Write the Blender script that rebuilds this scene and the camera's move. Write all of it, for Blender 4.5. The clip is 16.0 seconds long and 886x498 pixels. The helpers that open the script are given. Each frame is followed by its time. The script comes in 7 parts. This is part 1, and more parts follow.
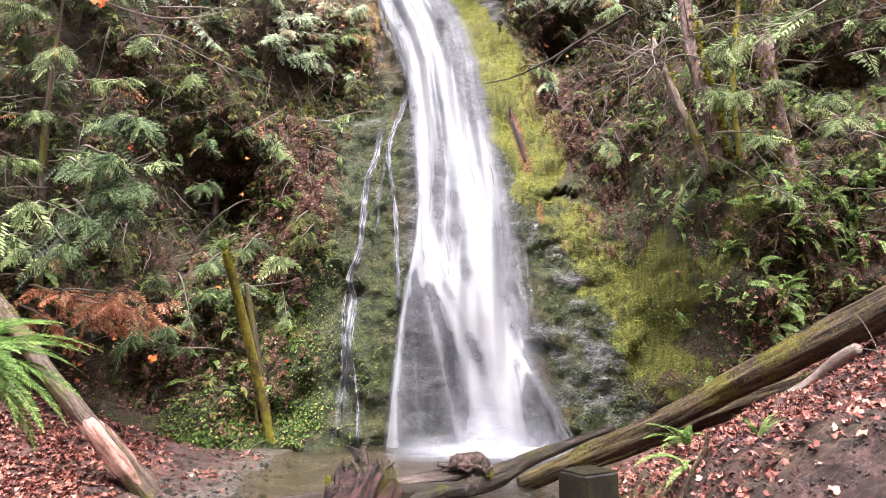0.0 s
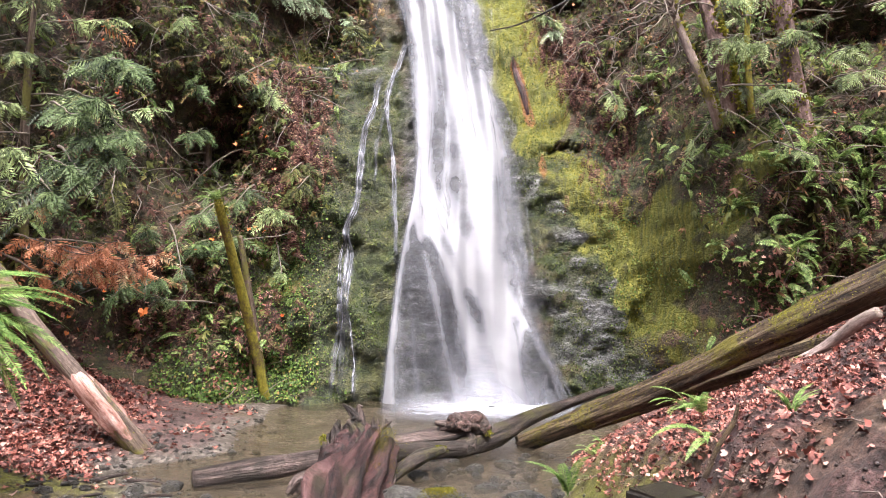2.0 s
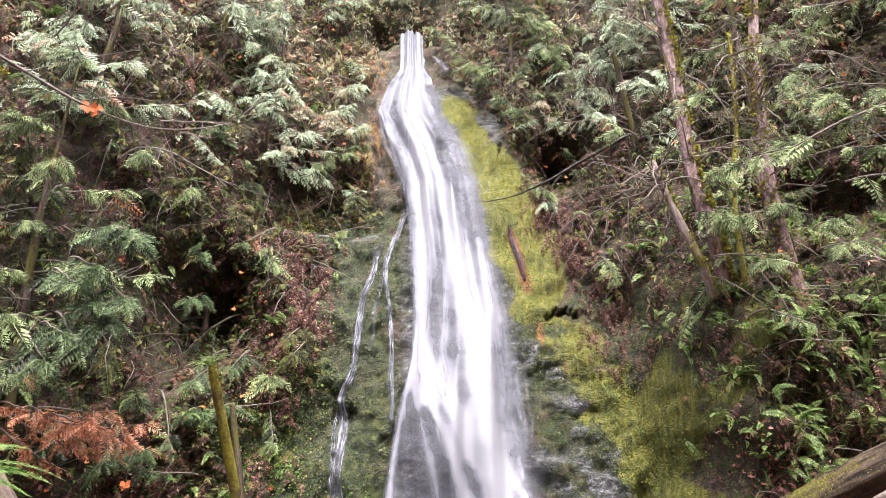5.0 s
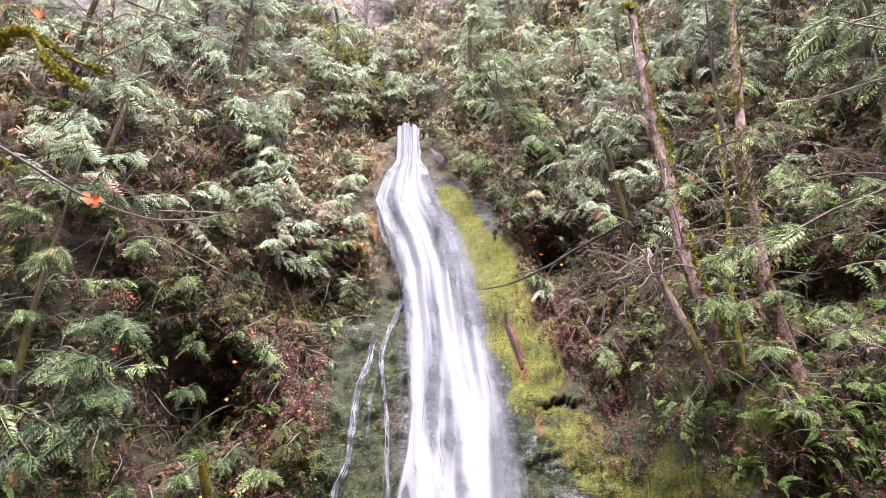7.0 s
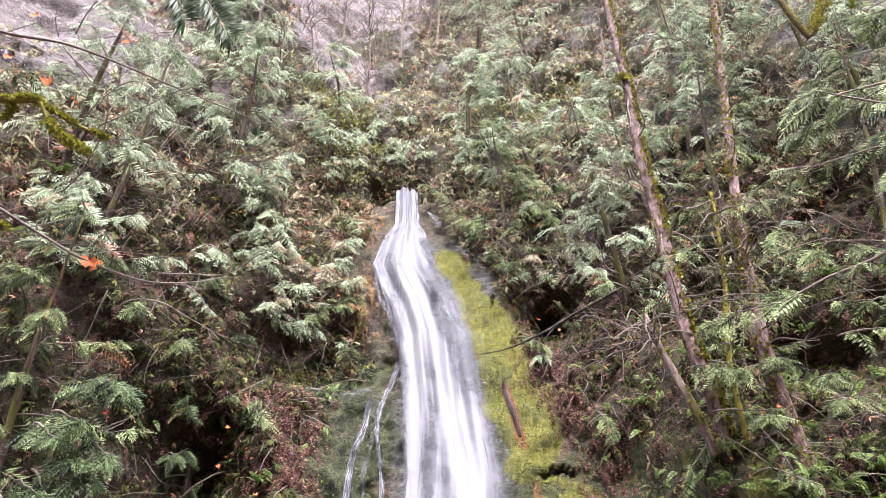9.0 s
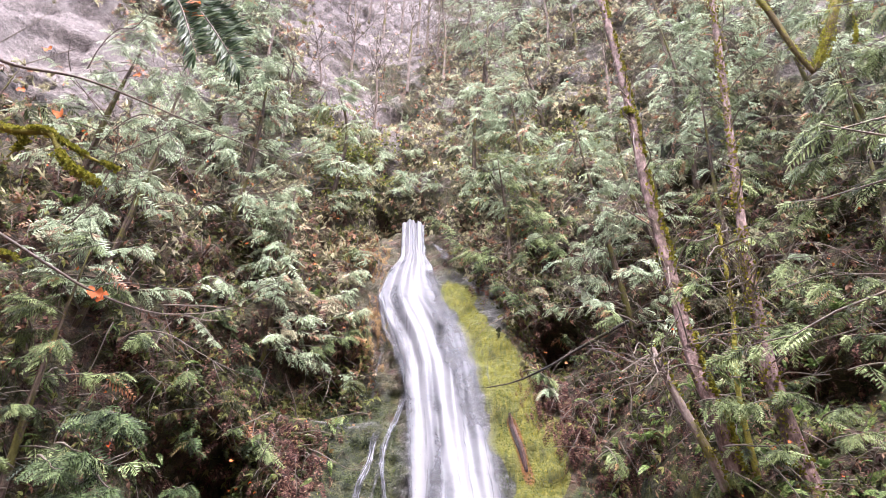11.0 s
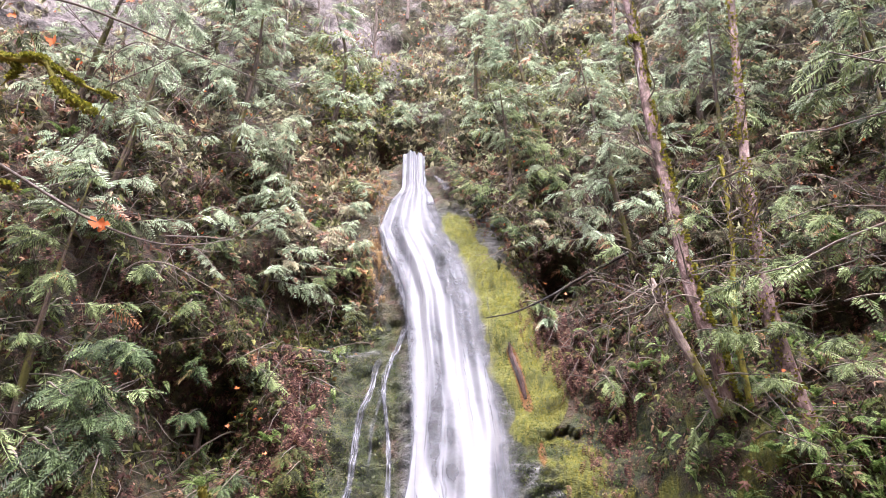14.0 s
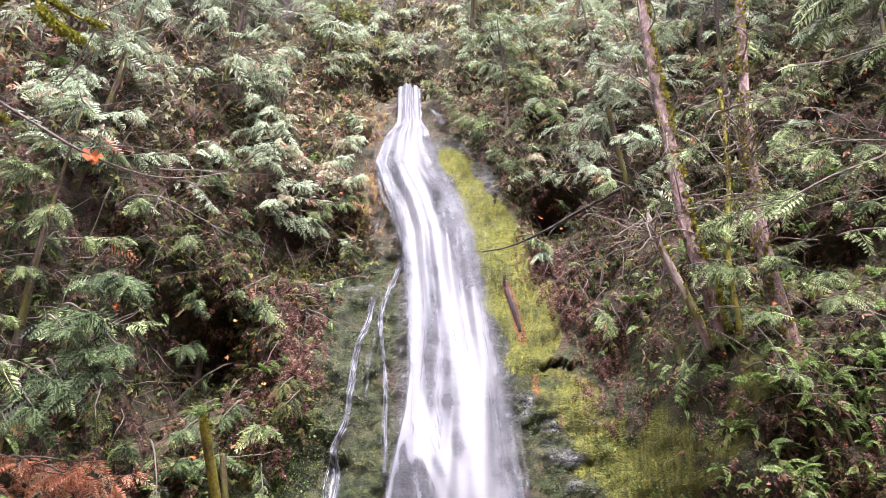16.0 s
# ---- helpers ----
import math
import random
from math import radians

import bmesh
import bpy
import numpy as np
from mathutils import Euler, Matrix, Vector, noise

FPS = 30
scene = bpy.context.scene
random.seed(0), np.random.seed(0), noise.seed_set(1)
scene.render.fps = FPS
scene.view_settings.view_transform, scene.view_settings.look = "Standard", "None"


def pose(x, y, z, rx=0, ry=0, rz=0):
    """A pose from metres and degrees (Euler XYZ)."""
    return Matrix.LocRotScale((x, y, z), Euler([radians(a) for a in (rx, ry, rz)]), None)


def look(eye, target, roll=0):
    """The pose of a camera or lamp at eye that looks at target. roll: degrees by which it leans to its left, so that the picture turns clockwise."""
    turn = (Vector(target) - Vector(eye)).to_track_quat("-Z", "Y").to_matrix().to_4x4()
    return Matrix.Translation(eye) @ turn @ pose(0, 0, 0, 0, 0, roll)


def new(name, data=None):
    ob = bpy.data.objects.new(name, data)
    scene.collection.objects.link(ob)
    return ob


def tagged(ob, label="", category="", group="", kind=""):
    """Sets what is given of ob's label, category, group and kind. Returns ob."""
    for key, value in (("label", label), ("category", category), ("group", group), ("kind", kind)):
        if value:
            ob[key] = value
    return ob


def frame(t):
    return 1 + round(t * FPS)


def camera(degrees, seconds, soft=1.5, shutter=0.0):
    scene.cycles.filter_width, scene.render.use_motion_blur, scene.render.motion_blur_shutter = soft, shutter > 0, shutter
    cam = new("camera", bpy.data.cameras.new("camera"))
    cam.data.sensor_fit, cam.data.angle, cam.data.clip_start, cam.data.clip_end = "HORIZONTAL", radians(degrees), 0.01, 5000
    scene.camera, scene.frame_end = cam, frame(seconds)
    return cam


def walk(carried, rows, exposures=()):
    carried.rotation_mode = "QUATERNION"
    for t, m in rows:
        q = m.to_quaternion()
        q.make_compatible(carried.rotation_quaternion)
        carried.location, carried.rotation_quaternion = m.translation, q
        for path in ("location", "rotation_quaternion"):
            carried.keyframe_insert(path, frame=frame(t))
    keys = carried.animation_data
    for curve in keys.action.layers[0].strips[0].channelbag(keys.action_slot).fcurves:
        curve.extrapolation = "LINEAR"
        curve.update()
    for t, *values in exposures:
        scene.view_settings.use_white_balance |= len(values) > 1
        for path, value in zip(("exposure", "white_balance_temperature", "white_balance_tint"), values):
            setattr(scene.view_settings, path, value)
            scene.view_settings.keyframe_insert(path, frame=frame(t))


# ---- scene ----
cam = camera(62.09, 16.0, soft=0.8)
walk(cam, [
    (0.0, pose(0.027, -0.378, 2.285, 96.12, 1.14, -0.76)),
    (0.5, pose(0.046, -0.236, 2.292, 95.22, -0.56, 0.14)),
    (1.0, pose(0.044, -0.134, 2.291, 93.26, -1.32, 0.76)),
    (1.5, pose(-0.012, -0.060, 2.308, 92.04, 0.00, 0.00)),
    (2.0, pose(-0.026, -0.004, 2.315, 92.59, 0.42, -1.13)),
    (2.5, pose(-0.020, -0.009, 2.324, 94.22, -0.39, -1.26)),
    (3.0, pose(-0.013, 0.001, 2.334, 96.60, -0.24, -1.12)),
    (3.5, pose(-0.006, -0.003, 2.361, 98.78, -0.16, -1.09)),
    (4.0, pose(-0.012, 0.019, 2.380, 100.84, -0.05, -1.19)),
    (6.5, pose(-0.019, 0.032, 2.420, 110.69, 0.57, -1.33)),
    (7.0, pose(-0.023, 0.027, 2.424, 111.90, 0.48, -1.55)),
    (7.5, pose(-0.011, 0.017, 2.414, 112.93, 0.24, -1.73)),
    (8.0, pose(0.000, 0.001, 2.407, 114.15, 0.14, -1.78)),
    (8.5, pose(-0.013, 0.013, 2.423, 115.46, 0.23, -1.81)),
    (9.0, pose(-0.012, 0.007, 2.426, 116.85, 0.21, -1.84)),
    (9.5, pose(-0.012, 0.008, 2.424, 118.22, 0.11, -1.72)),
    (10.0, pose(-0.020, 0.014, 2.430, 119.42, -0.01, -1.57)),
    (12.5, pose(-0.022, 0.024, 2.426, 118.49, -0.25, -1.53)),
    (13.0, pose(-0.018, 0.026, 2.420, 117.07, -0.21, -1.34)),
    (13.5, pose(-0.015, 0.022, 2.417, 115.50, -0.20, -1.39)),
    (14.0, pose(-0.016, 0.018, 2.413, 114.09, -0.22, -1.47)),
    (14.5, pose(-0.013, 0.009, 2.404, 112.81, -0.17, -1.41)),
    (15.0, pose(-0.015, 0.004, 2.405, 111.59, -0.22, -1.62)),
    (15.5, pose(-0.012, -0.000, 2.401, 110.36, -0.14, -1.74)),
    (16.0, pose(-0.010, 0.002, 2.392, 109.03, -0.17, -1.77)),
], exposures=[(0.0, 2.3, 6000, 12), (3.0, 2.28, 6000, 12), (7.0, 2.25, 5800, 18), (10.0, 2.18, 5800, 18), (12.5, 2.18, 5800, 18), (16.0, 2.25, 5800, 18)])

# ---- light ----
world = bpy.data.worlds.new("overcast")
scene.world = world
world.use_nodes = True
wn, wl = world.node_tree.nodes, world.node_tree.links
sky = wn.new("ShaderNodeTexSky")
sky.sky_type, sky.sun_disc = "NISHITA", False
sky.sun_elevation, sky.sun_rotation = radians(62), radians(173)
sky.air_density, sky.dust_density, sky.ozone_density = 1.0, 8.0, 1.0
wl.new(sky.outputs[0], wn["Background"].inputs[0])
wn["Background"].inputs[1].default_value = 0.15
sun = new("sun", bpy.data.lights.new("sun", "SUN"))
sun.data.energy, sun.data.angle, sun.data.color = 1.5, radians(30), (1.0, 0.97, 0.93)
sun.matrix_world = look((2.2, -18, 34), (0, 0, 0))

# ---- numeric helpers ----
RNG = np.random.default_rng(7)


def lattice_noise(p, seed=0):
    """Gradient noise at the points p (n, 3), about -1 to 1."""
    r = np.random.default_rng(1000 + seed)
    perm = np.tile(r.permutation(256), 3)
    g = r.normal(size=(256, 3))
    g /= np.linalg.norm(g, axis=1)[:, None]
    i = np.floor(p).astype(int)
    f = p - i
    i &= 255
    w = f * f * f * (f * (f * 6 - 15) + 10)
    total = np.zeros(len(p))
    for dx in (0, 1):
        for dy in (0, 1):
            for dz in (0, 1):
                h = perm[perm[perm[i[:, 0] + dx] + i[:, 1] + dy] + i[:, 2] + dz]
                d = np.einsum("ij,ij->i", g[h], f - np.array([dx, dy, dz]))
                k = (w[:, 0] if dx else 1 - w[:, 0]) * (w[:, 1] if dy else 1 - w[:, 1]) * (w[:, 2] if dz else 1 - w[:, 2])
                total += k * d
    return total * 1.6


def fbm(p, octaves=4, seed=0, rough=0.5):
    p = np.asarray(p, float)
    total, a = np.zeros(len(p)), 1.0
    for o in range(octaves):
        total += a * lattice_noise(p * 2 ** o + 13.7 * o, seed + o)
        a *= rough
    return total


def softp(v, k=0.6):
    return np.log1p(np.exp(np.clip(np.asarray(v, float) / k, -40, 40))) * k


def step(a, b, v):
    s = np.clip((np.asarray(v, float) - a) / (b - a), 0, 1)
    return s * s * (3 - 2 * s)


def bump2(x, z, cx, cz, rx, rz):
    return np.exp(-((x - cx) / rx) ** 2 - ((z - cz) / rz) ** 2)


# ---- shape of the land ----
def cliff_base(x, z):
    """Distance of the smooth rock face ahead of the viewer at breadth x and height z."""
    low = np.minimum(z, 15.0)
    y = 14.4 + 0.2 * low + 0.0135 * low * low + 0.5 * (z - low)
    y = y - 1.0 * softp(-x - 3.2) * (1 - 0.25 * step(8, 20, z))
    y = y - 2.6 * step(4.0, 5.6, x) * (1 - 0.5 * step(5.5, 10, z)) * (1.05 - 0.05 * step(2.8, 4.2, z)) - 0.35 * softp(x - 6) - 0.5 * softp(x - 9)
    return y


# edges of the bright moss strip beside the falls
MOSS_Z = [0.3, 0.75, 1.3, 2.4, 2.9, 3.4, 4.3, 4.9, 5.3, 5.8, 6.7, 7.1, 8.0, 9.0, 9.8, 10.8, 12.1]
MOSS_L = [4.3, 4.0, 3.45, 3.4, 3.15, 2.7, 2.3, 2.05, 1.9, 1.75, 1.5, 1.42, 1.35, 1.2, 1.0, 0.75, 0.5]
MOSS_R = [4.6, 4.85, 4.9, 4.85, 4.75, 4.55, 4.1, 3.35, 2.75, 3.1, 3.15, 2.95, 2.75, 2.6, 2.1, 1.6, 1.2]


def cliff_y(x, z, fine=True):
    x, z = np.atleast_1d(np.asarray(x, float)), np.atleast_1d(np.asarray(z, float))
    y = cliff_base(x, z)
    # ledge beside the falls, its wet wall below
    y = y + 0.9 * step(7.05, 7.4, z) * bump2(x, z, -2.2, 8.0, 1.3, 2.0)
    # channel that the water has worn
    y = y + 0.5 * np.exp(-((x - 0.45 - 0.08 * (4 - z) * (z < 4)) / 1.5) ** 2) * step(3.5, 8, z) * step(17, 14, z)
    y = y + 1.6 * np.exp(-((x + 0.45) / 0.75) ** 2) * step(14.45, 14.9, z) * step(20, 15, z)
    # dark hollows: beside the lip, under the moss wall, beneath the trees
    y = y + 1.5 * bump2(x, z, -1.55, 15.0, 0.5, 0.75) + 0.4 * bump2(x, z, 3.02, 5.22 + 0.06 * np.sin(x * 9) + 0.04 * np.sin(x * 23), 0.4, 0.05) - 0.16 * bump2(x, z, 3.0, 5.36 + 0.06 * np.sin(x * 9) + 0.04 * np.sin(x * 23), 0.45, 0.07)
    y = y + 1.9 * bump2(x, z, 8.3, 7.2, 1.6, 0.8) + 0.9 * bump2(x, z, -5.6, 1.6, 1.6, 0.8) + 0.4 * bump2(x, z, 6.9, 3.4, 1.0, 0.3) + 1.3 * bump2(x, z, -1.3, 22.3, 0.7, 0.7) + 2.4 * bump2(x, z, -4.7, 5.2, 0.8, 1.3) + 0.6 * bump2(x, z, -5.4, 3.4, 1.2, 0.7)
    y = y + 1.9 * bump2(x, z, 3.5, 9.6, 0.7, 0.9) + 1.0 * bump2(x, z, -3.3, 8.7, 0.6, 0.7)
    # bulges: rock beside the pool, root mound, blocks in the falls
    y = y - 0.5 * bump2(x, z, 3.7, 1.2, 0.9, 1.8) - 0.7 * bump2(x, z, 1.85, 0.6, 0.45, 0.8) - 0.35 * bump2(x, z, 2.05, 2.3, 0.3, 0.5)
    y = y - 0.3 * bump2(x, z, 6.2, 4.5, 1.0, 0.5) - 1.0 * bump2(x, z, 5.4, 4.1, 1.3, 2.0) - 0.35 * bump2(x, z, 0.1, 2.9, 0.6, 0.35)
    p = np.stack([x, y * 0.5, z], -1)
    rocky = np.exp(-((x - 1.2) / 3.2) ** 2) * step(16, 12, z)
    y = y + 0.5 * fbm(p * 0.45, 3, 3) * (0.35 + step(2.0, 5.0, np.abs(x - 0.5)))
    y = y + (0.16 + 0.12 * (1 - rocky)) * fbm(p * np.array([1.6, 1, 1.3]), 3, 11)
    bed = step(-0.35, 0.05, x - np.interp(z, MOSS_Z, MOSS_L)) * step(0.3, -0.05, x - np.interp(z, MOSS_Z, MOSS_R)) * step(4.2, 5.0, z) * step(12.5, 11.5, z)
    if fine:
        crag = 1 - np.abs(fbm(p * np.array([2.6, 1.5, 3.4]) + 0.4 * fbm(p * 1.7, 2, 23)[:, None], 4, 21, 0.6))
        layer = fbm(p * np.array([1.3, 1.0, 5.5]) + np.stack([0 * x, 0 * x, 0.8 * x], -1) + 0.5 * fbm(p * 1.4, 2, 27)[:, None], 3, 29, 0.55)
        y = y + (1 - 0.85 * bed) * (0.09 * rocky * (0.6 - crag) + 0.11 * rocky * layer + 0.07 * fbm(p * 6, 3, 31, 0.6))
    return y


def ground_z(x, y, fine=True):
    x, y = np.atleast_1d(np.asarray(x, float)), np.atleast_1d(np.asarray(y, float))
    bed = -0.14 + 0.95 * step(7.0, 1.5, y) + 0.1 * step(9.6, 7.5, y)
    bed = bed + 0.1 * step(-1.6, -3.8, x + 0.25 * (y - 9)) * step(14, 9, y) + 0.2 * step(-2.3, -3.7, x - 0.12 * (y - 10)) * step(9.2, 10.4, y)
    # leafy bank with the path
    edge = 1.1 + 0.085 * (y - 4) + 0.45 * softp(y - 9.8, 0.3)
    top = 1.55 + 0.457 * np.clip(x - 1.6, -1, 4.5) - 0.271 * np.clip(y - 3.6, -0.2, 8) + 0.3 * softp(x - 6)
    top = np.maximum(top, bed + 0.05)
    bank = step(-0.3, 0.5, x - edge)
    z = bed * (1 - bank) + top * bank
    s = softp(-3.75 - x + 0.05 * (y - 9), 0.25)
    left = 0.18 * s + 0.05 * s * s + 0.7 * softp(-x - 6.4, 0.3)
    z = z + np.minimum(left, 9) * step(2.0, 7.0, y) + 0.25 * softp(-x - 6) * step(7, 2, y)
    # unseen slopes behind and beside the viewer, added to cut low sky light
    z = z + 42 * step(-4, -30, y) + 10 * step(9, 26, np.abs(x)) * step(12, 4, y)
    far = np.maximum(np.abs(x), np.abs(y))
    z = np.minimum(z, 44)
    z = z * step(400, 60, far)
    p = np.stack([x, y, np.zeros_like(x)], -1)
    wet = step(0.02, 0.5, z)
    z = z + (0.05 + 0.12 * wet) * fbm(p * 0.9, 3, 41)
    if fine:
        z = z + (0.02 + 0.035 * wet) * fbm(p * 5.0, 4, 51, 0.6)
    return z


def gz(x, y):
    return float(ground_z(x, y)[0])


def cy(x, z):
    return float(cliff_y(x, z)[0])


# ---- mesh helpers ----
def mesh_from(name, v, t, material, smooth=False, attrs=None):
    """A mesh from vertices (n, 3) and triangles (m, 3)."""
    me = bpy.data.meshes.new(name)
    v, t = np.asarray(v, np.float32), np.asarray(t, np.int32)
    me.vertices.add(len(v))
    me.vertices.foreach_set("co", v.ravel())
    me.loops.add(t.size)
    me.loops.foreach_set("vertex_index", t.ravel())
    me.polygons.add(len(t))
    me.polygons.foreach_set("loop_start", np.arange(0, t.size, 3, dtype=np.int32))
    me.polygons.foreach_set("loop_total", np.full(len(t), 3, np.int32))
    if smooth:
        me.polygons.foreach_set("use_smooth", np.ones(len(t), bool))
    me.update(calc_edges=True)
    for key, values in (attrs or {}).items():
        a = me.attributes.new(key, "FLOAT", "POINT")
        a.data.foreach_set("value", np.asarray(values, np.float32))
    me.materials.append(material)
    return me


def solid(name, v, t, material, parent=None, smooth=True, label="", category="", group="", kind="", attrs=None):
    ob = new(name, mesh_from(name, v, t, material, smooth, attrs))
    ob.parent = parent
    return tagged(ob, label, category, group, kind)


def empty(name, place, label, category, group=""):
    ob = new(name)
    ob.location = place
    ob.empty_display_size = 0.1
    return tagged(ob, label, category, group)


def under(parent, ob):
    """Hangs ob, built in world places, under parent."""
    ob.parent = parent
    ob.matrix_parent_inverse = Matrix.Translation(parent.location).inverted()
    return ob


def join(chunks):
    vs, ts, n = [], [], 0
    for v, t in chunks:
        vs.append(np.asarray(v, float))
        ts.append(np.asarray(t, int) + n)
        n += len(v)
    return np.concatenate(vs), np.concatenate(ts)


def grid_tris(nu, nv):
    i = np.arange((nu - 1) * (nv - 1))
    a = i // (nv - 1) * nv + i % (nv - 1)
    return np.concatenate([np.stack([a, a + nv, a + nv + 1], -1), np.stack([a, a + nv + 1, a + 1], -1)])


def smooth_line(points, n):
    """A Catmull-Rom line of n points through the points."""
    p = np.asarray(points, float)
    if len(p) == 2:
        return p[0] + (p[1] - p[0]) * np.linspace(0, 1, n)[:, None]
    q = np.concatenate([[2 * p[0] - p[1]], p, [2 * p[-1] - p[-2]]])
    s = np.linspace(0, len(p) - 1 - 1e-6, n)
    k = s.astype(int)
    f = (s - k)[:, None]
    a, b, c, d = q[k], q[k + 1], q[k + 2], q[k + 3]
    return 0.5 * (2 * b + (c - a) * f + (2 * a - 5 * b + 4 * c - d) * f ** 2 + (3 * b - a - 3 * c + d) * f ** 3)


def tube(points, radii, sides=10, n=24, rough=0.0, seed=0, ridges=0):
    """A closed limb along the points with radii from end to end, its bark uneven by rough."""
    line = smooth_line(points, n)
    rad = np.interp(np.linspace(0, 1, n), np.linspace(0, 1, len(radii)), radii)
    tan = np.gradient(line, axis=0)
    tan /= np.linalg.norm(tan, axis=1)[:, None] + 1e-9
    ref = np.array([0.31, 0.22, 0.92]) if abs(tan[0, 2]) < 0.8 else np.array([1.0, 0.1, 0])
    u = np.cross(tan, ref)
    u /= np.linalg.norm(u, axis=1)[:, None]
    w = np.cross(tan, u)
    a = np.linspace(0, 2 * math.pi, sides, endpoint=False)
    out = u[:, None] * np.cos(a)[None, :, None] + w[:, None] * np.sin(a)[None, :, None]
    r = np.repeat(rad[:, None], sides, 1)
    if rough:
        q = (line[:, None] + out * rad[:, None, None] * 1.0).reshape(-1, 3)
        along = np.repeat(np.linspace(0, 1, n) * np.linalg.norm(np.diff(line, axis=0), axis=1).sum(), sides)
        ang = np.tile(a, n)
        q2 = np.stack([np.cos(ang) * 1.4, np.sin(ang) * 1.4, along * 0.9], -1)
        grain = np.stack([np.cos(ang) * 4.5, np.sin(ang) * 4.5, along * 0.55], -1)
        r = r * (1 + 0.6 * rough * fbm(grain, 3, 161 + seed) + rough * (fbm(q2 * 1.1, 3, 61 + seed) + (0.5 * np.sin(ang * ridges + along) if ridges else 0))).reshape(n, sides)
    v = (line[:, None] + out * r[..., None]).reshape(-1, 3)
    i = np.arange((n - 1) * sides)
    k, s = i // sides, i % sides
    b = k * sides + (s + 1) % sides
    t = np.concatenate([np.stack([i, b, b + sides], -1), np.stack([i, b + sides, i + sides], -1)])
    v = np.concatenate([v, line[:1], line[-1:]])
    s = np.arange(sides)
    t = np.concatenate([t, np.stack([np.full(sides, n * sides), (s + 1) % sides, s], -1),
                        np.stack([np.full(sides, n * sides + 1), (n - 1) * sides + s, (n - 1) * sides + (s + 1) % sides], -1)])
    return v, t


def bark_tube(points, radii, sides=10, n=24, rough=0.0, seed=0, ridges=0):
    """tube() with coordinates round and along the limb for its grain."""
    v, t = tube(points, radii, sides, n, rough, seed, ridges)
    line = smooth_line(points, n)
    rad = np.interp(np.linspace(0, 1, n), np.linspace(0, 1, len(radii)), radii)
    along = np.repeat(np.concatenate([[0], np.cumsum(np.linalg.norm(np.diff(line, axis=0), axis=1))]), sides)
    a = np.tile(np.linspace(0, 2 * math.pi, sides, endpoint=False), n)
    r = np.repeat(rad, sides)
    g = [np.concatenate([q, [q[0], q[-1]]]) for q in (r * np.cos(a), r * np.sin(a), along + seed)]
    g[0][-2:] = g[1][-2:] = 0
    return v, t, {"grain_x": g[0], "grain_y": g[1], "grain_z": g[2]}


def unit(v):
    v = np.asarray(v, float)
    return v / (np.linalg.norm(v, axis=-1, keepdims=True) + 1e-9)


def spread(base, pos, along, up, size):
    """Copies of a base shape (which grows along its x, its face towards z) joined into one mesh."""
    bv, bt = base
    pos, along, up = np.asarray(pos, float), unit(along), np.asarray(up, float)
    side = unit(np.cross(up, along))
    top = np.cross(along, side)
    size = np.broadcast_to(np.asarray(size, float), (len(pos),))[:, None, None]
    v = pos[:, None] + size * (bv[None, :, :1] * along[:, None] + bv[None, :, 1:2] * side[:, None] + bv[None, :, 2:] * top[:, None])
    t = bt[None] + (np.arange(len(pos)) * len(bv))[:, None, None]
    return v.reshape(-1, 3), t.reshape(-1, 3)


# ---- leaf shapes ----
def lance(p, d, n, length, width):
    """Four corners of a narrow leaf at p along d."""
    d, n = unit(d), unit(n)
    s = np.cross(n, d)
    m = p + d * length * 0.45
    return [p, m + s * width / 2, p + d * length, m - s * width / 2], [[0, 1, 2], [0, 2, 3]]


def cedar_spray(seed, pairs=10):
    """A flat fern-like spray, one piece: a bowed stem with toothed blades that shorten to the tip."""
    r = np.random.default_rng(seed)
    def bow(s):
        return np.array([s, 0.05 * math.sin(3 * s + seed), -0.24 * s * s])
    v = [bow(0.0) + (0, 0.008, 0), bow(0.0) - (0, 0.008, 0)]
    t = []
    last = 0
    for i in range(pairs):
        s = 0.08 + 0.88 * (i + 0.5) / pairs
        k = len(v)
        v += [bow(s) + (0, 0.007, 0), bow(s) - (0, 0.007, 0)]
        t += [[last, last + 1, k + 1], [last, k + 1, k]]
        last = k
        for side, root in ((1, k), (-1, k + 1)):
            if r.uniform() < 0.08:
                continue
            length = (0.3 * (1 - s) ** 0.7 + 0.07) * r.uniform(0.7, 1.2)
            ang = radians(r.uniform(40, 60)) * side
            d = np.array([math.cos(ang), math.sin(ang), -0.2 - 0.35 * s + r.uniform(-0.15, 0.15)])
            q, _ = lance(bow(s), d, (0, 0, 1), length, 0.56 / pairs)
            j = len(v)
            v += [q[1], q[2], q[3]]
            t += [[root, j, j + 1], [root, j + 1, j + 2]]
    k = len(v)
    v += [bow(1.05)]
    t += [[last, last + 1, k]]
    return np.array(v), np.array(t)


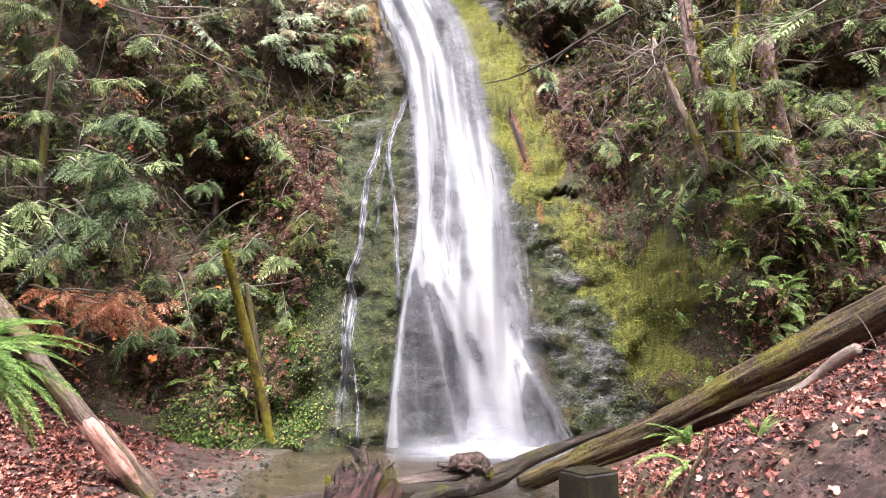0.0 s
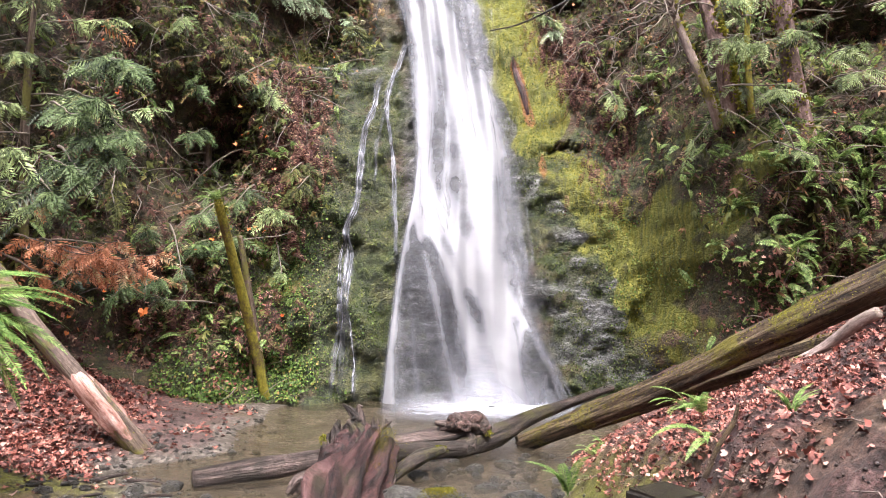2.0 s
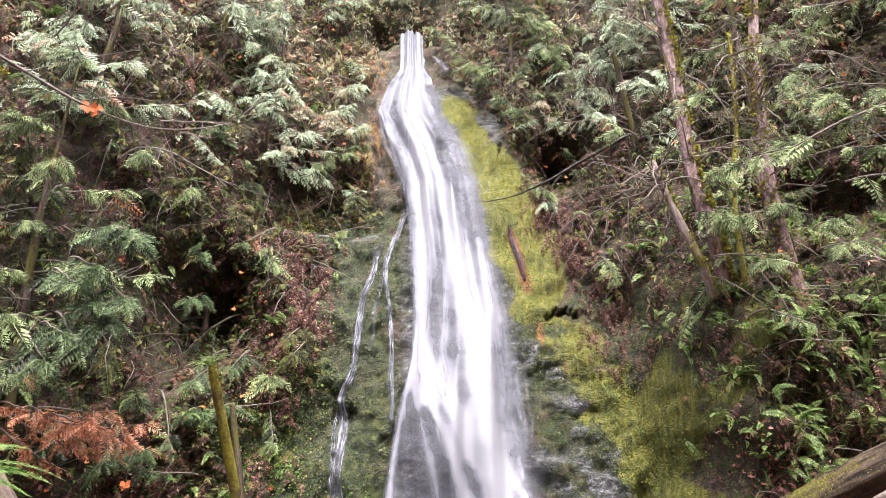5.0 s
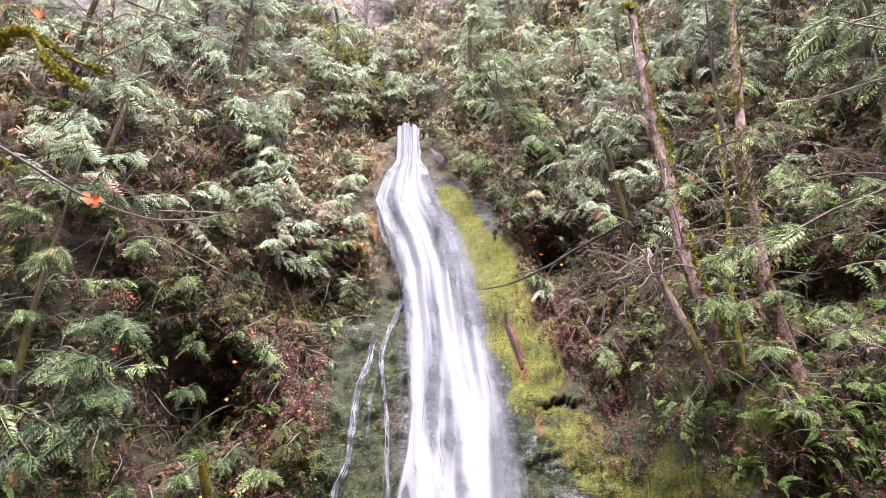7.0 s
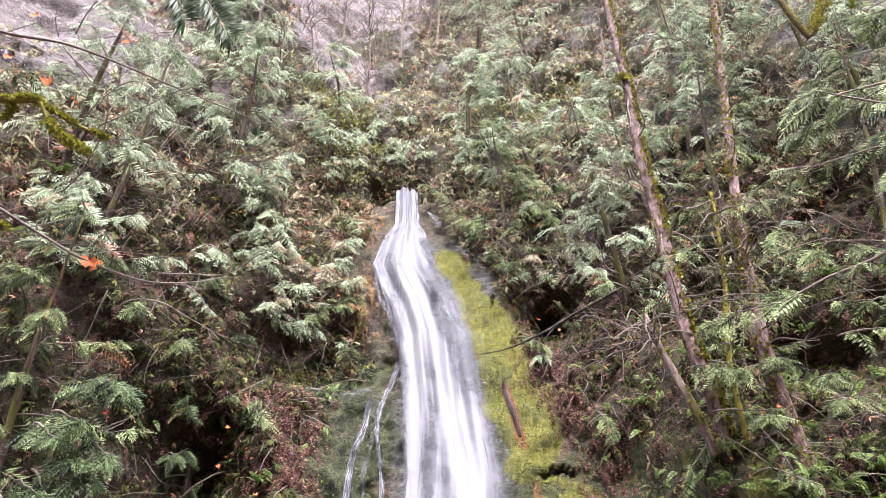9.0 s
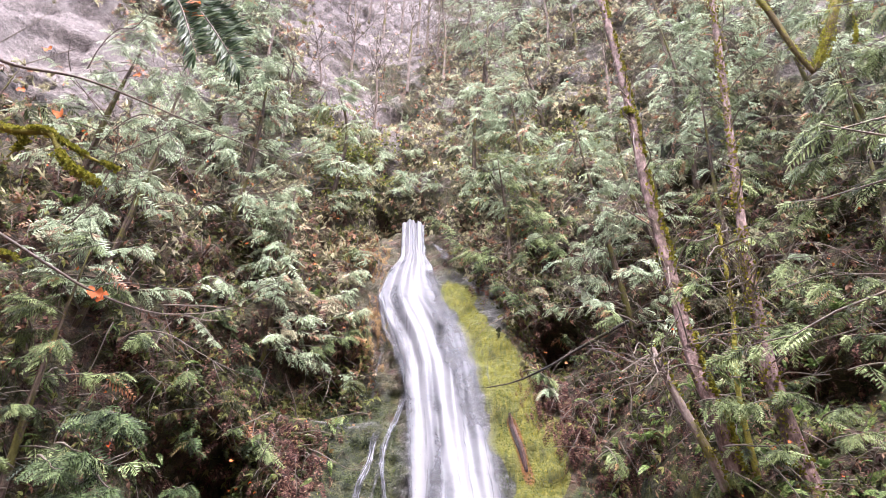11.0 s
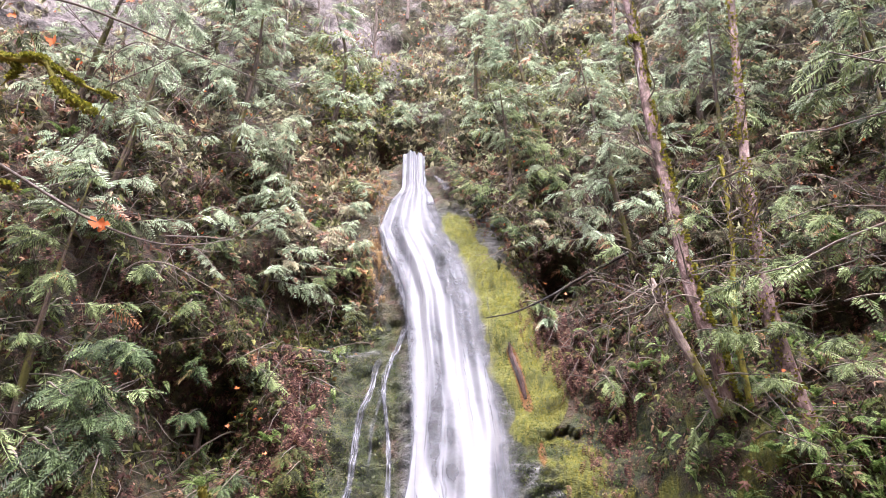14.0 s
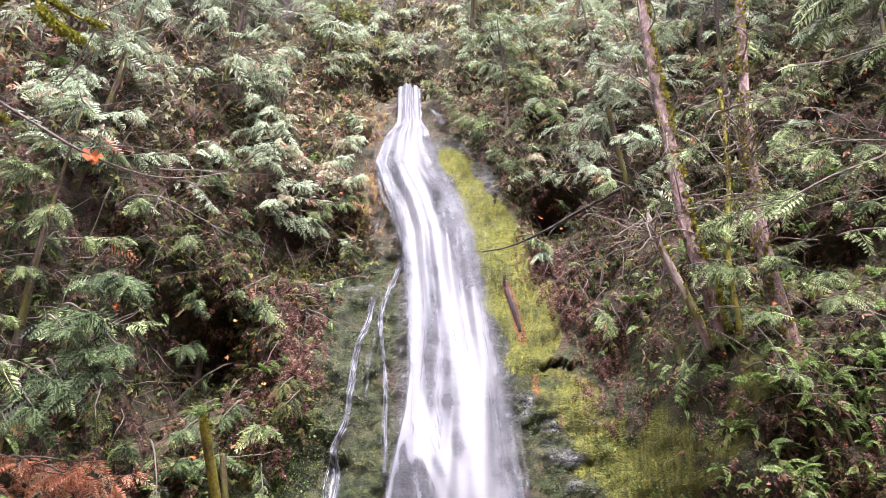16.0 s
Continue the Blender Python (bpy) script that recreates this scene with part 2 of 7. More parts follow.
def fern_frond(seed, pairs=20, arch=1.0, width=0.17, ribs=8, fill=1.0):
    r = np.random.default_rng(seed)
    chunks = []
    def bow(s):
        return np.array([s * (1 - 0.12 * arch * s), 0, arch * (0.42 * s - 0.72 * s * s)])
    for i in range(pairs):
        s = 0.08 + 0.9 * i / pairs
        w = width * math.sin(math.pi * min(1, 0.15 + 0.87 * s)) ** 0.7 + 0.012
        t = unit(bow(s + 0.02) - bow(s))
        for side in (-1, 1):
            d = np.array([0.35, side, 0]) + t * 0.1 + np.array([0, 0, -0.25 + r.uniform(-0.08, 0.08)])
            chunks.append(lance(bow(s), d, (-t[2], 0, t[0]), w * r.uniform(0.85, 1.1), fill / pairs))
    line = np.array([bow(s) for s in np.linspace(0, 1, ribs)])
    w = np.array([0, 0.006, 0])
    v = np.concatenate([line - w, line + w])
    t = [[i, i + 1, i + ribs + 1] for i in range(ribs - 1)] + [[i, i + ribs + 1, i + ribs] for i in range(ribs - 1)]
    chunks.append((v, t))
    return join(chunks)


def maple_leaf(seed):
    r = np.random.default_rng(seed)
    a = np.array([-150, -120, -85, -62, -38, -18, 0, 18, 38, 62, 85, 120, 150]) * math.pi / 180
    d = np.array([0.34, 0.5, 0.4, 0.6, 0.44, 0.48, 0.66, 0.48, 0.44, 0.6, 0.4, 0.5, 0.34]) * r.uniform(0.75, 1.2, 13)
    v = np.stack([d * np.cos(a), d * np.sin(a), 0.25 * d * d + 0.3 * np.sin(a * 2 + seed) * d + 0.12 * r.normal(size=13)], -1)
    v = np.concatenate([[[0, 0, 0]], v])
    t = [[0, i, i + 1] for i in range(1, 13)]
    return v, np.array(t)


def round_leaf(seed):
    v = np.array([[0, 0, 0], [0.35, 0.38, 0.05], [0.8, 0.32, 0.02], [1, 0, -0.12], [0.8, -0.32, 0.02], [0.35, -0.38, 0.05], [0.55, 0, -0.06]])
    t = np.array([[0, 6, 1], [1, 6, 2], [2, 6, 3], [3, 6, 4], [4, 6, 5], [5, 6, 0]])
    return v, t


def leaf_tuft(seed):
    """A handful of narrow leaves on a short twig, joined at the foot."""
    r = np.random.default_rng(seed)
    v, t = [np.zeros(3)], []
    for k in range(8):
        d = unit(np.array([0.9, 0, -0.1]) + r.normal(0, 0.5, 3))
        n = r.uniform(0.5, 1.0)
        q, _ = lance(np.zeros(3), d, unit(r.normal(0, 0.5, 3) + np.array([0, 0, 1])), n, 0.26 * n)
        j = len(v)
        v += [q[1], q[2], q[3]]
        t += [[0, j, j + 1], [0, j + 1, j + 2]]
    return np.array(v), np.array(t)


def twig_bit(seed):
    r = np.random.default_rng(seed)
    return tube([(0, 0, 0), (0.35, 0.06 * r.normal(), 0.04), (0.7, 0.08 * r.normal(), -0.04), (1, 0.12 * r.normal(), -0.1)], [0.012, 0.009, 0.004], 3, 5)


SPRAYS = [cedar_spray(s, 9) for s in range(5)]
FAR_SPRAYS = [cedar_spray(20 + s, 8) for s in range(4)]
FRONDS = [fern_frond(s, 26, 1.1, 0.15) for s in range(3)]
HANGING = [fern_frond(9 + s, 11, 1.6, 0.12, 4, 0.55) for s in range(4)]
MAPLES = [maple_leaf(s) for s in range(5)]
ROUNDS = [round_leaf(0)]
TWIGS = [twig_bit(s) for s in range(4)]
TUFTS = [leaf_tuft(s) for s in range(6)]


def mixed(bases, pos, along, up, size):
    """spread() with the shapes of bases in turn."""
    size = np.broadcast_to(np.asarray(size, float), (len(pos),))
    return join([spread(b, pos[i::len(bases)], along[i::len(bases)], up[i::len(bases)], size[i::len(bases)]) for i, b in enumerate(bases) if len(pos[i::len(bases)])])


# ---- materials ----
def material(name):
    m = bpy.data.materials.new(name)
    m.use_nodes = True
    n, l = m.node_tree.nodes, m.node_tree.links
    return m, n, l, n["Principled BSDF"]


def ramp(n, l, source, stops):
    r = n.new("ShaderNodeValToRGB")
    e = r.color_ramp.elements
    e[0].position, e[0].color = stops[0][0], (*stops[0][1], 1)
    e[1].position, e[1].color = stops[-1][0], (*stops[-1][1], 1)
    for p, c in stops[1:-1]:
        e.new(p).color = (*c, 1)
    l.new(source, r.inputs[0])
    return r.outputs[0]


def noise_of(n, l, co, scale, detail=5, rough=0.6, stretch=None):
    if stretch:
        mp = n.new("ShaderNodeMapping")
        mp.inputs["Scale"].default_value = stretch
        l.new(co, mp.inputs[0])
        co = mp.outputs[0]
    t = n.new("ShaderNodeTexNoise")
    t.inputs["Scale"].default_value, t.inputs["Detail"].default_value, t.inputs["Roughness"].default_value = scale, detail, rough
    l.new(co, t.inputs["Vector"])
    return t.outputs[0]


def blend(n, l, fac, a, b):
    m = n.new("ShaderNodeMix")
    m.data_type = "RGBA"
    if isinstance(fac, float):
        m.inputs[0].default_value = fac
    else:
        l.new(fac, m.inputs[0])
    for k, c in ((6, a), (7, b)):
        if isinstance(c, tuple):
            m.inputs[k].default_value = (*c, 1)
        else:
            l.new(c, m.inputs[k])
    return m.outputs[2]


def maths(n, l, op, a, b):
    m = n.new("ShaderNodeMath")
    m.operation, m.use_clamp = op, True
    for k, c in enumerate((a, b)):
        if isinstance(c, (int, float)):
            m.inputs[k].default_value = c
        else:
            l.new(c, m.inputs[k])
    return m.outputs[0]


def bump_of(n, l, b, height, strength, distance):
    k = n.new("ShaderNodeBump")
    k.inputs["Strength"].default_value, k.inputs["Distance"].default_value = strength, distance
    l.new(height, k.inputs["Height"])
    l.new(k.outputs[0], b.inputs["Normal"])


def rough_surface(name, stops, scale, stain, stain_scale=0.8, gloss=0.75, relief=0.5, depth=0.02, stretch=None, cover=0.45):
    """Wood, stone or earth: a ramp of colours over fine noise, blotched by a second colour at a larger scale."""
    m, n, l, b = material(name)
    co = n.new("ShaderNodeTexCoord").outputs["Object"]
    fine = noise_of(n, l, co, scale, 6, 0.65, stretch)
    colour = ramp(n, l, fine, stops)
    big = noise_of(n, l, co, stain_scale, 4, 0.6)
    mask = ramp(n, l, big, [(cover, (0, 0, 0)), (cover + 0.16, (1, 1, 1))])
    colour = blend(n, l, mask, colour, stain)
    l.new(colour, b.inputs["Base Color"])
    l.new(ramp(n, l, big, [(0.3, (gloss - 0.2,) * 3), (0.7, (min(1, gloss + 0.1),) * 3)]), b.inputs["Roughness"])
    bump_of(n, l, b, fine, relief, depth)
    return m


def wood_surface(name, stops, stain, gloss=0.7, depth=0.03, cover=0.5, around=26.0, lengthwise=2.2, stain_scale=1.3):
    """Bark or weathered wood: grain and cracks that run along the limb, blotched by moss or rot."""
    m, n, l, b = material(name)
    c = n.new("ShaderNodeCombineXYZ")
    for k, key in enumerate(("grain_x", "grain_y", "grain_z")):
        g = n.new("ShaderNodeAttribute")
        g.attribute_name = key
        l.new(g.outputs["Fac"], c.inputs[k])
    grain = noise_of(n, l, c.outputs[0], 1.0, 7, 0.7, (around, around, lengthwise))
    co = n.new("ShaderNodeTexCoord").outputs["Object"]
    fine = noise_of(n, l, co, 22, 6, 0.7)
    big = noise_of(n, l, co, stain_scale, 5, 0.65)
    both = maths(n, l, "ADD", maths(n, l, "MULTIPLY", grain, 0.7), maths(n, l, "MULTIPLY", fine, 0.3))
    colour = ramp(n, l, both, stops)
    mask = ramp(n, l, maths(n, l, "ADD", big, maths(n, l, "MULTIPLY", maths(n, l, "SUBTRACT", fine, 0.4), 0.4)), [(cover, (0, 0, 0)), (cover + 0.1, (0.9, 0.9, 0.9))])
    colour = blend(n, l, mask, colour, blend(n, l, fine, tuple(x * 0.4 for x in stain), tuple(x * 1.7 for x in stain)))
    l.new(colour, b.inputs["Base Color"])
    l.new(ramp(n, l, big, [(0.3, (max(0.1, gloss - 0.25),) * 3), (0.7, (min(1, gloss + 0.1),) * 3)]), b.inputs["Roughness"])
    bump_of(n, l, b, both, 1.0, depth)
    b.inputs["Specular IOR Level"].default_value = 0.3
    return m


def leaf_surface(name, stops, gloss=0.5, through_light=0.35, blotch=None):
    m, n, l, b = material(name)
    g = n.new("ShaderNodeNewGeometry")
    colour = ramp(n, l, g.outputs["Random Per Island"], stops)
    co = n.new("ShaderNodeTexCoord").outputs["Object"]
    big = noise_of(n, l, co, 1.1, 3)
    if blotch:
        colour = blend(n, l, ramp(n, l, big, [(0.45, (0, 0, 0)), (0.65, (0.7, 0.7, 0.7))]), colour, blotch)
    l.new(colour, b.inputs["Base Color"])
    b.inputs["Roughness"].default_value = gloss
    b.inputs["Specular IOR Level"].default_value = 0.22
    t = n.new("ShaderNodeBsdfTranslucent")
    l.new(colour, t.inputs[0])
    mix = n.new("ShaderNodeMixShader")
    mix.inputs[0].default_value = through_light
    l.new(b.outputs[0], mix.inputs[1])
    l.new(t.outputs[0], mix.inputs[2])
    l.new(mix.outputs[0], n["Material Output"].inputs[0])
    return m


def cliff_surface():
    m, n, l, b = material("wet_mossy_cliff")
    co = n.new("ShaderNodeTexCoord").outputs["Object"]
    def attr(key):
        a = n.new("ShaderNodeAttribute")
        a.attribute_name = key
        return a.outputs["Fac"]
    fine = maths(n, l, "ADD", maths(n, l, "MULTIPLY", noise_of(n, l, co, 6, 8, 0.7), 0.55), maths(n, l, "MULTIPLY", noise_of(n, l, co, 27, 8, 0.75), 0.45))
    mid = noise_of(n, l, co, 2.2, 6, 0.65)
    hang = noise_of(n, l, co, 5, 6, 0.65, (2.2, 2.2, 0.5))
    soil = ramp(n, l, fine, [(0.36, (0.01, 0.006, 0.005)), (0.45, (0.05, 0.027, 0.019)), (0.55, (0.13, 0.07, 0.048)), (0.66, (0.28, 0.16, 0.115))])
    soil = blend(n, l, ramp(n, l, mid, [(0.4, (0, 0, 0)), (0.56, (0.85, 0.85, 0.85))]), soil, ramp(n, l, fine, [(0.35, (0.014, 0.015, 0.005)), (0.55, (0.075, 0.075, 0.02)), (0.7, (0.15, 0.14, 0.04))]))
    layered = noise_of(n, l, co, 3.0, 8, 0.72, (1.0, 1.0, 2.6))
    rock = ramp(n, l, layered, [(0.36, (0.012, 0.011, 0.01)), (0.45, (0.055, 0.055, 0.052)), (0.54, (0.13, 0.128, 0.13)), (0.62, (0.3, 0.295, 0.31))])
    rock = blend(n, l, ramp(n, l, mid, [(0.5, (0, 0, 0)), (0.64, (0.75, 0.75, 0.75))]), rock, (0.06, 0.065, 0.022))
    moss = ramp(n, l, hang, [(0.3, (0.05, 0.056, 0.01)), (0.43, (0.1, 0.108, 0.013)), (0.56, (0.16, 0.16, 0.018)), (0.72, (0.27, 0.255, 0.04))])
    moss = blend(n, l, ramp(n, l, layered, [(0.33, (0.5,) * 3), (0.42, (0, 0, 0))]), moss, (0.1, 0.1, 0.015))
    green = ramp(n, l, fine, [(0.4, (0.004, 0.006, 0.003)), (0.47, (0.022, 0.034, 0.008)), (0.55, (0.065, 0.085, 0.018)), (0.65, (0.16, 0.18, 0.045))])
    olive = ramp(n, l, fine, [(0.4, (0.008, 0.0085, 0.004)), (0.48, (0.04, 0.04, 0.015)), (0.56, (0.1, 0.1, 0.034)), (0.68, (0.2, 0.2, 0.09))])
    green = blend(n, l, ramp(n, l, noise_of(n, l, co, 1.5, 6, 0.7), [(0.44, (0, 0, 0)), (0.56, (0.9, 0.9, 0.9))]), green, olive)
    pale = ramp(n, l, fine, [(0.38, (0.06, 0.048, 0.046)), (0.5, (0.22, 0.185, 0.178)), (0.62, (0.42, 0.37, 0.355))])
    tan = ramp(n, l, hang, [(0.3, (0.1, 0.04, 0.015)), (0.7, (0.3, 0.13, 0.04))])
    colour = soil
    for key, over in (("green", green), ("rock", rock), ("pale", pale), ("moss", moss), ("rust", tan)):
        mask = ramp(n, l, maths(n, l, "ADD", attr(key), maths(n, l, "MULTIPLY", maths(n, l, "SUBTRACT", fine, 0.35), 0.5)), [(0.42, (0, 0, 0)), (0.66, (1, 1, 1))])
        mask = maths(n, l, "MULTIPLY", mask, maths(n, l, "MULTIPLY", attr(key), 4.0))
        colour = blend(n, l, mask, colour, over)
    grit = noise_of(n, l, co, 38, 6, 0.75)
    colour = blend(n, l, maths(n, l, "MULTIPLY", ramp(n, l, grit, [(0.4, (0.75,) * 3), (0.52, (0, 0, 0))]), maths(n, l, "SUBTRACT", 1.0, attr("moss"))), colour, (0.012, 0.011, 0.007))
    l.new(colour, b.inputs["Base Color"])
    l.new(ramp(n, l, attr("wet"), [(0.0, (0.85,) * 3), (1.0, (0.3,) * 3)]), b.inputs["Roughness"])
    vor = n.new("ShaderNodeTexVoronoi")
    vor.feature = "DISTANCE_TO_EDGE"
    vor.inputs["Scale"].default_value = 3.2
    warp = n.new("ShaderNodeMapping")
    warp.inputs["Scale"].default_value, warp.inputs["Rotation"].default_value = (1.0, 1.0, 2.2), (0.2, 0.35, 0.0)
    jig = n.new("ShaderNodeTexNoise")
    jig.inputs["Scale"].default_value, jig.inputs["Detail"].default_value = 1.7, 5
    l.new(co, jig.inputs["Vector"])
    bent = n.new("ShaderNodeVectorMath")
    bent.operation = "MULTIPLY_ADD"
    bent.inputs[1].default_value = (0.9, 0.9, 0.9)
    l.new(jig.outputs["Color"], bent.inputs[0])
    l.new(co, bent.inputs[2])
    l.new(bent.outputs[0], warp.inputs[0])
    l.new(warp.outputs[0], vor.inputs["Vector"])
    cracks = ramp(n, l, vor.outputs["Distance"], [(0.0, (0, 0, 0)), (0.12, (1, 1, 1))])
    bump_of(n, l, b, maths(n, l, "ADD", maths(n, l, "MULTIPLY", fine, 0.85), maths(n, l, "MULTIPLY", cracks, 0.15)), 1.0, 0.16)
    return m


def ground_surface():
    m, n, l, b = material("leafy_ground")
    co = n.new("ShaderNodeTexCoord").outputs["Object"]
    def attr(key):
        a = n.new("ShaderNodeAttribute")
        a.attribute_name = key
        return a.outputs["Fac"]
    fine = maths(n, l, "ADD", maths(n, l, "MULTIPLY", noise_of(n, l, co, 9, 7, 0.7), 0.5), maths(n, l, "MULTIPLY", noise_of(n, l, co, 34, 7, 0.75), 0.5))
    mid = noise_of(n, l, co, 1.6, 5, 0.6)
    soil = ramp(n, l, fine, [(0.38, (0.008, 0.005, 0.004)), (0.48, (0.04, 0.025, 0.022)), (0.57, (0.1, 0.066, 0.059)), (0.7, (0.22, 0.16, 0.15))])
    litter = ramp(n, l, fine, [(0.38, (0.014, 0.008, 0.006)), (0.48, (0.06, 0.029, 0.023)), (0.56, (0.14, 0.068, 0.056)), (0.66, (0.28, 0.16, 0.14))])
    soil = blend(n, l, ramp(n, l, maths(n, l, "ADD", mid, maths(n, l, "SUBTRACT", attr("litter"), 0.5)), [(0.35, (0, 0, 0)), (0.6, (1, 1, 1))]), soil, litter)
    v = n.new("ShaderNodeTexVoronoi")
    v.inputs["Scale"].default_value = 22
    l.new(co, v.inputs["Vector"])
    gravel = ramp(n, l, maths(n, l, "ADD", v.outputs["Color"], maths(n, l, "SUBTRACT", fine, 0.5)), [(0.1, (0.02, 0.017, 0.014)), (0.5, (0.075, 0.06, 0.047)), (0.95, (0.22, 0.19, 0.165))])
    gravel = blend(n, l, ramp(n, l, mid, [(0.42, (0, 0, 0)), (0.6, (0.8, 0.8, 0.8))]), gravel, (0.055, 0.042, 0.028))
    moss = ramp(n, l, fine, [(0.3, (0.03, 0.035, 0.006)), (0.7, (0.24, 0.24, 0.03))])
    colour = blend(n, l, attr("gravel"), soil, gravel)
    colour = blend(n, l, maths(n, l, "MULTIPLY", attr("moss"), ramp(n, l, fine, [(0.35, (0, 0, 0)), (0.55, (1, 1, 1))])), colour, moss)
    l.new(colour, b.inputs["Base Color"])
    l.new(ramp(n, l, mid, [(0.35, (0.35,) * 3), (0.65, (0.8,) * 3)]), b.inputs["Roughness"])
    grit = noise_of(n, l, co, 46, 6, 0.75)
    bump_of(n, l, b, maths(n, l, "ADD", maths(n, l, "MULTIPLY", fine, 0.6), maths(n, l, "MULTIPLY", grit, 0.4)), 1.0, 0.06)
    return m


def falling_water(name, seed, low, high, stretch=(9.0, 0.55, 1.0), white=1.0):
    """White water in streaks along its fall, clear between them; the mesh's density opens or closes it."""
    m, n, l, b = material(name)
    a = n.new("ShaderNodeAttribute")
    a.attribute_name = "cover"
    u, w = n.new("ShaderNodeAttribute"), n.new("ShaderNodeAttribute")
    u.attribute_name, w.attribute_name = "across", "along"
    c = n.new("ShaderNodeCombineXYZ")
    l.new(u.outputs["Fac"], c.inputs[0])
    l.new(w.outputs["Fac"], c.inputs[1])
    c.inputs[2].default_value = seed * 3.7
    streak = noise_of(n, l, c.outputs[0], 1.0, 5, 0.6, stretch)
    broad = noise_of(n, l, c.outputs[0], 1.0, 5, 0.6, (stretch[0] * 0.36, stretch[1] * 2.6, 1.0))
    body = maths(n, l, "ADD", maths(n, l, "MULTIPLY", streak, 0.38), maths(n, l, "MULTIPLY", broad, 0.62))
    open_ = ramp(n, l, body, [(low, (0.2,) * 3), (high, (1, 1, 1))])
    solid_ = ramp(n, l, a.outputs["Fac"], [(0.6, (0, 0, 0)), (1.0, (0.6,) * 3)])
    alpha = maths(n, l, "MULTIPLY", maths(n, l, "ADD", open_, solid_), maths(n, l, "MULTIPLY", a.outputs["Fac"], 1.1))
    tone = maths(n, l, "ADD", maths(n, l, "MULTIPLY", body, 0.4), maths(n, l, "MULTIPLY", a.outputs["Fac"], 0.55))
    l.new(ramp(n, l, tone, [(p_, tuple(white * c_ for c_ in q_)) for p_, q_ in ((0.3, (0.2, 0.205, 0.235)), (0.45, (0.27, 0.274, 0.31)), (0.62, (0.35, 0.353, 0.39)), (0.82, (0.48, 0.48, 0.51)))]), b.inputs["Base Color"])
    b.inputs["Roughness"].default_value = 0.6
    t = n.new("ShaderNodeBsdfTranslucent")
    t.inputs[0].default_value = (0.3, 0.305, 0.345, 1)
    thick = n.new("ShaderNodeMixShader")
    thick.inputs[0].default_value = 0.45
    l.new(b.outputs[0], thick.inputs[1])
    l.new(t.outputs[0], thick.inputs[2])
    clear = n.new("ShaderNodeBsdfTransparent")
    mix = n.new("ShaderNodeMixShader")
    l.new(alpha, mix.inputs[0])
    l.new(clear.outputs[0], mix.inputs[1])
    l.new(thick.outputs[0], mix.inputs[2])
    l.new(mix.outputs[0], n["Material Output"].inputs[0])
    return m


def pool_surface():
    m, n, l, b = material("shallow_creek_water")
    co = n.new("ShaderNodeTexCoord").outputs["Object"]
    big = noise_of(n, l, co, 1.2, 3)
    small = noise_of(n, l, co, 6.0, 4, 0.6, (1.0, 1.8, 1.0))
    height = maths(n, l, "ADD", maths(n, l, "MULTIPLY", big, 0.5), maths(n, l, "MULTIPLY", small, 0.5))
    k = n.new("ShaderNodeBump")
    k.inputs["Strength"].default_value, k.inputs["Distance"].default_value = 0.6, 0.06
    l.new(height, k.inputs["Height"])
    clear = n.new("ShaderNodeBsdfTransparent")
    clear.inputs[0].default_value = (0.8, 0.74, 0.62, 1)
    murk = n.new("ShaderNodeBsdfDiffuse")
    murk.inputs[0].default_value = (0.12, 0.098, 0.07, 1)
    body = n.new("ShaderNodeMixShader")
    body.inputs[0].default_value = 0.2
    l.new(clear.outputs[0], body.inputs[1])
    l.new(murk.outputs[0], body.inputs[2])
    shine = n.new("ShaderNodeBsdfGlossy")
    shine.inputs["Roughness"].default_value = 0.06
    l.new(k.outputs[0], shine.inputs["Normal"])
    fr = n.new("ShaderNodeFresnel")
    fr.inputs[0].default_value = 1.33
    l.new(k.outputs[0], fr.inputs["Normal"])
    mix = n.new("ShaderNodeMixShader")
    l.new(fr.outputs[0], mix.inputs[0])
    l.new(body.outputs[0], mix.inputs[1])
    l.new(shine.outputs[0], mix.inputs[2])
    l.new(mix.outputs[0], n["Material Output"].inputs[0])
    return m


CLIFF = cliff_surface()
GROUND = ground_surface()
POOL = pool_surface()
VEIL = falling_water("white_water_veil", 1, 0.32, 0.62, (3.8, 0.75, 1.0), 0.86)
STRAND = falling_water("white_water_strand", 2, 0.3, 0.6, (3.0, 0.8, 1.0), 0.95)
FOAM = falling_water("foam", 3, 0.3, 0.58, (3.2, 3.2, 1.0), 1.6)
CEDAR = leaf_surface("cedar_foliage", [(0.0, (0.02, 0.03, 0.014)), (0.3, (0.075, 0.095, 0.034)), (0.55, (0.165, 0.21, 0.08)), (0.8, (0.3, 0.375, 0.155)), (0.96, (0.44, 0.53, 0.25)), (0.965, (0.36, 0.17, 0.08)), (1.0, (0.42, 0.19, 0.09))], 0.5, 0.25)
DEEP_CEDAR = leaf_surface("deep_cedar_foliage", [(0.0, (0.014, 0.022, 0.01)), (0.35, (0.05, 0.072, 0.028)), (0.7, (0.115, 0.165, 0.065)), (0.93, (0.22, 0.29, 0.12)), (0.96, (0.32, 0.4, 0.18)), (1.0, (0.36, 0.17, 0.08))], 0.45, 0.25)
# grey-green sprays, paled to stand for haze and stronger light higher up
HAZE_CEDAR = leaf_surface("haze_paled_cedar_foliage", [(0.0, (0.09, 0.1, 0.055)), (0.22, (0.26, 0.295, 0.175)), (0.5, (0.39, 0.475, 0.3)), (0.75, (0.5, 0.61, 0.4)), (0.965, (0.6, 0.7, 0.48)), (0.97, (0.5, 0.27, 0.18)), (1.0, (0.58, 0.32, 0.22))], 0.55, 0.3)
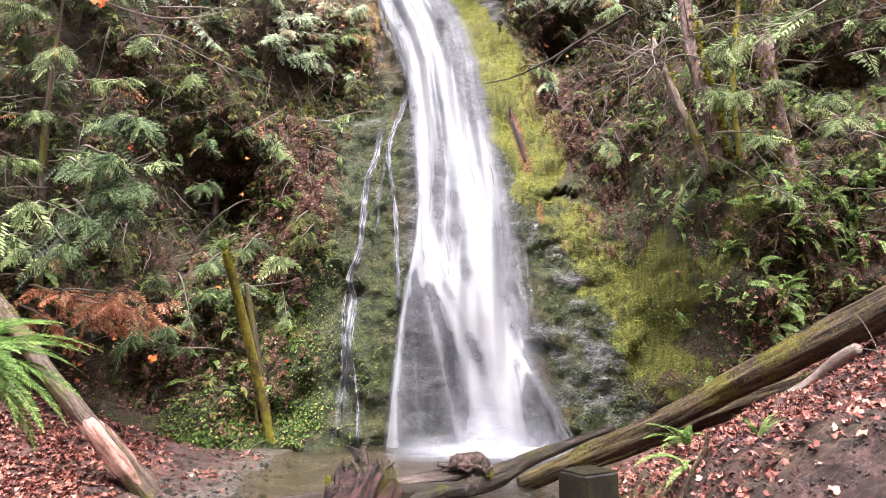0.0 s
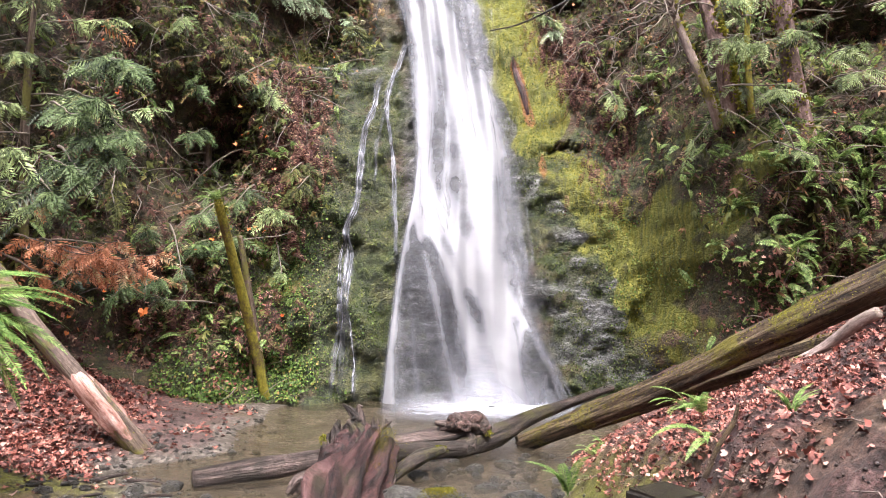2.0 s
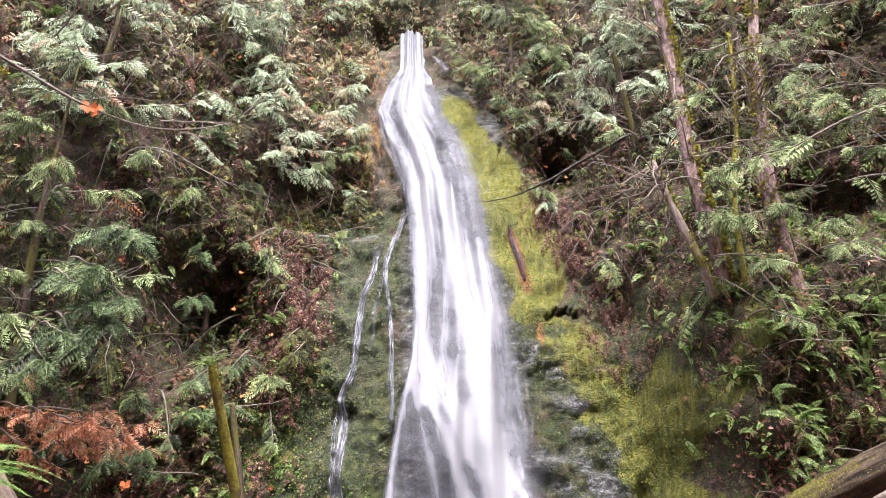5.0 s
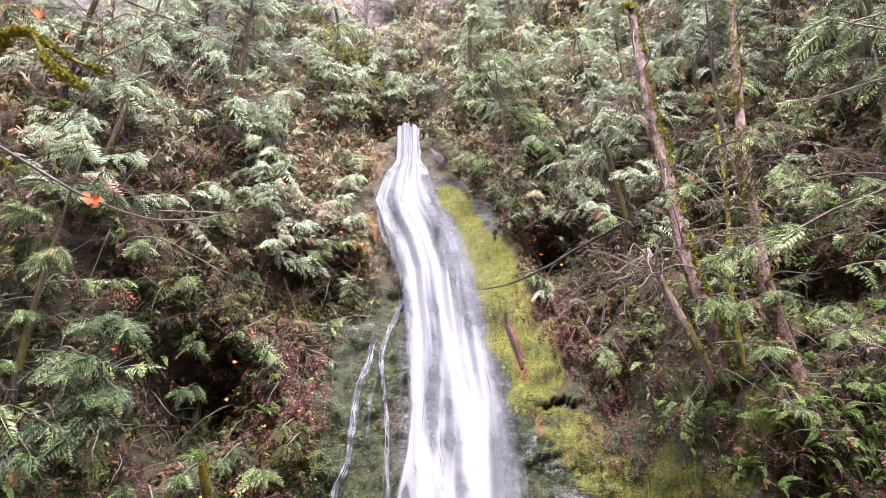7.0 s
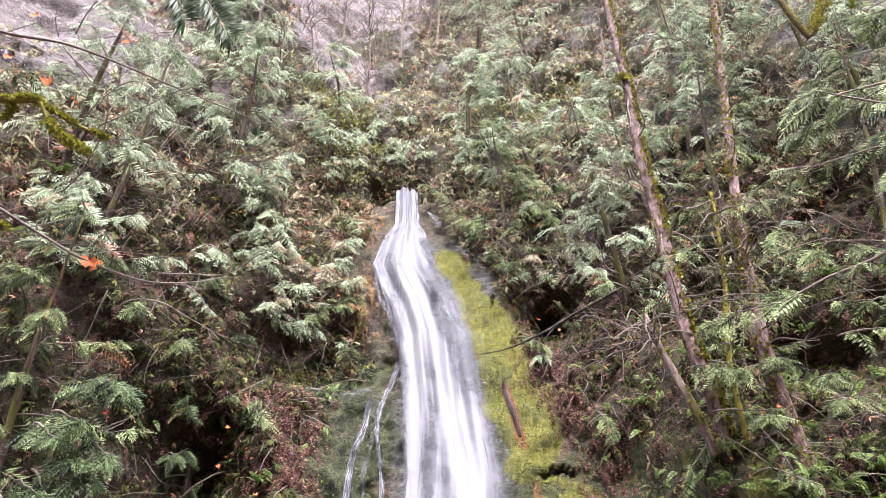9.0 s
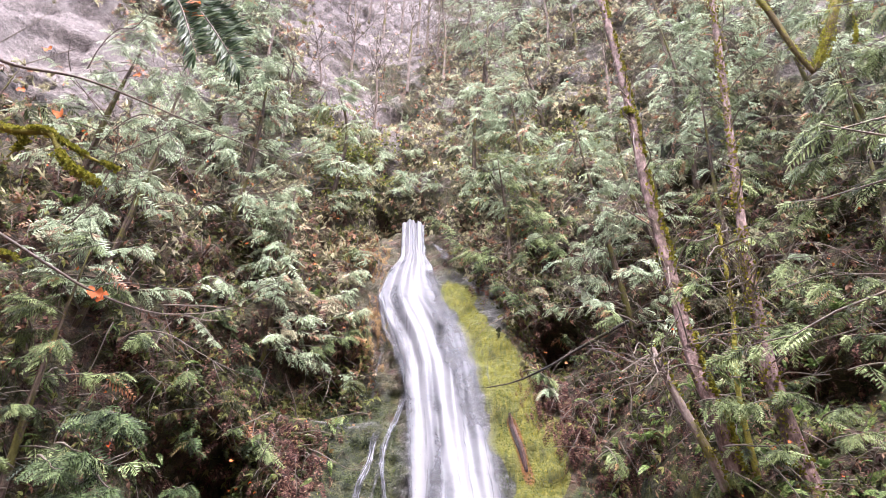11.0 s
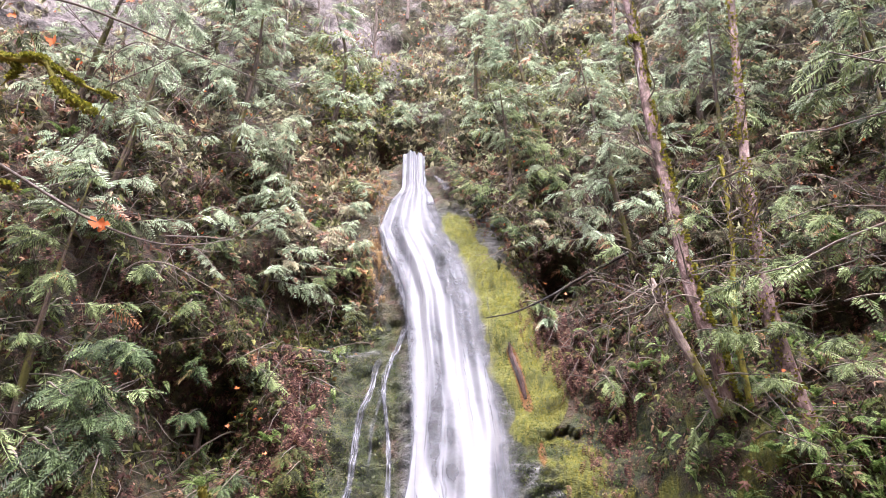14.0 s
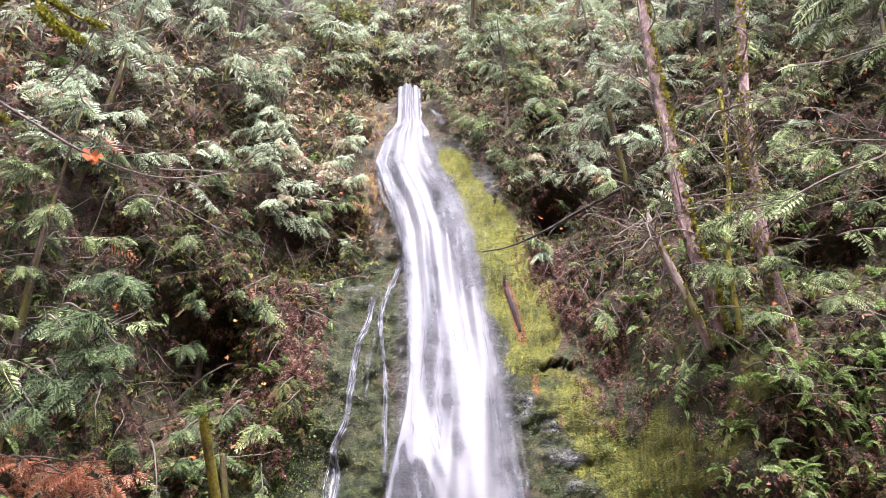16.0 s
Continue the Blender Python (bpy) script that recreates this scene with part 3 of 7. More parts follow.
# olive and tan brush; tones lifted so gaps up the slope look hazy
HAZE_OLIVE = leaf_surface("haze_lifted_olive_brush", [(0.0, (0.12, 0.1, 0.065)), (0.35, (0.31, 0.285, 0.18)), (0.65, (0.48, 0.455, 0.29)), (0.82, (0.6, 0.58, 0.38)), (0.85, (0.4, 0.24, 0.16)), (1.0, (0.34, 0.17, 0.11))], 0.6, 0.3)
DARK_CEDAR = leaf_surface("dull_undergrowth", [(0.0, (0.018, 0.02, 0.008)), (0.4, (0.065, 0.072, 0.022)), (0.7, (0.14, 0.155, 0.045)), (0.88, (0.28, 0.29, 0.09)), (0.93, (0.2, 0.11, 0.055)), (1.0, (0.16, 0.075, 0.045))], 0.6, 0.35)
BROWN_BRUSH = leaf_surface("withered_brush", [(0.0, (0.03, 0.015, 0.012)), (0.4, (0.1, 0.05, 0.038)), (0.75, (0.22, 0.12, 0.085)), (1.0, (0.36, 0.24, 0.15))], 0.7, 0.25)
# the fern green again, raised to imitate open light on the near ferns
NEAR_FERN = leaf_surface("open_light_fern_green", [(0.0, (0.07, 0.14, 0.03)), (0.5, (0.2, 0.34, 0.085)), (1.0, (0.38, 0.5, 0.18))], 0.4, 0.4)
FERN = leaf_surface("fern_green", [(0.0, (0.06, 0.105, 0.026)), (0.5, (0.17, 0.26, 0.07)), (1.0, (0.34, 0.42, 0.15))], 0.4, 0.4)
DEAD = leaf_surface("dead_fern_brown", [(0.0, (0.025, 0.011, 0.01)), (0.4, (0.075, 0.033, 0.028)), (0.75, (0.16, 0.075, 0.06)), (0.92, (0.28, 0.16, 0.11)), (1.0, (0.38, 0.27, 0.18))], 0.7, 0.25)
DRY = leaf_surface("dry_tan_grass", [(0.0, (0.16, 0.08, 0.04)), (0.5, (0.3, 0.18, 0.08)), (1.0, (0.4, 0.3, 0.12))], 0.7, 0.3)
HEMLOCK = leaf_surface("hemlock_needles", [(0.0, (0.02, 0.04, 0.015)), (0.6, (0.05, 0.085, 0.03)), (1.0, (0.12, 0.16, 0.07))], 0.4, 0.25)
RUSSET = leaf_surface("russet_dead_needles", [(0.0, (0.25, 0.1, 0.05)), (0.4, (0.55, 0.22, 0.11)), (0.8, (0.75, 0.38, 0.23)), (0.92, (0.8, 0.5, 0.36)), (1.0, (0.36, 0.4, 0.16))], 0.7, 0.3)
FALLEN = leaf_surface("fallen_maple_leaves", [(0.0, (0.03, 0.012, 0.01)), (0.2, (0.09, 0.033, 0.026)), (0.5, (0.21, 0.075, 0.056)), (0.8, (0.35, 0.14, 0.11)), (0.93, (0.5, 0.23, 0.18)), (1.0, (0.46, 0.3, 0.24))], 0.42, 0.1)
BRIGHT = leaf_surface("hanging_orange_leaf", [(0.0, (0.5, 0.09, 0.02)), (0.5, (0.62, 0.17, 0.04)), (1.0, (0.65, 0.26, 0.12))], 0.5, 0.35)
IVY = leaf_surface("creeping_green_leaves", [(0.0, (0.03, 0.055, 0.012)), (0.5, (0.08, 0.14, 0.028)), (0.85, (0.16, 0.23, 0.05)), (1.0, (0.26, 0.16, 0.06))], 0.5, 0.25)
SHRUB = leaf_surface("mossy_shrub", [(0.0, (0.05, 0.06, 0.012)), (0.5, (0.17, 0.2, 0.04)), (0.85, (0.32, 0.34, 0.08)), (1.0, (0.4, 0.3, 0.08))], 0.6, 0.3)
WALL_MOSS = leaf_surface("dark_wall_moss", [(0.0, (0.008, 0.014, 0.005)), (0.4, (0.03, 0.048, 0.011)), (0.75, (0.075, 0.1, 0.022)), (1.0, (0.16, 0.17, 0.05))], 0.5, 0.25)
MOSSY = leaf_surface("moss_tufts", [(0.0, (0.08, 0.075, 0.012)), (0.5, (0.17, 0.16, 0.02)), (1.0, (0.28, 0.25, 0.03))], 0.8, 0.4)
BARK = wood_surface("mossy_bark", [(0.34, (0.015, 0.01, 0.008)), (0.48, (0.08, 0.055, 0.042)), (0.64, (0.2, 0.15, 0.12))], (0.1, 0.095, 0.018), 0.8, 0.04, 0.52)
PALE_BARK = wood_surface("pale_bark", [(0.34, (0.06, 0.042, 0.036)), (0.5, (0.2, 0.15, 0.13)), (0.66, (0.4, 0.32, 0.29))], (0.11, 0.1, 0.02), 0.75, 0.025, 0.56, 14, 3.5)
BROWN_BARK = wood_surface("reddish_brown_bark", [(0.36, (0.03, 0.017, 0.014)), (0.46, (0.13, 0.08, 0.07)), (0.56, (0.27, 0.18, 0.165)), (0.68, (0.46, 0.36, 0.33))], (0.06, 0.04, 0.028), 0.75, 0.035, 0.54, 12, 4.5, 2.4)
# brighter copy of the yellow-green moss, with sky light put into its colour
SKYLIT_MOSS = leaf_surface("skylit_moss", [(0.0, (0.12, 0.125, 0.015)), (0.5, (0.24, 0.24, 0.025)), (1.0, (0.38, 0.36, 0.05))], 0.8, 0.4)
MOSS_BARK = wood_surface("bark_thick_with_moss", [(0.34, (0.07, 0.06, 0.014)), (0.5, (0.2, 0.18, 0.022)), (0.66, (0.36, 0.32, 0.04))], (0.08, 0.055, 0.028), 0.9, 0.03, 0.52, 16, 8)
LOG = wood_surface("weathered_log", [(0.38, (0.006, 0.004, 0.003)), (0.46, (0.045, 0.03, 0.019)), (0.56, (0.13, 0.092, 0.058)), (0.68, (0.3, 0.225, 0.15))], (0.13, 0.115, 0.02), 0.6, 0.08, 0.56, 20, 1.3)
WET_LOG = wood_surface("wet_dark_log", [(0.4, (0.004, 0.003, 0.003)), (0.5, (0.024, 0.017, 0.014)), (0.58, (0.075, 0.056, 0.047)), (0.68, (0.19, 0.15, 0.13))], (0.05, 0.046, 0.014), 0.5, 0.07, 0.56, 18, 1.6)
DRIFT = wood_surface("wet_grey_driftwood", [(0.36, (0.008, 0.006, 0.005)), (0.47, (0.04, 0.028, 0.024)), (0.56, (0.12, 0.088, 0.078)), (0.68, (0.31, 0.245, 0.225))], (0.02, 0.016, 0.012), 0.5, 0.08, 0.53, 16, 1.2)
BURL = wood_surface("knobbly_brown_wood", [(0.38, (0.006, 0.004, 0.003)), (0.47, (0.045, 0.027, 0.023)), (0.56, (0.13, 0.08, 0.07)), (0.68, (0.3, 0.21, 0.19))], (0.03, 0.022, 0.014), 0.5, 0.08, 0.52, 18, 14)
ROT = wood_surface("red_rotten_wood", [(0.42, (0.004, 0.003, 0.003)), (0.48, (0.026, 0.013, 0.012)), (0.55, (0.08, 0.038, 0.035)), (0.66, (0.21, 0.12, 0.115))], (0.03, 0.026, 0.014), 0.45, 0.1, 0.62, 11, 0.7)
PINK = wood_surface("peeled_pink_log", [(0.34, (0.07, 0.035, 0.026)), (0.44, (0.24, 0.125, 0.1)), (0.54, (0.42, 0.25, 0.215)), (0.66, (0.62, 0.48, 0.45))], (0.06, 0.045, 0.018), 0.3, 0.03, 0.5, 12, 2.0, 1.6)
STONE = rough_surface("wet_creek_stone", [(0.34, (0.012, 0.011, 0.01)), (0.5, (0.05, 0.046, 0.04)), (0.66, (0.15, 0.14, 0.125))], 7, (0.035, 0.032, 0.014), 1.6, 0.4, 1.0, 0.06, None, 0.52)
TWIG = rough_surface("twig_bark", [(0.3, (0.06, 0.046, 0.038)), (0.7, (0.27, 0.22, 0.19))], 20, (0.16, 0.13, 0.1), 3.0, 0.8, 0.4, 0.005)
SOIL = rough_surface("wet_earth", [(0.34, (0.012, 0.008, 0.007)), (0.5, (0.06, 0.038, 0.032)), (0.68, (0.17, 0.115, 0.1))], 30, (0.03, 0.02, 0.016), 5.0, 0.6, 0.8, 0.01)
POST = wood_surface("wet_black_timber", [(0.34, (0.005, 0.005, 0.004)), (0.5, (0.022, 0.019, 0.015)), (0.7, (0.07, 0.06, 0.048))], (0.03, 0.03, 0.014), 0.28, 0.006, 0.55)

# ---- ground, cliff, pool ----
def axis(lo, hi, pitch, far):
    core = np.arange(lo, hi + 1e-6, pitch)
    out = np.cumsum(pitch * 1.35 ** np.arange(1, 60))
    out = out[out < far]
    return np.concatenate([lo - out[::-1], [*core], hi + out])


gx, gy = axis(-8.5, 7.5, 0.075, 600), axis(1.2, 15.6, 0.075, 600)
gx = np.unique(np.concatenate([gx, np.arange(0.8, 3.8, 0.0375)]).round(4))
gy = np.unique(np.concatenate([gy, np.arange(1.8, 5.4, 0.0375)]).round(4))
X, Y = [a.ravel() for a in np.meshgrid(gx, gy, indexing="ij")]
Z = ground_z(X, Y)
edge = 1.1 + 0.085 * (Y - 4) + 0.45 * softp(Y - 9.8, 0.3)
right_bank = step(0.0, 0.6, X - edge)
low = step(0.16, 0.04, Z) * (1 - right_bank)
blotch = fbm(np.stack([X, Y, 0 * X], -1) * 0.9, 3, 71)
litter = np.clip(0.2 + 0.6 * right_bank * step(2.6, 3.6, Y) + 0.55 * step(-4.0, -4.8, X) + 0.25 * blotch - 0.5 * bump2(X, Y, 3.9, 6.2, 1.2, 0.7), 0, 1)
mossy = np.clip(1.2 * bump2(X - edge, Y, 0.12, 6.5, 0.28, 3.0) + 1.4 * bump2(X, Y, -4.6, 8.1, 0.9, 0.5) + 0.4 * blotch - 0.15, 0, 1)
solid("ground", np.stack([X, Y, Z], -1), grid_tris(len(gx), len(gy))[:, [0, 1, 2]], GROUND, smooth=True, kind="structure",
      label="forest ground with red leaf litter, mud and gravel creek bed", category="ground", attrs={"litter": litter, "gravel": low, "moss": mossy})

cx_ = np.concatenate([np.arange(-19, -4, 0.14), np.arange(-4, 6, 0.075), np.arange(6, 19, 0.14)])
cz_ = np.concatenate([np.arange(-0.5, 9, 0.075), np.arange(9, 16, 0.12), np.arange(16, 42, 0.22)])
X, Z = [a.ravel() for a in np.meshgrid(cx_, cz_, indexing="ij")]
Y = cliff_y(X, Z)
Y = Y + 2.0 * softp(Z - 40.5, 0.4) ** 2
moss_x, moss_l, moss_r = [np.interp(Z, MOSS_Z, q) for q in (0.5 * (np.array(MOSS_L) + MOSS_R), MOSS_L, MOSS_R)]
P = np.stack([X, Y, Z], -1)
patch = fbm(P * 0.8, 4, 81)
spots = fbm(P * 2.5, 3, 91)
wander = X + 0.45 * fbm(np.stack([X * 0.4, 0 * X, Z * 1.1], -1), 3, 83) + 0.12 * spots
high = step(4.6, 5.6, Z)
fray = X + 0.28 * fbm(np.stack([X * 1.1, 0 * X, Z * 1.1], -1), 3, 83) + 0.06 * spots
moss = step(-0.06, 0.1, fray - moss_l) * step(0.1, -0.1, fray - moss_r) * step(0.2, 0.8, Z) * step(12.4, 11.6, Z) * np.clip(0.72 + 0.28 * high + (0.8 - 0.6 * high) * patch + (0.6 - 0.45 * high) * spots, 0, 1)
moss = moss + 0.7 * bump2(X, Z, -2.9, 7.7, 0.7, 0.4) + 0.5 * bump2(X, Z, -3.6, 12.6, 0.9, 0.4) + 0.5 * bump2(X, Z, -1.6, 9.6, 0.4, 0.8) + 0.3 * np.clip(spots - 0.2, 0, 1) * step(4, 9, Z)
moss = moss + 0.75 * bump2(X, Z, -3.2, 2.2, 0.9, 1.8) * np.clip(0.35 + patch + spots, 0, 1) + 0.8 * bump2(X, Z, 5.0, 3.4, 1.3, 1.6) * np.clip(0.2 + patch + spots, 0, 1) + 0.35 * bump2(X, Z, -1.2, 3.0, 0.5, 1.2) * np.clip(0.2 + 1.5 * spots, 0, 1)
rock = 0.85 * np.exp(-((X - 0.75) / 1.45) ** 4) * step(14, 11, Z)
for ux, uz, uw, uh in ((2.25, 4.35, 0.2, 0.22), (2.75, 3.9, 0.3, 0.2), (2.95, 3.25, 0.3, 0.2), (3.3, 2.55, 0.4, 0.22), (2.85, 2.2, 0.4, 0.25), (3.2, 1.6, 0.5, 0.35), (3.5, 1.15, 0.55, 0.35), (3.05, 0.75, 0.6, 0.4), (4.0, 0.65, 0.6, 0.25)):
    rock = rock + 1.5 * bump2(wander, Z + 0.25 * (X - ux) + 0.1 * spots, ux, uz, uw, uh) * np.clip(0.7 + 1.1 * spots, 0, 1.2)
moss = moss * np.clip(1.15 - 1.1 * np.clip(rock, 0, 1) * (X > 1.9) * (Z < 4.7), 0, 1)
rock = rock + 1.4 * bump2(X, Z, -10.8, 18.2, 3.2, 3.2) + 1.1 * bump2(X, Z, -3.4, 22.3, 1.3, 1.5) + 1.3 * bump2(X, Z, -1.9, 7.22, 0.7, 0.2) + 0.8 * bump2(X, Z, -1.6, 20.5, 0.8, 2.2) + 0.5 * bump2(X, Z, -1.6, 0.6, 0.9, 0.7) * np.clip(0.5 + spots, 0, 1)
green = 1.1 * np.exp(-((wander + 1.5) / 1.05) ** 4) * step(9.5, 7.2, Z) + 0.9 * np.exp(-((wander - moss_x + 0.9) / 1.0) ** 4) * step(9.5, 7, Z) + 1.0 * bump2(X, Z, -3.2, 1.9, 1.3, 2.4) + 0.5 * bump2(X, Z, 5.2, 2.8, 1.9, 2.2) + 1.0 * bump2(X, Z, 4.0, 5.0, 0.9, 1.1) + np.clip(0.5 * patch, 0, 0.6) + 0.5 * step(12.5, 16, Z)
green = green * np.clip(0.8 + 0.5 * spots, 0, 1.1)
rust = 1.2 * np.exp(-((X - (1.96 + 0.19 * (7.48 - Z))) / 0.11) ** 2) * step(5.6, 5.9, Z) * step(7.6, 7.2, Z) + 0.9 * bump2(X, Z, 2.45, 4.8, 0.1, 0.35)
wet = np.exp(-((X - 0.6) / 2.6) ** 4) * step(15, 12, Z)
moss = moss + 0.5 * bump2(X, Z, 4.7, 4.6, 0.9, 1.8) * np.clip(0.5 + patch, 0, 1) + 0.6 * bump2(X, Z, -3.6, 23.6, 1.0, 0.35)
moss = moss + 0.9 * bump2(X, Z, -5.3, 29.2, 1.3, 0.35) * np.clip(0.7 + spots, 0, 1)
# pale rock outcrops, plus haze painted as paler earth on the upper slope
pale_rock_and_haze = 0.55 * step(13.5, 18, Z) * np.clip(0.5 + patch, 0, 1) + 0.75 * step(-8.0, -6.5, X) * step(1.0, -0.5, X) * step(26.5, 29.5, Z) + 0.7 * bump2(X, Z, -5.0, 26.5, 1.0, 2.6) + 1.3 * bump2(X, Z, -10.9, 18.4, 2.8, 3.4) + 1.1 * bump2(X, Z, -3.5, 22.4, 1.1, 1.3) + 0.6 * bump2(X, Z, -1.8, 20.4, 0.6, 1.6)
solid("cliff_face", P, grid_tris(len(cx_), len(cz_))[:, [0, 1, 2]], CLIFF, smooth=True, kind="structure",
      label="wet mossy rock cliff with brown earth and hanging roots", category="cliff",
      attrs={"moss": np.clip(moss, 0, 1), "rock": np.clip(rock, 0, 1), "green": np.clip(green, 0, 1), "rust": np.clip(rust, 0, 1), "pale": np.clip(pale_rock_and_haze, 0, 1), "wet": wet})

px_, py_ = np.linspace(-9, 7, 60), np.linspace(5.0, 16.5, 50)
X, Y = [a.ravel() for a in np.meshgrid(px_, py_, indexing="ij")]
pool = solid("pool_water", np.stack([X, Y, 0.004 * lattice_noise(np.stack([X, Y, 0 * X], -1) * 1.3, 5)], -1), grid_tris(60, 50), POOL, smooth=True,
             kind="structure", label="shallow brown plunge pool and creek water", category="water")
pool.visible_shadow = False

# ---- waterfall ----
falls = empty("waterfall", (0.8, 13.9, 0.0), "tall white waterfall pouring down a mossy cliff into the pool", "waterfall")
FZ = [0.0, 0.15, 1.34, 2.5, 3.32, 4.3, 5.11, 7.04, 8.83, 9.8, 10.4, 11.2, 12.24, 12.97, 13.3, 14.6]
FL = [-1.0, -0.98, -0.83, -0.7, -0.53, -0.34, -0.32, -0.42, -0.58, -0.84, -1.1, -1.38, -1.12, -0.8, -0.8, -0.82]
RZ = [0.0, 0.15, 0.98, 1.93, 2.92, 3.99, 5.14, 6.37, 7.74, 8.94, 9.93, 10.3, 10.9, 11.66, 12.58, 13.08, 14.6]
RX = [2.68, 2.63, 2.43, 2.28, 2.09, 1.98, 1.91, 1.69, 1.45, 1.36, 1.2, 1.05, 0.72, 0.39, 0.17, -0.04, -0.1]
# tongues of thicker water: line in breadth and height, half widths, thickness
TONGUES = [
    ([(-0.46, 14.6), (-0.43, 12.9)], [0.4, 0.4], 0.75),
    ([(-0.4, 13.0), (-0.4, 11.6), (-0.25, 9.7), (-0.13, 8.2), (-0.04, 6.7), (-0.06, 5.1), (-0.16, 4.2), (-0.1, 3.4)], [0.22, 0.34, 0.26, 0.2, 0.17, 0.15, 0.15, 0.2], 0.62),
    ([(-0.2, 10.6), (0.04, 9.8), (0.3, 8.75), (0.59, 7.54), (0.84, 6.1), (0.93, 5.1), (1.05, 3.97), (1.17, 2.71), (1.33, 1.72), (1.42, 0.8), (1.4, 0.0)], [0.14, 0.16, 0.18, 0.2, 0.24, 0.3, 0.36, 0.34, 0.3, 0.36, 0.6], 0.72),
    ([(1.3, 6.5), (1.5, 5.4), (1.62, 4.4), (1.75, 3.3), (1.85, 2.6), (1.75, 1.9)], [0.18, 0.24, 0.26, 0.22, 0.16, 0.1], 0.36),
    ([(0.05, 12.6), (0.31, 11.25), (0.84, 9.96), (1.18, 8.9), (1.25, 7.4), (1.32, 6.1), (1.5, 5.0)], [0.14, 0.2, 0.24, 0.24, 0.22, 0.2, 0.2], 0.34),
    ([(-0.85, 12.4), (-1.15, 11.4), (-0.95, 10.3), (-0.7, 9.4), (-0.5, 8.4)], [0.14, 0.2, 0.16, 0.12, 0.1], 0.3),
    ([(-0.18, 4.4), (-0.36, 3.74), (-0.5, 3.32), (-0.63, 2.5), (-0.75, 1.34), (-0.86, 0.0)], [0.13, 0.08, 0.08, 0.08, 0.1, 0.15], 0.9),
    ([(1.5, 2.0), (1.81, 1.55), (2.13, 1.0), (2.37, 0.53), (2.6, 0.0)], [0.08, 0.07, 0.08, 0.09, 0.14], 0.6),
    ([(1.78, 1.55), (1.56, 0.95), (1.46, 0.0)], [0.06, 0.1, 0.2], 0.45),
    ([(-1.38, 11.2), (-1.04, 10.43), (-0.78, 9.77), (-0.56, 8.77), (-0.5, 8.0), (-0.42, 6.8), (-0.36, 5.4), (-0.25, 4.4)], [0.06, 0.06, 0.06, 0.06, 0.05, 0.05, 0.05, 0.1], 0.4),
    ([(-0.18, 4.4), (0.06, 3.31), (0.46, 2.31), (0.75, 1.34), (0.98, 0.0)], [0.14, 0.13, 0.14, 0.18, 0.32], 0.52),
    ([(-0.05, 4.3), (0.56, 3.01), (1.06, 2.01), (1.24, 1.34)], [0.14, 0.14, 0.14, 0.1], 0.4),
    ([(0.45, 8.3), (0.5, 6.8), (0.4, 5.4), (0.3, 4.4), (0.5, 3.3), (0.85, 2.3)], [0.07, 0.1, 0.1, 0.14, 0.18, 0.24], 0.42),
    ([(-0.25, 3.9), (-0.15, 3.0), (0.1, 2.0), (0.32, 1.0), (0.5, 0.0)], [0.06, 0.07, 0.09, 0.11, 0.14], 0.4),
    ([(-0.42, 3.3), (-0.4, 2.0), (-0.32, 1.0), (-0.28, 0.0)], [0.04, 0.05, 0.05, 0.07], 0.3),
]


def tongue_x(line, z):
    q = sorted((b_, a_) for a_, b_ in line)
    return np.interp(z, [b_ for b_, a_ in q], [a_ for b_, a_ in q])


def fall_density(x, z):
    l, r = np.interp(z, FZ, FL), np.interp(z, RZ, RX)
    ragged = 0.09 * lattice_noise(np.stack([0 * z, z * 1.1, 0 * z], -1), 61) + 0.06 * lattice_noise(np.stack([0 * z, z * 4.0, 0 * z], -1), 62)
    rim = np.clip(np.minimum((x - l) * 5.0, r + ragged - x) / np.where(z > 12.3, 0.05, np.minimum(0.5, 0.24 * (r - l))), 0, 1)
    thick = 0.42 + 0.1 * step(3.8, 5.2, z) - 0.08 * step(4.0, 3.0, z) * step(0.3, -0.2, x - 0.4 * (3.0 - z))
    for line, widths, strength in TONGUES:
        zs = [q[1] for q in line][::-1]
        inside = step(zs[0] - 0.35, zs[0] + 0.05, z) * step(zs[-1] + 0.3, zs[-1] - 0.1, z)
        sway = 0.05 * lattice_noise(np.stack([0 * z + 3.1 * strength, z * 1.4, x], -1), 63)
        thick = thick + strength * inside * np.exp(-np.abs((x + sway - tongue_x(line, z)) / np.interp(z, zs, widths[::-1])) ** 1.6)
    gap = np.clip(0.8 * bump2(x, z, 0.36, 10.05, 0.13, 0.5) + 0.35 * bump2(x, z, -0.3, 1.9, 0.3, 0.9) + 0.45 * bump2(x, z, -0.15, 0.7, 0.4, 0.6) + 0.75 * bump2(x, z, 2.02, 2.2, 0.2, 0.4) + 0.75 * bump2(x, z, 1.86, 0.8, 0.18, 0.5) + 0.5 * bump2(x, z, 0.25, 5.3, 0.16, 1.0), 0, 0.9)
    return np.clip(thick * rim * (1 - gap), 0, 1)


def water_y(x, z):
    """The rock face smoothed along the fall."""
    return np.mean([np.minimum(cliff_y(x, np.clip(z + d, 0, 14.4), False), cliff_base(x, z) + 0.6) for d in (-0.8, -0.5, -0.2, 0.0, 0.2, 0.5, 0.8)], axis=0)


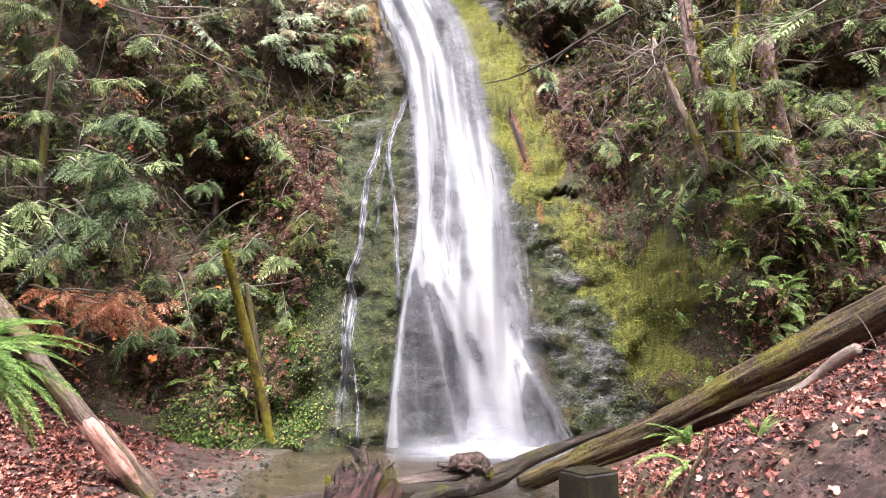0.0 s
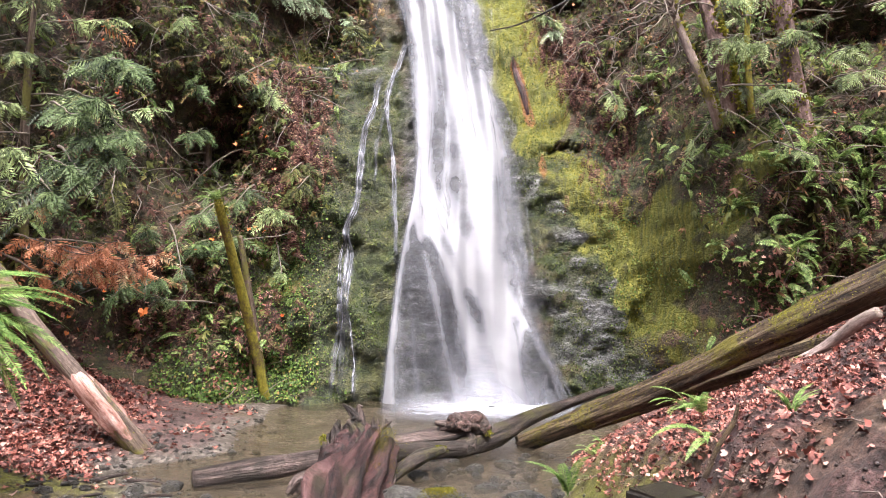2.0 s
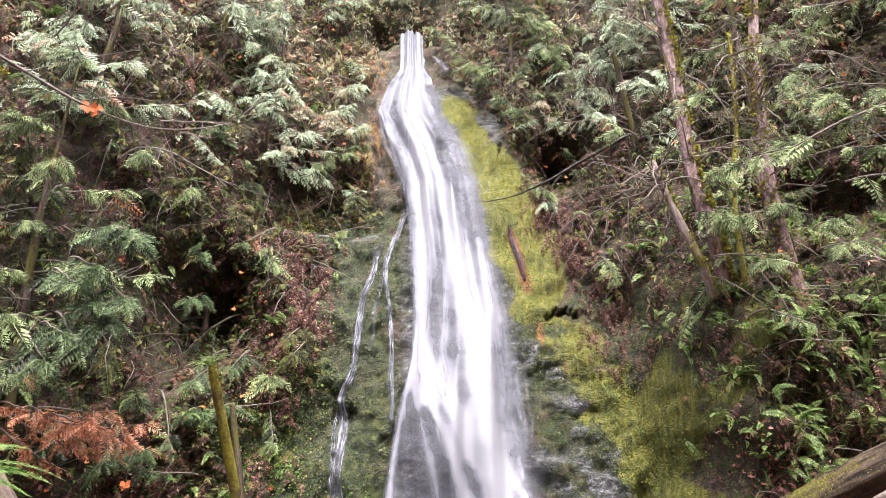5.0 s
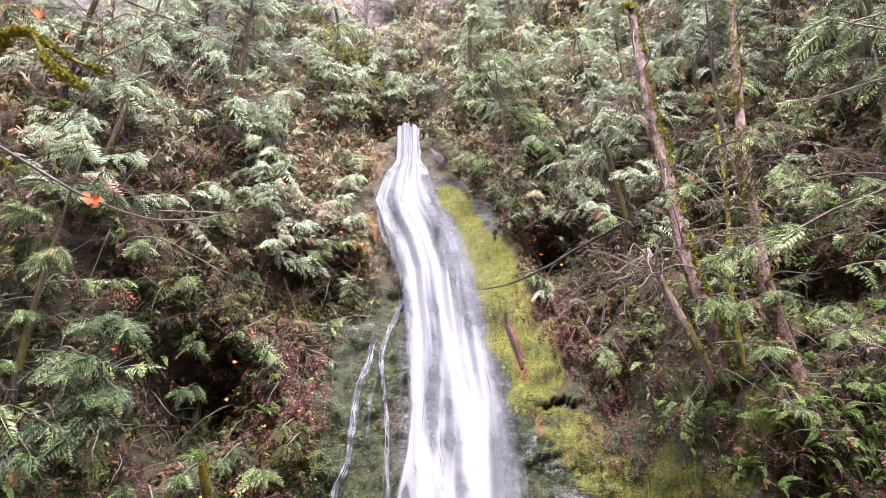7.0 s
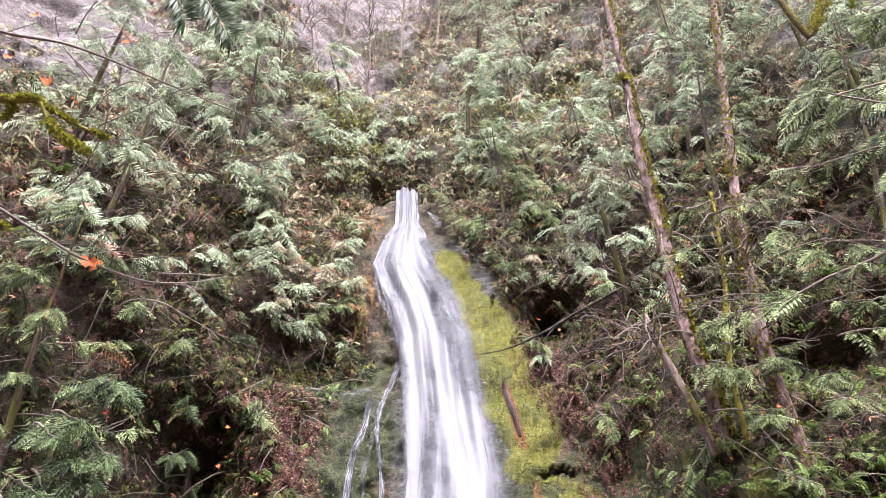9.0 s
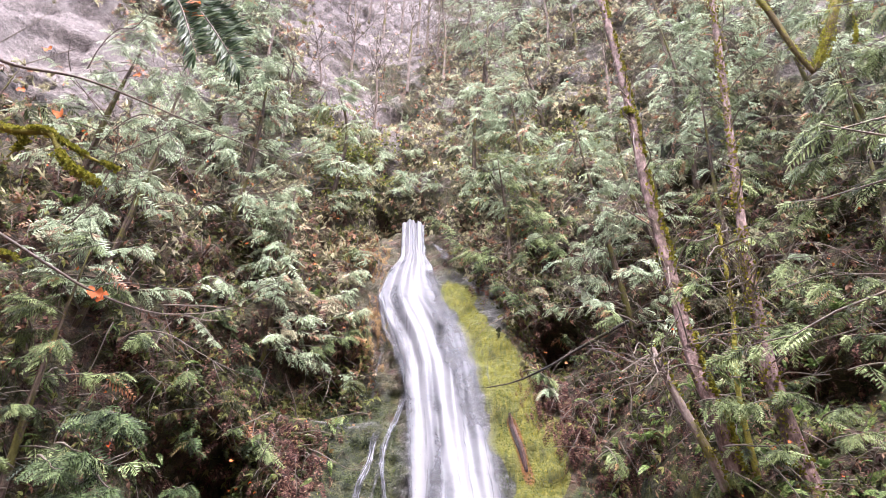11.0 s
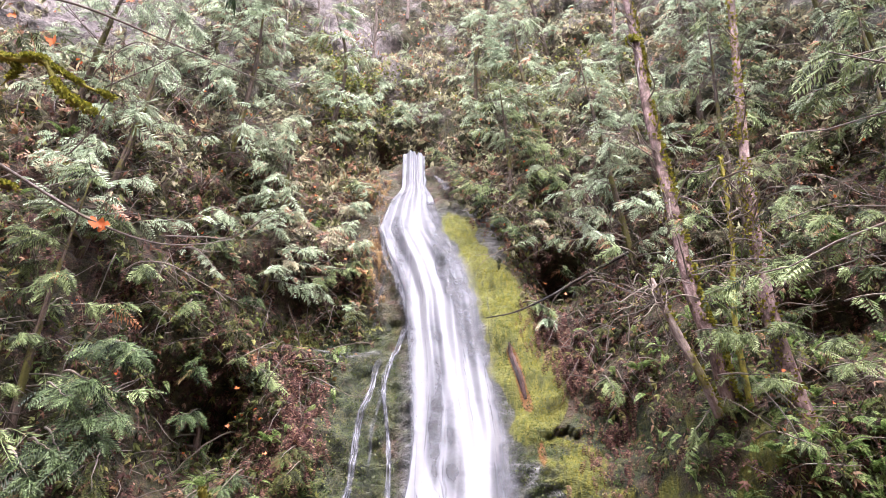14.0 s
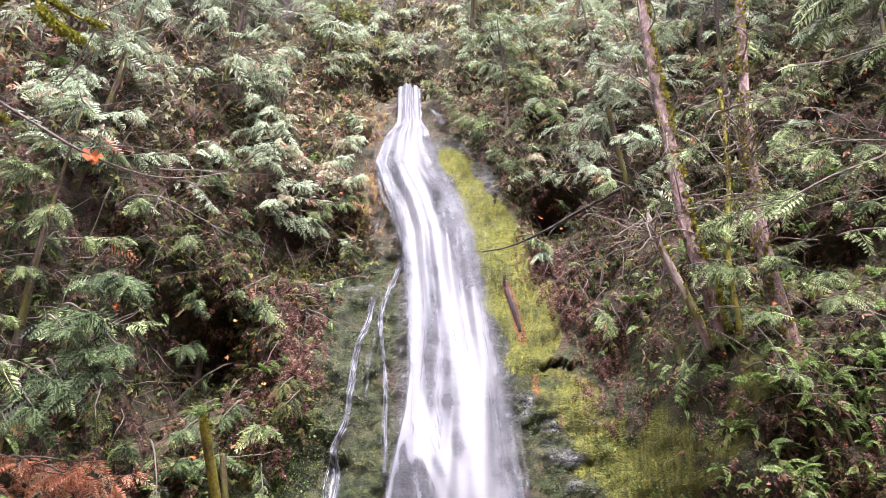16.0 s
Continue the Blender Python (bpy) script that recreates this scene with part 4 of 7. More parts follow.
def fall_sheet(n_across, n_down, gap, seed):
    zz = np.linspace(0.0, 14.6, n_down)
    s = np.linspace(0, 1, n_across)
    S, Zf = [a.ravel() for a in np.meshgrid(s, zz, indexing="ij")]
    l, r = np.interp(Zf, FZ, FL) - 0.05, np.interp(Zf, RZ, RX) + 0.14
    Xf = l + (r - l) * S
    Yf = water_y(Xf, Zf) - 0.16 - gap * np.sin(np.pi * np.clip(S, 0, 1)) * (1 + 0.8 * lattice_noise(np.stack([S * 8, Zf * 0.22, 0 * S], -1), seed + 3))
    drift = 0.2 * lattice_noise(np.stack([S * 3, Zf * 0.7, 0 * S], -1), seed + 5)
    return np.stack([Xf, Yf, Zf], -1), grid_tris(n_across, n_down), {"cover": fall_density(Xf, Zf), "across": (S - 0.45) * (0.35 + 0.8 * (r - l)) + drift, "along": Zf}


for k, (gap, material_) in enumerate(((0.12, VEIL), (0.42, VEIL))):
    v, t, a = fall_sheet(110, 190, gap, k)
    a["across"] = a["across"] + 7.3 * k
    under(falls, solid("water_sheet", v, t, material_, attrs=a, label="thin veil of white water"))


def ribbon(points, widths, n, gap, thick=0.6, seed=0):
    """A stream of falling water along (x, z) points, lying on the cliff."""
    line = smooth_line([(x, 0, z) for x, z in points], n)
    w = np.interp(np.linspace(0, 1, n), np.linspace(0, 1, len(widths)), widths)
    r = np.random.default_rng(seed)
    k = 5
    s = np.linspace(-1, 1, k)
    Xr = line[:, 0][:, None] + w[:, None] * s + (0.035 * lattice_noise(np.stack([line[:, 2] * 1.6, line[:, 0], 0 * w + seed], -1), seed) + 0.012 * lattice_noise(np.stack([line[:, 2] * 6, line[:, 0], 0 * w + seed], -1), seed + 5))[:, None]
    Zr = np.repeat(line[:, 2][:, None], k, 1)
    Yr = (water_y(Xr.ravel(), Zr.ravel()) if gap > 0.2 else cliff_y(Xr.ravel(), Zr.ravel())).reshape(n, k) - gap - 0.25 * w[:, None] * np.cos(s * 1.5)
    ends = np.minimum(np.linspace(0, 1, n), np.linspace(1, 0, n))
    broken = np.clip(0.75 + 0.9 * lattice_noise(np.stack([line[:, 2] * 2.3, 0 * w, 0 * w + seed * 1.7], -1), seed + 9), 0.15, 1)
    den = thick * (1 - np.abs(s)[None] ** 1.5) * (np.clip(ends * 5, 0.0, 1) * broken)[:, None]
    v = np.stack([Xr, Yr, Zr], -1).reshape(-1, 3)
    off = r.uniform(0, 50)
    return v, grid_tris(n, k), {"cover": den.ravel(), "across": (Xr * 4 + off).ravel(), "along": Zr.ravel()}


def stream(name, points, widths, gap=0.12, thick=0.75, seed=0, label=""):
    """Thin threads of water that run side by side over a faint veil."""
    r = np.random.default_rng(seed)
    v, t, a = ribbon(points, [w * 1.1 for w in widths], 90, gap, 0.5, seed * 7)
    veil = solid(name, v, t, STRAND, attrs=a, label=label)
    under(falls, veil)
    across = np.interp(np.linspace(0, 1, len(points)), np.linspace(0, 1, len(widths)), widths)
    for k in range(6 if max(widths) > 0.06 else 3):
        shift = r.uniform(-0.75, 0.75)
        line = [(x + shift * w + r.normal(0, 0.01), zz) for (x, zz), w in zip(points, across)]
        v, t, a = ribbon(line, [r.uniform(0.008, 0.02) + 0.2 * w for w in widths], 90, gap + r.uniform(0, 0.05), thick, seed * 7 + k + 1)
        under(veil, solid("water_thread", v, t, STRAND, attrs=a))


stream("side_stream", [(-0.84, 7.14), (-1.1, 6.9), (-1.22, 6.2), (-1.39, 5.56), (-1.44, 4.73), (-1.51, 3.93), (-1.7, 3.38), (-1.64, 2.76), (-1.7, 1.64), (-1.72, 0.0)], [0.04, 0.07, 0.08, 0.07, 0.1, 0.09], 0.07, 1.0, 1, "slim side stream of white water")
stream("side_stream", [(-1.66, 3.4), (-1.82, 2.9), (-1.78, 2.0), (-1.85, 1.2), (-1.95, 0.0)], [0.03, 0.04, 0.06, 0.05], 0.06, 1.0, 2)
stream("side_stream", [(-1.64, 1.9), (-1.52, 1.0), (-1.48, 0.0)], [0.03, 0.04, 0.05], 0.06, 1.0, 3)
stream("side_stream", [(-0.5, 8.4), (-0.57, 7.95), (-0.82, 7.0), (-0.93, 6.27), (-0.84, 5.49), (-0.75, 4.73), (-0.72, 3.4), (-0.66, 2.6)], [0.06, 0.065, 0.055, 0.04, 0.045, 0.05], 0.07, 0.95, 4)
stream("side_stream", [(-1.3, 11.15), (-1.12, 10.1), (-0.74, 9.36), (-0.54, 8.6), (-0.5, 8.3)], [0.05, 0.06, 0.06, 0.05], 0.2, 0.7, 5)
stream("side_stream", [(-1.06, 9.75), (-1.2, 9.0), (-1.33, 7.8)], [0.02, 0.04, 0.05], 0.06, 0.5, 8)
stream("side_stream", [(-0.95, 6.3), (-1.1, 5.2), (-1.15, 4.3)], [0.02, 0.03, 0.02], 0.06, 0.5, 9)
stream("side_stream", [(-0.35, 1.6), (-0.3, 0.8), (-0.22, 0.0)], [0.02, 0.03, 0.04], 0.08, 0.5, 10)
stream("side_stream", [(0.1, 13.9), (0.3, 13.7), (0.5, 13.3), (0.5, 13.0)], [0.05, 0.1, 0.12, 0.1], 0.2, 0.5, 11)
for k in range(190):
    line, widths, strength = TONGUES[(1, 2, 3, 2, 4, 5, 10, 7, 11, 12)[k % 10]]
    z_hi, z_lo = line[0][1], line[-1][1]
    z1 = RNG.uniform(z_lo + 0.3, z_hi)
    zs = np.linspace(z1, max(z_lo, z1 - RNG.uniform(0.9, 3.0)), 6)
    xs = tongue_x(line, zs) + np.interp(zs, [q[1] for q in line][::-1], widths[::-1]) * (RNG.normal(0, 0.75) + np.cumsum(RNG.normal(0, 0.12, 6)))
    w = RNG.uniform(0.015, 0.055)
    v, t, a = ribbon(list(zip(xs, zs)), [w * 0.3, w, w, w * 0.6], 26, RNG.uniform(0.25, 0.55), 0.5, 20 + k)
    under(falls, solid("water_strand", v, t, STRAND, attrs=a))

v, t, a = ribbon([(-0.46, 14.6), (-0.46, 13.9), (-0.44, 13.2), (-0.42, 12.7)], [0.32, 0.34, 0.35, 0.3], 30, 0.34, 2.2, 12)
under(falls, solid("water_sheet", v, t, VEIL, attrs=a, label="short chute of water at the lip of the falls"))

# foam on the pool and spray at the foot
ang, rad = np.meshgrid(np.linspace(0, 2 * math.pi, 48), np.linspace(0, 1, 16), indexing="ij")
ang, rad = ang.ravel(), rad.ravel()
fx, fy = 1.1 + rad * np.cos(ang) * 2.1, 13.3 + rad * np.sin(ang) * 1.25
under(falls, solid("foam", np.stack([fx, fy, 0.03 + 0.05 * (1 - rad) + 0.02 * lattice_noise(np.stack([fx * 4, fy * 4, 0 * fx], -1), 8)], -1), grid_tris(48, 16), FOAM,
                   attrs={"cover": 1.0 - 0.95 * rad ** 1.5, "across": fx, "along": fy}, label="white foam on the pool"))
for k, (mx, rx, rz, dn) in enumerate(((0.95, 0.75, 0.6, 0.5), (1.5, 1.2, 0.45, 0.38), (0.1, 1.0, 0.25, 0.35), (1.0, 0.4, 1.1, 0.4))):
    th, ph = np.meshgrid(np.linspace(math.pi, 2 * math.pi, 30), np.linspace(0, 1, 14), indexing="ij")
    th, ph = th.ravel(), ph.ravel()
    sx = mx + rx * np.cos(th) * (1 - 0.5 * ph)
    sy = 13.95 + 0.5 * np.sin(th) * (1 - 0.6 * ph) + 0.15 * ph
    sz = 0.02 + rz * ph
    under(falls, solid("spray", np.stack([sx, sy, sz], -1), grid_tris(30, 14), FOAM, attrs={"cover": (dn * np.sin(np.pi * np.clip(ph * 0.55 + 0.45, 0, 1)) + 0.05) * np.sin(th) ** 2 + 0.05, "across": sx * 1.5, "along": sz * 2}, label="fine spray at the foot of the falls"))


# ---- logs, roots, stones ----
def log_thing(name, points, radii, material_, label, category="log", rough=0.16, ridges=7, seed=0, sides=18, n=60, snags=()):
    base = points[0]
    root = empty(name, base, label, category)
    v, t, g = bark_tube(points, radii, sides, n, rough, seed, ridges)
    under(root, solid("trunk", v, t, material_, attrs=g))
    for k, (p, q, r) in enumerate(snags):
        v, t, g = bark_tube([p, tuple(np.array(p) * 0.5 + np.array(q) * 0.5 + np.array([0.02, 0, 0.02])), q], [r, r * 0.8, r * 0.5], 10, 10, 0.3, seed + k)
        under(root, solid("snag", v, t, material_, attrs=g))
    return root


def moss_on(root, points, radius, n, seed, size=0.05, lift=0.9, part_name="moss", tuft=None):
    """Tufts of moss along the upper side of a log."""
    r = np.random.default_rng(seed)
    line = smooth_line(points, 200)
    k = r.integers(0, 200, n)
    keep = lattice_noise(line[k] * 2.2 + seed, seed) > -0.1
    k = k[keep]
    c = line[k] + np.stack([r.normal(0, radius * 0.5, len(k)), r.normal(0, radius * 0.5, len(k)), 0 * k], -1)
    off = np.linalg.norm(c[:, :2] - line[k][:, :2], axis=1)
    c[:, 2] += np.sqrt(np.maximum(radius ** 2 - off ** 2, 0)) * lift
    d = r.normal(size=(len(k), 3)) * 0.7 + np.array([0, 0, 0.7])
    v, t = spread(ROUNDS[0], c, d, r.normal(size=(len(k), 3)), r.uniform(0.5, 1.4, len(k)) * size)
    under(root, solid(part_name, v, t, tuft or MOSSY, smooth=False, kind="stuff"))


big_line = [(1.3, 10.6, 0.0), (2.03, 9.68, 0.52), (2.65, 8.92, 0.97), (3.11, 8.34, 1.33), (3.51, 7.83, 1.68), (3.89, 7.37, 1.97), (4.21, 6.96, 2.22), (5.0, 5.98, 2.85), (5.7, 5.1, 3.4)]
big = log_thing("fallen_log", big_line, [0.12, 0.135, 0.14, 0.142, 0.15, 0.158, 0.17, 0.18, 0.18], LOG, "long weathered fallen log with mossy top sloping into the creek", rough=0.22, ridges=11, seed=3, sides=30, n=130)
moss_on(big, big_line[:3], 0.14, 6500, 5, 0.013)
moss_on(big, big_line[2:5], 0.146, 3500, 7, 0.013, tuft=MOSSY)
moss_on(big, big_line[4:8], 0.165, 9000, 8, 0.013, tuft=SKYLIT_MOSS)
lean = log_thing("fallen_log", [(2.2, 10.2, 0.35), (2.91, 9.6, 0.75), (3.65, 8.4, 1.33), (4.31, 7.4, 1.72), (5.2, 6.1, 2.3)], [0.1, 0.12, 0.12, 0.1], LOG, "slim fallen log lying beneath the larger log", seed=9)
moss_on(lean, [(2.2, 10.2, 0.35), (2.91, 9.6, 0.75), (3.65, 8.4, 1.33), (4.31, 7.4, 1.72)], 0.11, 500, 6, 0.035)
log_thing("broken_branch", [(3.35, 7.15, 1.45), (3.74, 7.0, 1.66), (3.95, 6.75, 1.92), (4.05, 6.6, 2.02)], [0.03, 0.05, 0.06, 0.055], PALE_BARK, "pale broken branch leaning on the leafy bank", "branch", seed=11, sides=10, n=24)
log_thing("drift_log", [(-2.74, 8.6, 0.06), (-1.9, 9.0, 0.1), (-1.22, 9.3, 0.13), (-0.52, 9.6, 0.13), (0.45, 9.85, 0.12)], [0.12, 0.135, 0.13, 0.12, 0.11], DRIFT, "grey drift log lying in shallow water", seed=13, sides=16)
log_thing("drift_log", [(-0.7, 9.95, 0.16), (0.11, 10.1, 0.2), (0.62, 10.2, 0.26)], [0.1, 0.12, 0.17], DRIFT, "short dark log with a knotted end in the creek", seed=15, rough=0.25,
          snags=(((0.45, 10.15, 0.3), (0.3, 10.05, 0.52), 0.1), ((0.6, 10.1, 0.3), (0.75, 10.0, 0.42), 0.09), ((0.5, 10.05, 0.25), (0.55, 9.9, 0.1), 0.07), ((0.35, 10.1, 0.3), (0.05, 10.05, 0.42), 0.06)))
log_thing("drift_log", [(0.3, 9.85, 0.08), (0.95, 10.4, 0.18), (1.59, 11.3, 0.28), (2.34, 12.0, 0.37), (3.09, 12.6, 0.5)], [0.12, 0.15, 0.1, 0.075, 0.06], WET_LOG, "dark wet log lying across the pool outlet", seed=17)
log_thing("drift_log", [(-0.45, 8.55, 0.08), (-0.2, 8.75, 0.22), (0.15, 8.95, 0.3)], [0.05, 0.08, 0.05], WET_LOG, "short bent mossy branch among stones", "branch", seed=19, n=24)

pink_line = [(-3.75, 10.05, -0.1), (-4.52, 9.8, 0.98), (-5.18, 9.8, 1.74), (-5.62, 9.9, 2.28), (-6.3, 10.1, 3.0)]
pink = log_thing("leaning_log", pink_line, [0.15, 0.12, 0.115, 0.115, 0.115], BARK, "brown mossy log leaning on the bank, peeled pink at mid length", rough=0.13, ridges=4, seed=21)
v, t, g = bark_tube([(-3.95, 9.96, 0.2), (-4.2, 9.88, 0.55), (-4.52, 9.78, 0.98), (-4.72, 9.77, 1.22)], [0.1, 0.152, 0.142, 0.1], 18, 40, 0.2, 55, 4)
under(pink, solid("bare_wood", v, t, PINK, attrs=g, label="peeled wet pink wood"))
moss_on(pink, pink_line[2:], 0.12, 1500, 22, 0.03)
moss_on(pink, pink_line[:2], 0.13, 300, 23, 0.03)

moss_line = [(-3.11, 14.3, -0.15), (-3.3, 13.6, 1.55), (-3.49, 12.7, 3.16), (-3.55, 12.4, 3.68)]
mt = log_thing("dead_tree", moss_line, [0.09, 0.09, 0.085, 0.08, 0.07], MOSS_BARK, "slender dead trunk furred with yellow moss standing in the pool", "tree", rough=0.1, seed=23)
moss_on(mt, moss_line, 0.085, 1200, 24, 0.03)
log_thing("dead_tree", [(-3.2, 14.35, -0.1), (-3.24, 14.3, 0.63), (-3.41, 13.8, 2.39), (-3.5, 13.6, 3.2)], [0.08, 0.08, 0.07, 0.06, 0.05], BARK, "thin brown dead trunk leaning on the cliff", "tree", rough=0.12, seed=25, sides=10)
log_thing("dead_tree", [(-3.41, 14.35, -0.1), (-3.43, 14.25, 0.5), (-3.46, 14.2, 1.12)], [0.05, 0.045, 0.02], BARK, "short broken snag standing in the pool", "tree", rough=0.12, seed=27, sides=8, n=16)

burl = log_thing("burl", [(0.12, 10.12, 0.3), (0.35, 10.12, 0.36), (0.6, 10.14, 0.36), (0.78, 10.12, 0.26)], [0.07, 0.15, 0.17, 0.06], BURL, "knobbly pinkish burl on the end of a drift log", rough=0.6, ridges=5, seed=43, sides=22, n=30,
                 snags=(((0.28, 10.05, 0.38), (0.24, 10.03, 0.5), 0.09), ((0.58, 10.06, 0.42), (0.62, 10.04, 0.53), 0.1), ((0.7, 10.05, 0.3), (0.8, 10.02, 0.33), 0.09), ((0.45, 10.0, 0.36), (0.44, 9.95, 0.42), 0.1)))
moss_on(burl, [(0.74, 10.0, 0.2), (0.78, 9.98, 0.28)], 0.05, 200, 44, 0.014, tuft=SKYLIT_MOSS)
spur = log_thing("drift_log", [(-0.45, 8.9, 0.05), (-0.15, 9.05, 0.2), (0.1, 9.15, 0.26)], [0.06, 0.08, 0.05], DRIFT, "short bent root among the stones", "branch", seed=45, n=24)
moss_on(spur, [(0.06, 9.12, 0.26), (0.16, 9.16, 0.24)], 0.06, 300, 46, 0.014, tuft=SKYLIT_MOSS)
for sa, sb, sr in (((-4.2, 8.1, 0.06), (-3.55, 8.75, 0.12), 0.035), ((-3.5, 8.65, 0.06), (-3.0, 8.5, 0.05), 0.02), ((-3.3, 7.9, 0.05), (-2.75, 7.95, 0.08), 0.022), ((-3.9, 7.7, 0.06), (-3.5, 8.0, 0.1), 0.02)):
    log_thing("stick", [sa, tuple((np.array(sa) + sb) / 2 + np.array([0.03, 0.02, 0.02])), sb], [sr, sr * 0.9, sr * 0.6], DRIFT, "wet brown stick lying in the shallows", "stick", seed=int(47 - 10 * sa[0]), sides=8, n=14)

# uprooted stump with torn roots
stump = empty("uprooted_stump", (-0.95, 8.5, 0.0), "dark reddish uprooted stump with torn grey roots in the creek", "stump")
for pts, rr, m_, sd, nm in (
        ([(-1.02, 6.9, -0.32), (-0.99, 7.6, -0.12), (-0.86, 8.2, 0.08), (-0.77, 8.65, 0.28), (-0.78, 8.9, 0.42)], [0.46, 0.44, 0.37, 0.31, 0.24], ROT, 1, "butt"),
        ([(-0.86, 8.72, 0.36), (-0.92, 8.88, 0.56), (-0.9, 8.95, 0.68), (-0.97, 8.97, 0.78), (-1.07, 8.98, 0.86)], [0.19, 0.13, 0.07, 0.04, 0.012], WET_LOG, 2, "root"),
        ([(-0.88, 8.9, 0.5), (-0.86, 8.95, 0.68), (-0.87, 8.97, 0.8), (-0.85, 8.97, 0.84)], [0.12, 0.06, 0.035, 0.03], DRIFT, 12, "root"),
        ([(-0.62, 8.68, 0.3), (-0.55, 8.85, 0.46), (-0.53, 8.92, 0.58), (-0.55, 8.94, 0.68)], [0.18, 0.1, 0.045, 0.01], WET_LOG, 3, "root"),
        ([(-1.0, 8.65, 0.26), (-1.1, 8.8, 0.44), (-1.14, 8.88, 0.56), (-1.1, 8.92, 0.68)], [0.18, 0.11, 0.06, 0.012], WET_LOG, 4, "root"),
        ([(-1.08, 8.6, 0.18), (-1.2, 8.72, 0.33), (-1.25, 8.8, 0.42), (-1.22, 8.85, 0.54)], [0.13, 0.07, 0.045, 0.01], DRIFT, 5, "root"),
        ([(-0.72, 8.75, 0.36), (-0.7, 8.92, 0.5), (-0.68, 8.98, 0.6)], [0.2, 0.14, 0.03], ROT, 7, "root"),
        ([(-0.5, 8.45, 0.26), (-0.45, 8.25, 0.1), (-0.55, 7.95, -0.08)], [0.05, 0.035, 0.03], DRIFT, 6, "root"),
        ([(-1.15, 8.3, 0.08), (-1.45, 8.35, 0.05), (-1.6, 8.3, -0.05)], [0.16, 0.12, 0.05], DRIFT, 8, "root")):
    v, t, g = bark_tube(pts, rr, 64, 80, 0.36, sd, 13) if nm == "butt" else bark_tube(pts, rr, 26, 44, 0.32, sd, 7)
    under(stump, solid(nm, v, t, m_, attrs=g))
rk = np.random.default_rng(77)
for k in range(16):
    f = rk.uniform(-1, 1)
    bx, by, bz = -0.82 + 0.33 * f, 8.84 + 0.06 * rk.normal(), 0.36 + 0.1 * (1 - f * f)
    tall = rk.uniform(0.12, 0.3)
    v, t, g = bark_tube([(bx, by, bz), (bx - 0.02, by + 0.05, bz + 0.55 * tall), (bx - 0.04 + rk.normal(0, 0.04), by + 0.06, bz + tall)], [0.06, 0.035, 0.005], 8, 10, 0.35, 800 + k)
    under(stump, solid("splinter", v, t, WET_LOG if k % 3 else DRIFT, attrs=g))
moss_on(stump, [(-1.25, 8.8, 0.4), (-1.28, 8.82, 0.46)], 0.06, 160, 31, 0.022, tuft=SKYLIT_MOSS)
moss_on(stump, [(-0.62, 8.1, 0.12), (-0.58, 8.5, 0.28), (-0.56, 8.75, 0.42)], 0.24, 1500, 32, 0.012)


def stone_base(seed, fine=3):
    bm = bmesh.new()
    bmesh.ops.create_icosphere(bm, subdivisions=fine, radius=1.0)
    p = np.array([v.co for v in bm.verts])
    cut = unit(np.random.default_rng(seed).normal(size=(11, 3)))
    d = 1.15 + 0.12 * fbm(p * 1.3 + seed * 5, 3, seed)
    for c in cut:
        along = unit(p) @ c
        d = np.where(along > 0.3, np.minimum(d, 0.78 / np.maximum(along, 0.3)), d)
    d = d * (1 + 0.07 * fbm(p * 2.5, 4, seed + 7, 0.65))
    for v, k in zip(bm.verts, d):
        v.co *= k
    for f in bm.faces:
        f.smooth = True
    me = bpy.data.meshes.new("stone")
    bm.to_mesh(me)
    bm.free()
    me.materials.append(STONE)
    return me


STONES = [stone_base(s) for s in range(6)]
PEBBLES = [stone_base(s, 2) for s in range(6)]


def stone(x, y, size, z=None, flat=0.6, label="grey rounded creek stone lying in shallow water", seed=0):
    ob = new("stone", (STONES if size > 0.09 else PEBBLES)[seed % 6])
    z = max(gz(x, y), -0.06) if z is None else z
    ob.matrix_world = pose(x, y, z + size * flat * 0.25, 10 * math.sin(seed), 8 * math.cos(seed * 2), seed * 77) @ Matrix.Diagonal((size, size * 0.8, size * flat, 1))
    return tagged(ob, label, "stone", "creek stones")


for k, (x, y, s) in enumerate([(-0.27, 7.8, 0.3), (0.12, 7.72, 0.15), (0.95, 9.6, 0.15), (1.2, 9.1, 0.12), (1.0, 7.9, 0.2), (0.68, 7.7, 0.1), (-3.3, 7.6, 0.16), (-3.75, 7.6, 0.15),
                               (-2.75, 9.4, 0.12), (-2.95, 8.5, 0.14), (-3.95, 8.2, 0.1), (-3.1, 7.95, 0.1), (-1.95, 7.75, 0.1), (-1.3, 8.2, 0.17), (-1.45, 8.0, 0.13), (0.75, 8.8, 0.1), (0.6, 8.4, 0.13),
                               (1.05, 8.6, 0.11), (0.35, 9.3, 0.11), (0.1, 9.15, 0.12), (0.95, 9.5, 0.09), (-3.7, 7.6, 0.09), (-3.3, 8.3, 0.12), (-2.2, 9.7, 0.1), (-0.35, 8.2, 0.12), (1.4, 9.7, 0.13), (0.3, 8.1, 0.12)]):
    stone(x, y, s, seed=k, flat=0.55 + 0.2 * math.sin(k * 1.7))
for k in range(70):
    x, y = RNG.uniform(-4.6, 1.6), RNG.uniform(7.3, 10.5)
    stone(x, y, RNG.uniform(0.04, 0.09), seed=k, label="small wet stone in the creek")
rw = np.random.default_rng(52)
